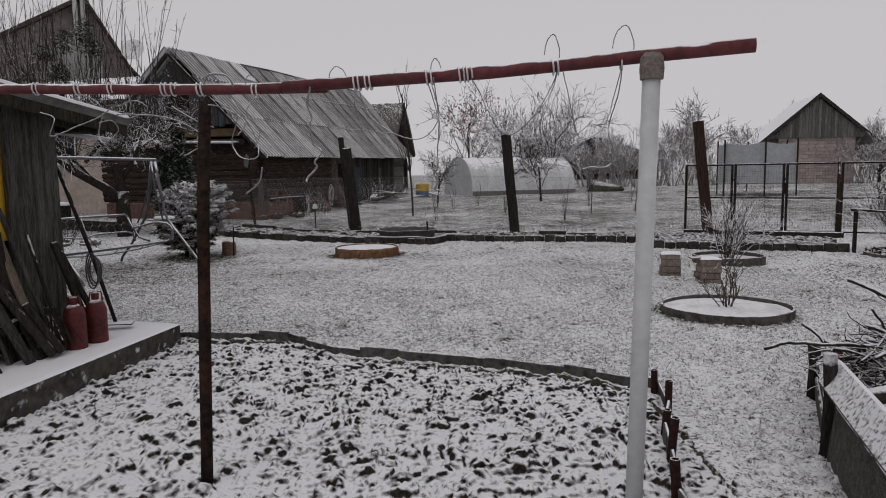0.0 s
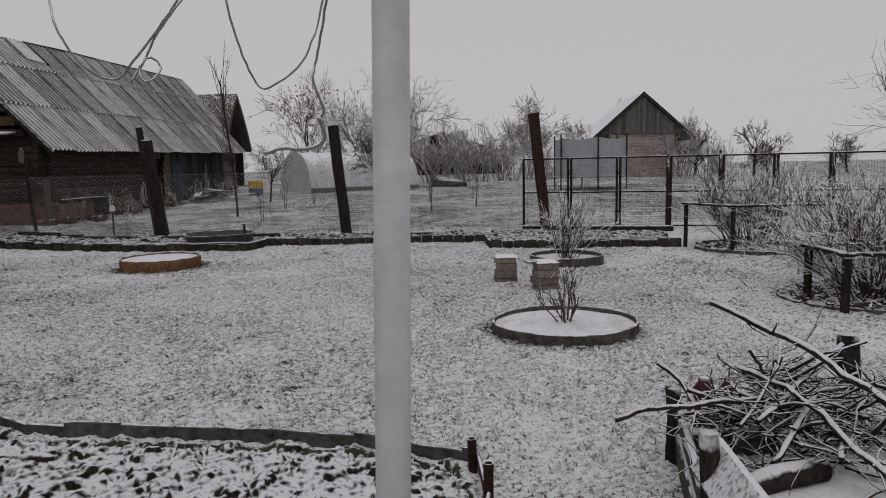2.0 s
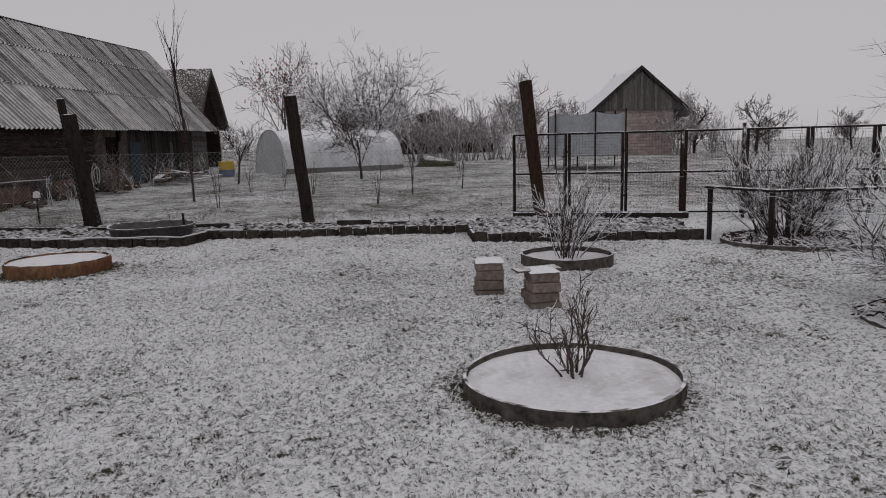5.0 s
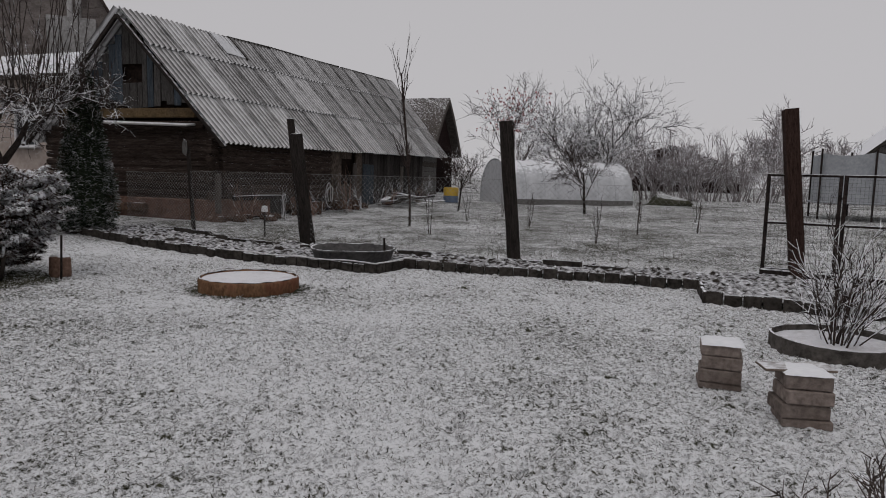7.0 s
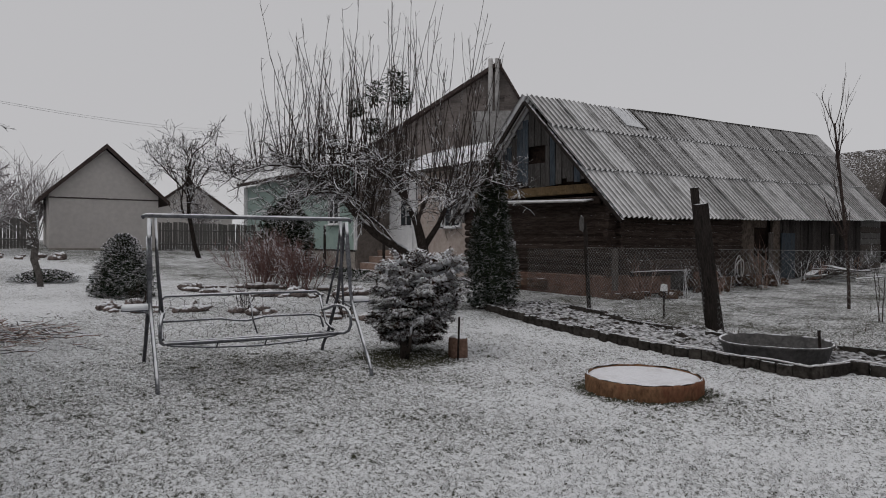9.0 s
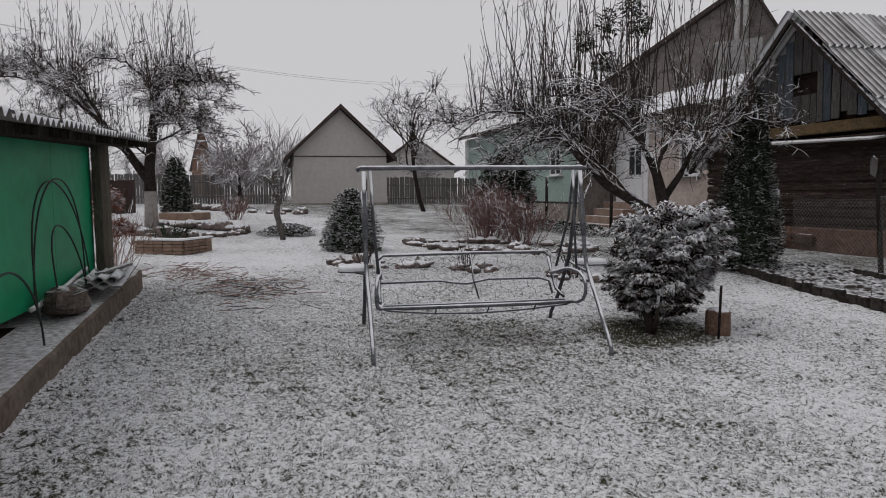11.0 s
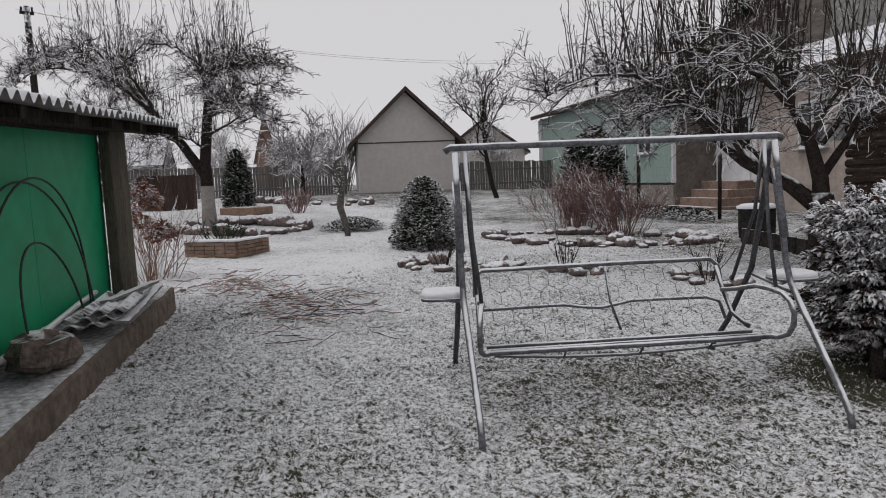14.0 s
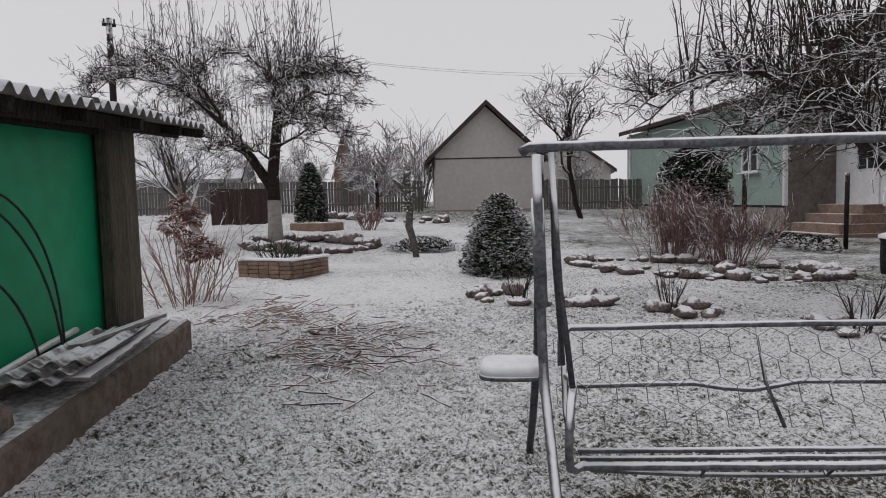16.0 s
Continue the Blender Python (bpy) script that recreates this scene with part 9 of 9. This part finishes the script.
# ---- the far side of the house garden ----
def make_paling_fence():
    f = thing("paling_fence", "weathered grey paling fence round the far garden", "fence")
    rng = random.Random(72)
    a, b = Vector((-36.5, 4.5, 0)), Vector((-33.4, 17.9, 0))
    runs = [(a, b), (Vector((-32.5, 21.6, 0)), Vector((-29.6, 30.0, 0))), (Vector((-34.5, -6, 0)), a)]
    for p, q in runs:
        u = (q - p).normalized()
        rz = heading(u.x, u.y)
        n = int((q - p).length / 0.135)
        me = Geo().box((0.118, 0.02, 1.45), pose(0, 0, 0.72), 0.004).mesh("paling", M_FENCE)
        for i in range(n):
            c = p + u * (0.135 * (i + 0.5))
            part("paling", me, None, f, at=pose(c.x, c.y, terr(c.x, c.y) + 0.05 + rng.uniform(-0.03, 0.03), rng.uniform(-1, 1), rng.uniform(-1, 1), rz))
        for z in (0.4, 1.1):
            mid = (p + q) / 2
            part("fence_rail", Geo().box(((q - p).length, 0.05, 0.08), pose(mid.x, mid.y, terr(mid.x, mid.y) + z, 0, 0, rz), 0.008), M_FENCE, f)


make_paling_fence()


def make_board_fence():
    f = thing("board_fence", "dark brown board fence behind the limewashed tree", "fence")
    rng = random.Random(73)
    a, b = Vector((-29.6, 8.2, 0)), Vector((-29.35, 10.3, 0))
    n = 17
    for i in range(n):
        p = a.lerp(b, (i + 0.5) / n)
        part("board", Geo().box((0.125, 0.025, 1.35), pose(p.x, p.y, terr(p.x, p.y) + 0.7 + rng.uniform(-0.03, 0.03), 0, 0, heading(b.x - a.x, b.y - a.y)), 0.004), M_DARK_FENCE, f)


M_DARK_FENCE = material("dark_brown_boards", (0.035, 0.025, 0.022), (0.09, 0.066, 0.058), 4, 0.9, 0.4, stretch=(6, 6, 0.7), snow=0.3, vary=0.2)
make_board_fence()


def make_neighbours():
    gable_house("neighbour_house", "far orange-brown gabled house behind the paling fence", (-46.0, 16.6), 72, 0.7, 0.1, 6.4, 3.2, 0.6, 4, M_ORANGE_WALL, M_ROOF_DARK, snow_roof=M_ROOF_SNOW, roof_t=0.08)
    h = gable_house("neighbour_house", "far pale house with a snowy roof behind bare trees", (-42.5, 10.0), 170, 3.2, 0.4, 4.6, 2.9, 0.6, 7, M_PLASTER_GREY, M_ROOF_DARK, snow_roof=M_ROOF_SNOW)
    window("window", h, pose(0.2, -0.06, 2.0), 0.9, 0.9)
    window("window", h, pose(1.8, -0.06, 2.0), 0.9, 0.9)
    gable_house("neighbour_house", "far pale grey house behind the fruit trees", (-45, 32.3), 60, 3.0, 0.4, 5.9, 3.4, 0.6, 8, M_PLASTER_GREY, M_ROOF_DARK, snow_roof=M_ROOF_SNOW)
    gable_house("neighbour_house", "far house with a wide snowy roof beyond the field", (22.0, 96.0), 0, 9.0, 0.6, 6.5, 3.4, 0.3, 9, M_BRICK_DARK, M_ROOF_DARK, snow_roof=M_ROOF_SNOW)
    solid("aerial_mast", Geo().tube([(-45.8, 16.6, 5.8), (-45.9, 16.35, 10.0), (-46.0, 15.9, 15.5)], [0.04, 0.03, 0.018], 6), M_WIRE_DARK, "thin tall aerial mast above the far house", "mast", smooth=True)
    # power poles and the wires between them
    for x, y, h in ((-27.0, 5.4, 6.9), (-33.5, 33.5, 7.6)):
        p = thing("power_pole", "dark wooden power pole above the garden trees", "pole", on_ground(x, y))
        part("mast", Geo().tube([(0, 0, -0.2), (0, 0, h)], [0.13, 0.09], 9), M_POST, p, smooth=True)
        part("cross_arm", Geo().box((0.1, 0.4, 0.1), pose(0, 0, h - 0.2, 0, 0, 15), 0.01), M_POST, p)
        for s in (-0.15, 0.15):
            part("insulator", Geo().tube([(0, s, h - 0.16), (0, s, h - 0.02)], 0.03, 7), M_POST, p)
    for k in (0, 1):
        a, b = Vector((-27.0, 5.1 + 0.6 * k, terr(-27, 5.4) + 6.8 - 0.1 * k)), Vector((-33.5, 33.2 + 0.6 * k, terr(-33.5, 33.5) + 7.5 - 0.1 * k))
        pts = [a.lerp(b, i / 20) - Vector((0, 0, 0.9 * 4 * (i / 20) * (1 - i / 20))) for i in range(21)]
        solid("power_line", Geo().tube(pts, 0.006, 5), M_WIRE, "thin power line sagging across the sky", "wire", group="power lines", smooth=True)


make_neighbours()


# ---- grass blades through the snow, on the lawn that the camera passes ----
def make_grass():
    rng = np.random.default_rng(5)

    def spread(n, x0, x1, y0, y1):
        x, y = rng.uniform(x0, x1, n), rng.uniform(y0, y1, n)
        keep = np.ones(n, bool)
        knots = np.linspace(-5.6, 1.5, 240)
        be = np.interp(x, knots, [bed_edge(v) for v in knots])
        keep &= ~((x > -5.6) & (x < 1.5) & (y < be + 0.05))
        keep &= ~((x <= -2.6) & (x > -9.75) & (y < 6.1 + SLAB_SLOPE * (x + 3.5) + 0.06))
        keep &= ~((x > 1.0 + 0.33 * (y - 0.2)) & (y < 4.3) & (x < 4.0))
        for cx, cy, r in ((3.0, 6.97, 0.68), (4.70, 10.9, 0.58), (-1.45, 12.62, 0.62)):
            keep &= (x - cx) ** 2 + (y - cy) ** 2 > r * r
        return x[keep], y[keep]

    sets = [spread(560000, -10.5, 5.0, 3.0, 11.0), spread(150000, -12.0, 6.5, 11.0, 14.9)]
    x, y = np.concatenate([s[0] for s in sets]), np.concatenate([s[1] for s in sets])
    # thicker tufts and thin spots
    step = 0.05
    gx, gy = np.arange(LAWN_X[0], LAWN_X[1] + 0.01, step), np.arange(LAWN_Y[0], LAWN_Y[1] + 0.01, step)
    lump = np.array([[noise.noise((a * 2.4, b * 2.4, 2)) + abs(noise.noise((a * 6.5, b * 6.5, 11))) * 1.6 - 0.35 for a in gx] for b in gy])
    ix, iy = np.clip(((x - gx[0]) / step).astype(int), 0, len(gx) - 1), np.clip(((y - gy[0]) / step).astype(int), 0, len(gy) - 1)
    ok = rng.random(len(x)) < 0.72 + 0.5 * lump[iy, ix]
    x, y = x[ok], y[ok]
    m = len(x)
    ground_z = np.array([[sward(a, b) for a in gx] for b in gy])
    fx, fy = np.clip((x - gx[0]) / step, 0, len(gx) - 1.01), np.clip((y - gy[0]) / step, 0, len(gy) - 1.01)
    ix, iy = fx.astype(int), fy.astype(int)
    u, w_ = fx - ix, fy - iy
    z = (ground_z[iy, ix] * (1 - u) + ground_z[iy, ix + 1] * u) * (1 - w_) + (ground_z[iy + 1, ix] * (1 - u) + ground_z[iy + 1, ix + 1] * u) * w_
    ang, lean = rng.uniform(0, 2 * np.pi, m), rng.uniform(0.6, 2.2, m)
    h, w = rng.uniform(0.008, 0.022, m), rng.uniform(0.0035, 0.0075, m)
    s = np.stack([np.cos(ang + 1.57) * w, np.sin(ang + 1.57) * w, np.zeros(m)], 1)
    base = np.stack([x, y, z - 0.004], 1)
    tip = base + np.stack([np.cos(ang) * h * lean, np.sin(ang) * h * lean, h], 1)
    v = np.stack([base - s, base + s, tip], 1).reshape(-1, 3)
    me = bpy.data.meshes.new("grass_blades")
    me.vertices.add(len(v))
    me.vertices.foreach_set("co", v.ravel())
    me.loops.add(3 * m)
    me.loops.foreach_set("vertex_index", np.arange(3 * m, dtype=np.int32))
    me.polygons.add(m)
    me.polygons.foreach_set("loop_start", np.arange(0, 3 * m, 3, dtype=np.int32))
    me.update(calc_edges=True)
    me.materials.append(M_BLADES)
    ob = new("grass_blades", me)
    tagged(ob, "short grass blades, most of them coated in thin snow", "grass", kind="stuff")


def make_field_grass():
    """Long dry stalks standing out of the snow in the field behind the border."""
    rng = random.Random(77)
    g = Geo()
    for _ in range(3400):
        x, y = rng.uniform(-4.5, 13), 16.6 + 18 * rng.random() ** 1.5
        if x > 4 and y < 16.5 + (8.7 - x) * 0.1:
            continue
        if x < -1.5 + (y - 21) * 0.2 and y > 19.5:
            continue
        h = rng.uniform(0.04, 0.09) if rng.random() < 0.7 else rng.uniform(0.09, 0.24)
        a = rng.uniform(0, 6.28)
        base = Vector((x, y, terr(x, y) - 0.01))
        lean = Vector((math.cos(a), math.sin(a), 0)) * h * rng.uniform(0.1, 0.6)
        side = Vector((-math.sin(a), math.cos(a), 0)) * rng.uniform(0.004, 0.008)
        k = len(g.v)
        for q in (base - side, base + side, base + lean + Vector((0, 0, h))):
            g.v.append((q.x, q.y, q.z))
        g.f.append((k, k + 1, k + 2))
    tagged(part("field_grass", g, M_DRY_GRASS, None, "dry grass stalks standing in the snowy field"), "", "grass", kind="stuff")


M_DRY_GRASS = material("dry_field_grass", (0.05, 0.042, 0.034), (0.16, 0.135, 0.11), 6, 0.9, 0.0, snow=0.4)


def blade_material():
    m = bpy.data.materials.new("grass_blade")
    m.use_nodes = True
    n, l = m.node_tree.nodes, m.node_tree.links
    g = n.new("ShaderNodeNewGeometry")
    r = n.new("ShaderNodeValToRGB")
    r.color_ramp.elements[0].color, r.color_ramp.elements[1].color = (0.022, 0.022, 0.014, 1), (0.78, 0.78, 0.80, 1)
    e = r.color_ramp.elements.new(0.07)
    e.color = (0.06, 0.057, 0.04, 1)
    e = r.color_ramp.elements.new(0.22)
    e.color = (0.42, 0.42, 0.42, 1)
    l.new(g.outputs["Random Per Island"], r.inputs[0])
    l.new(r.outputs[0], n["Principled BSDF"].inputs["Base Color"])
    n["Principled BSDF"].inputs["Roughness"].default_value = 0.8
    return m


M_BLADES = blade_material()
make_grass()
make_field_grass()
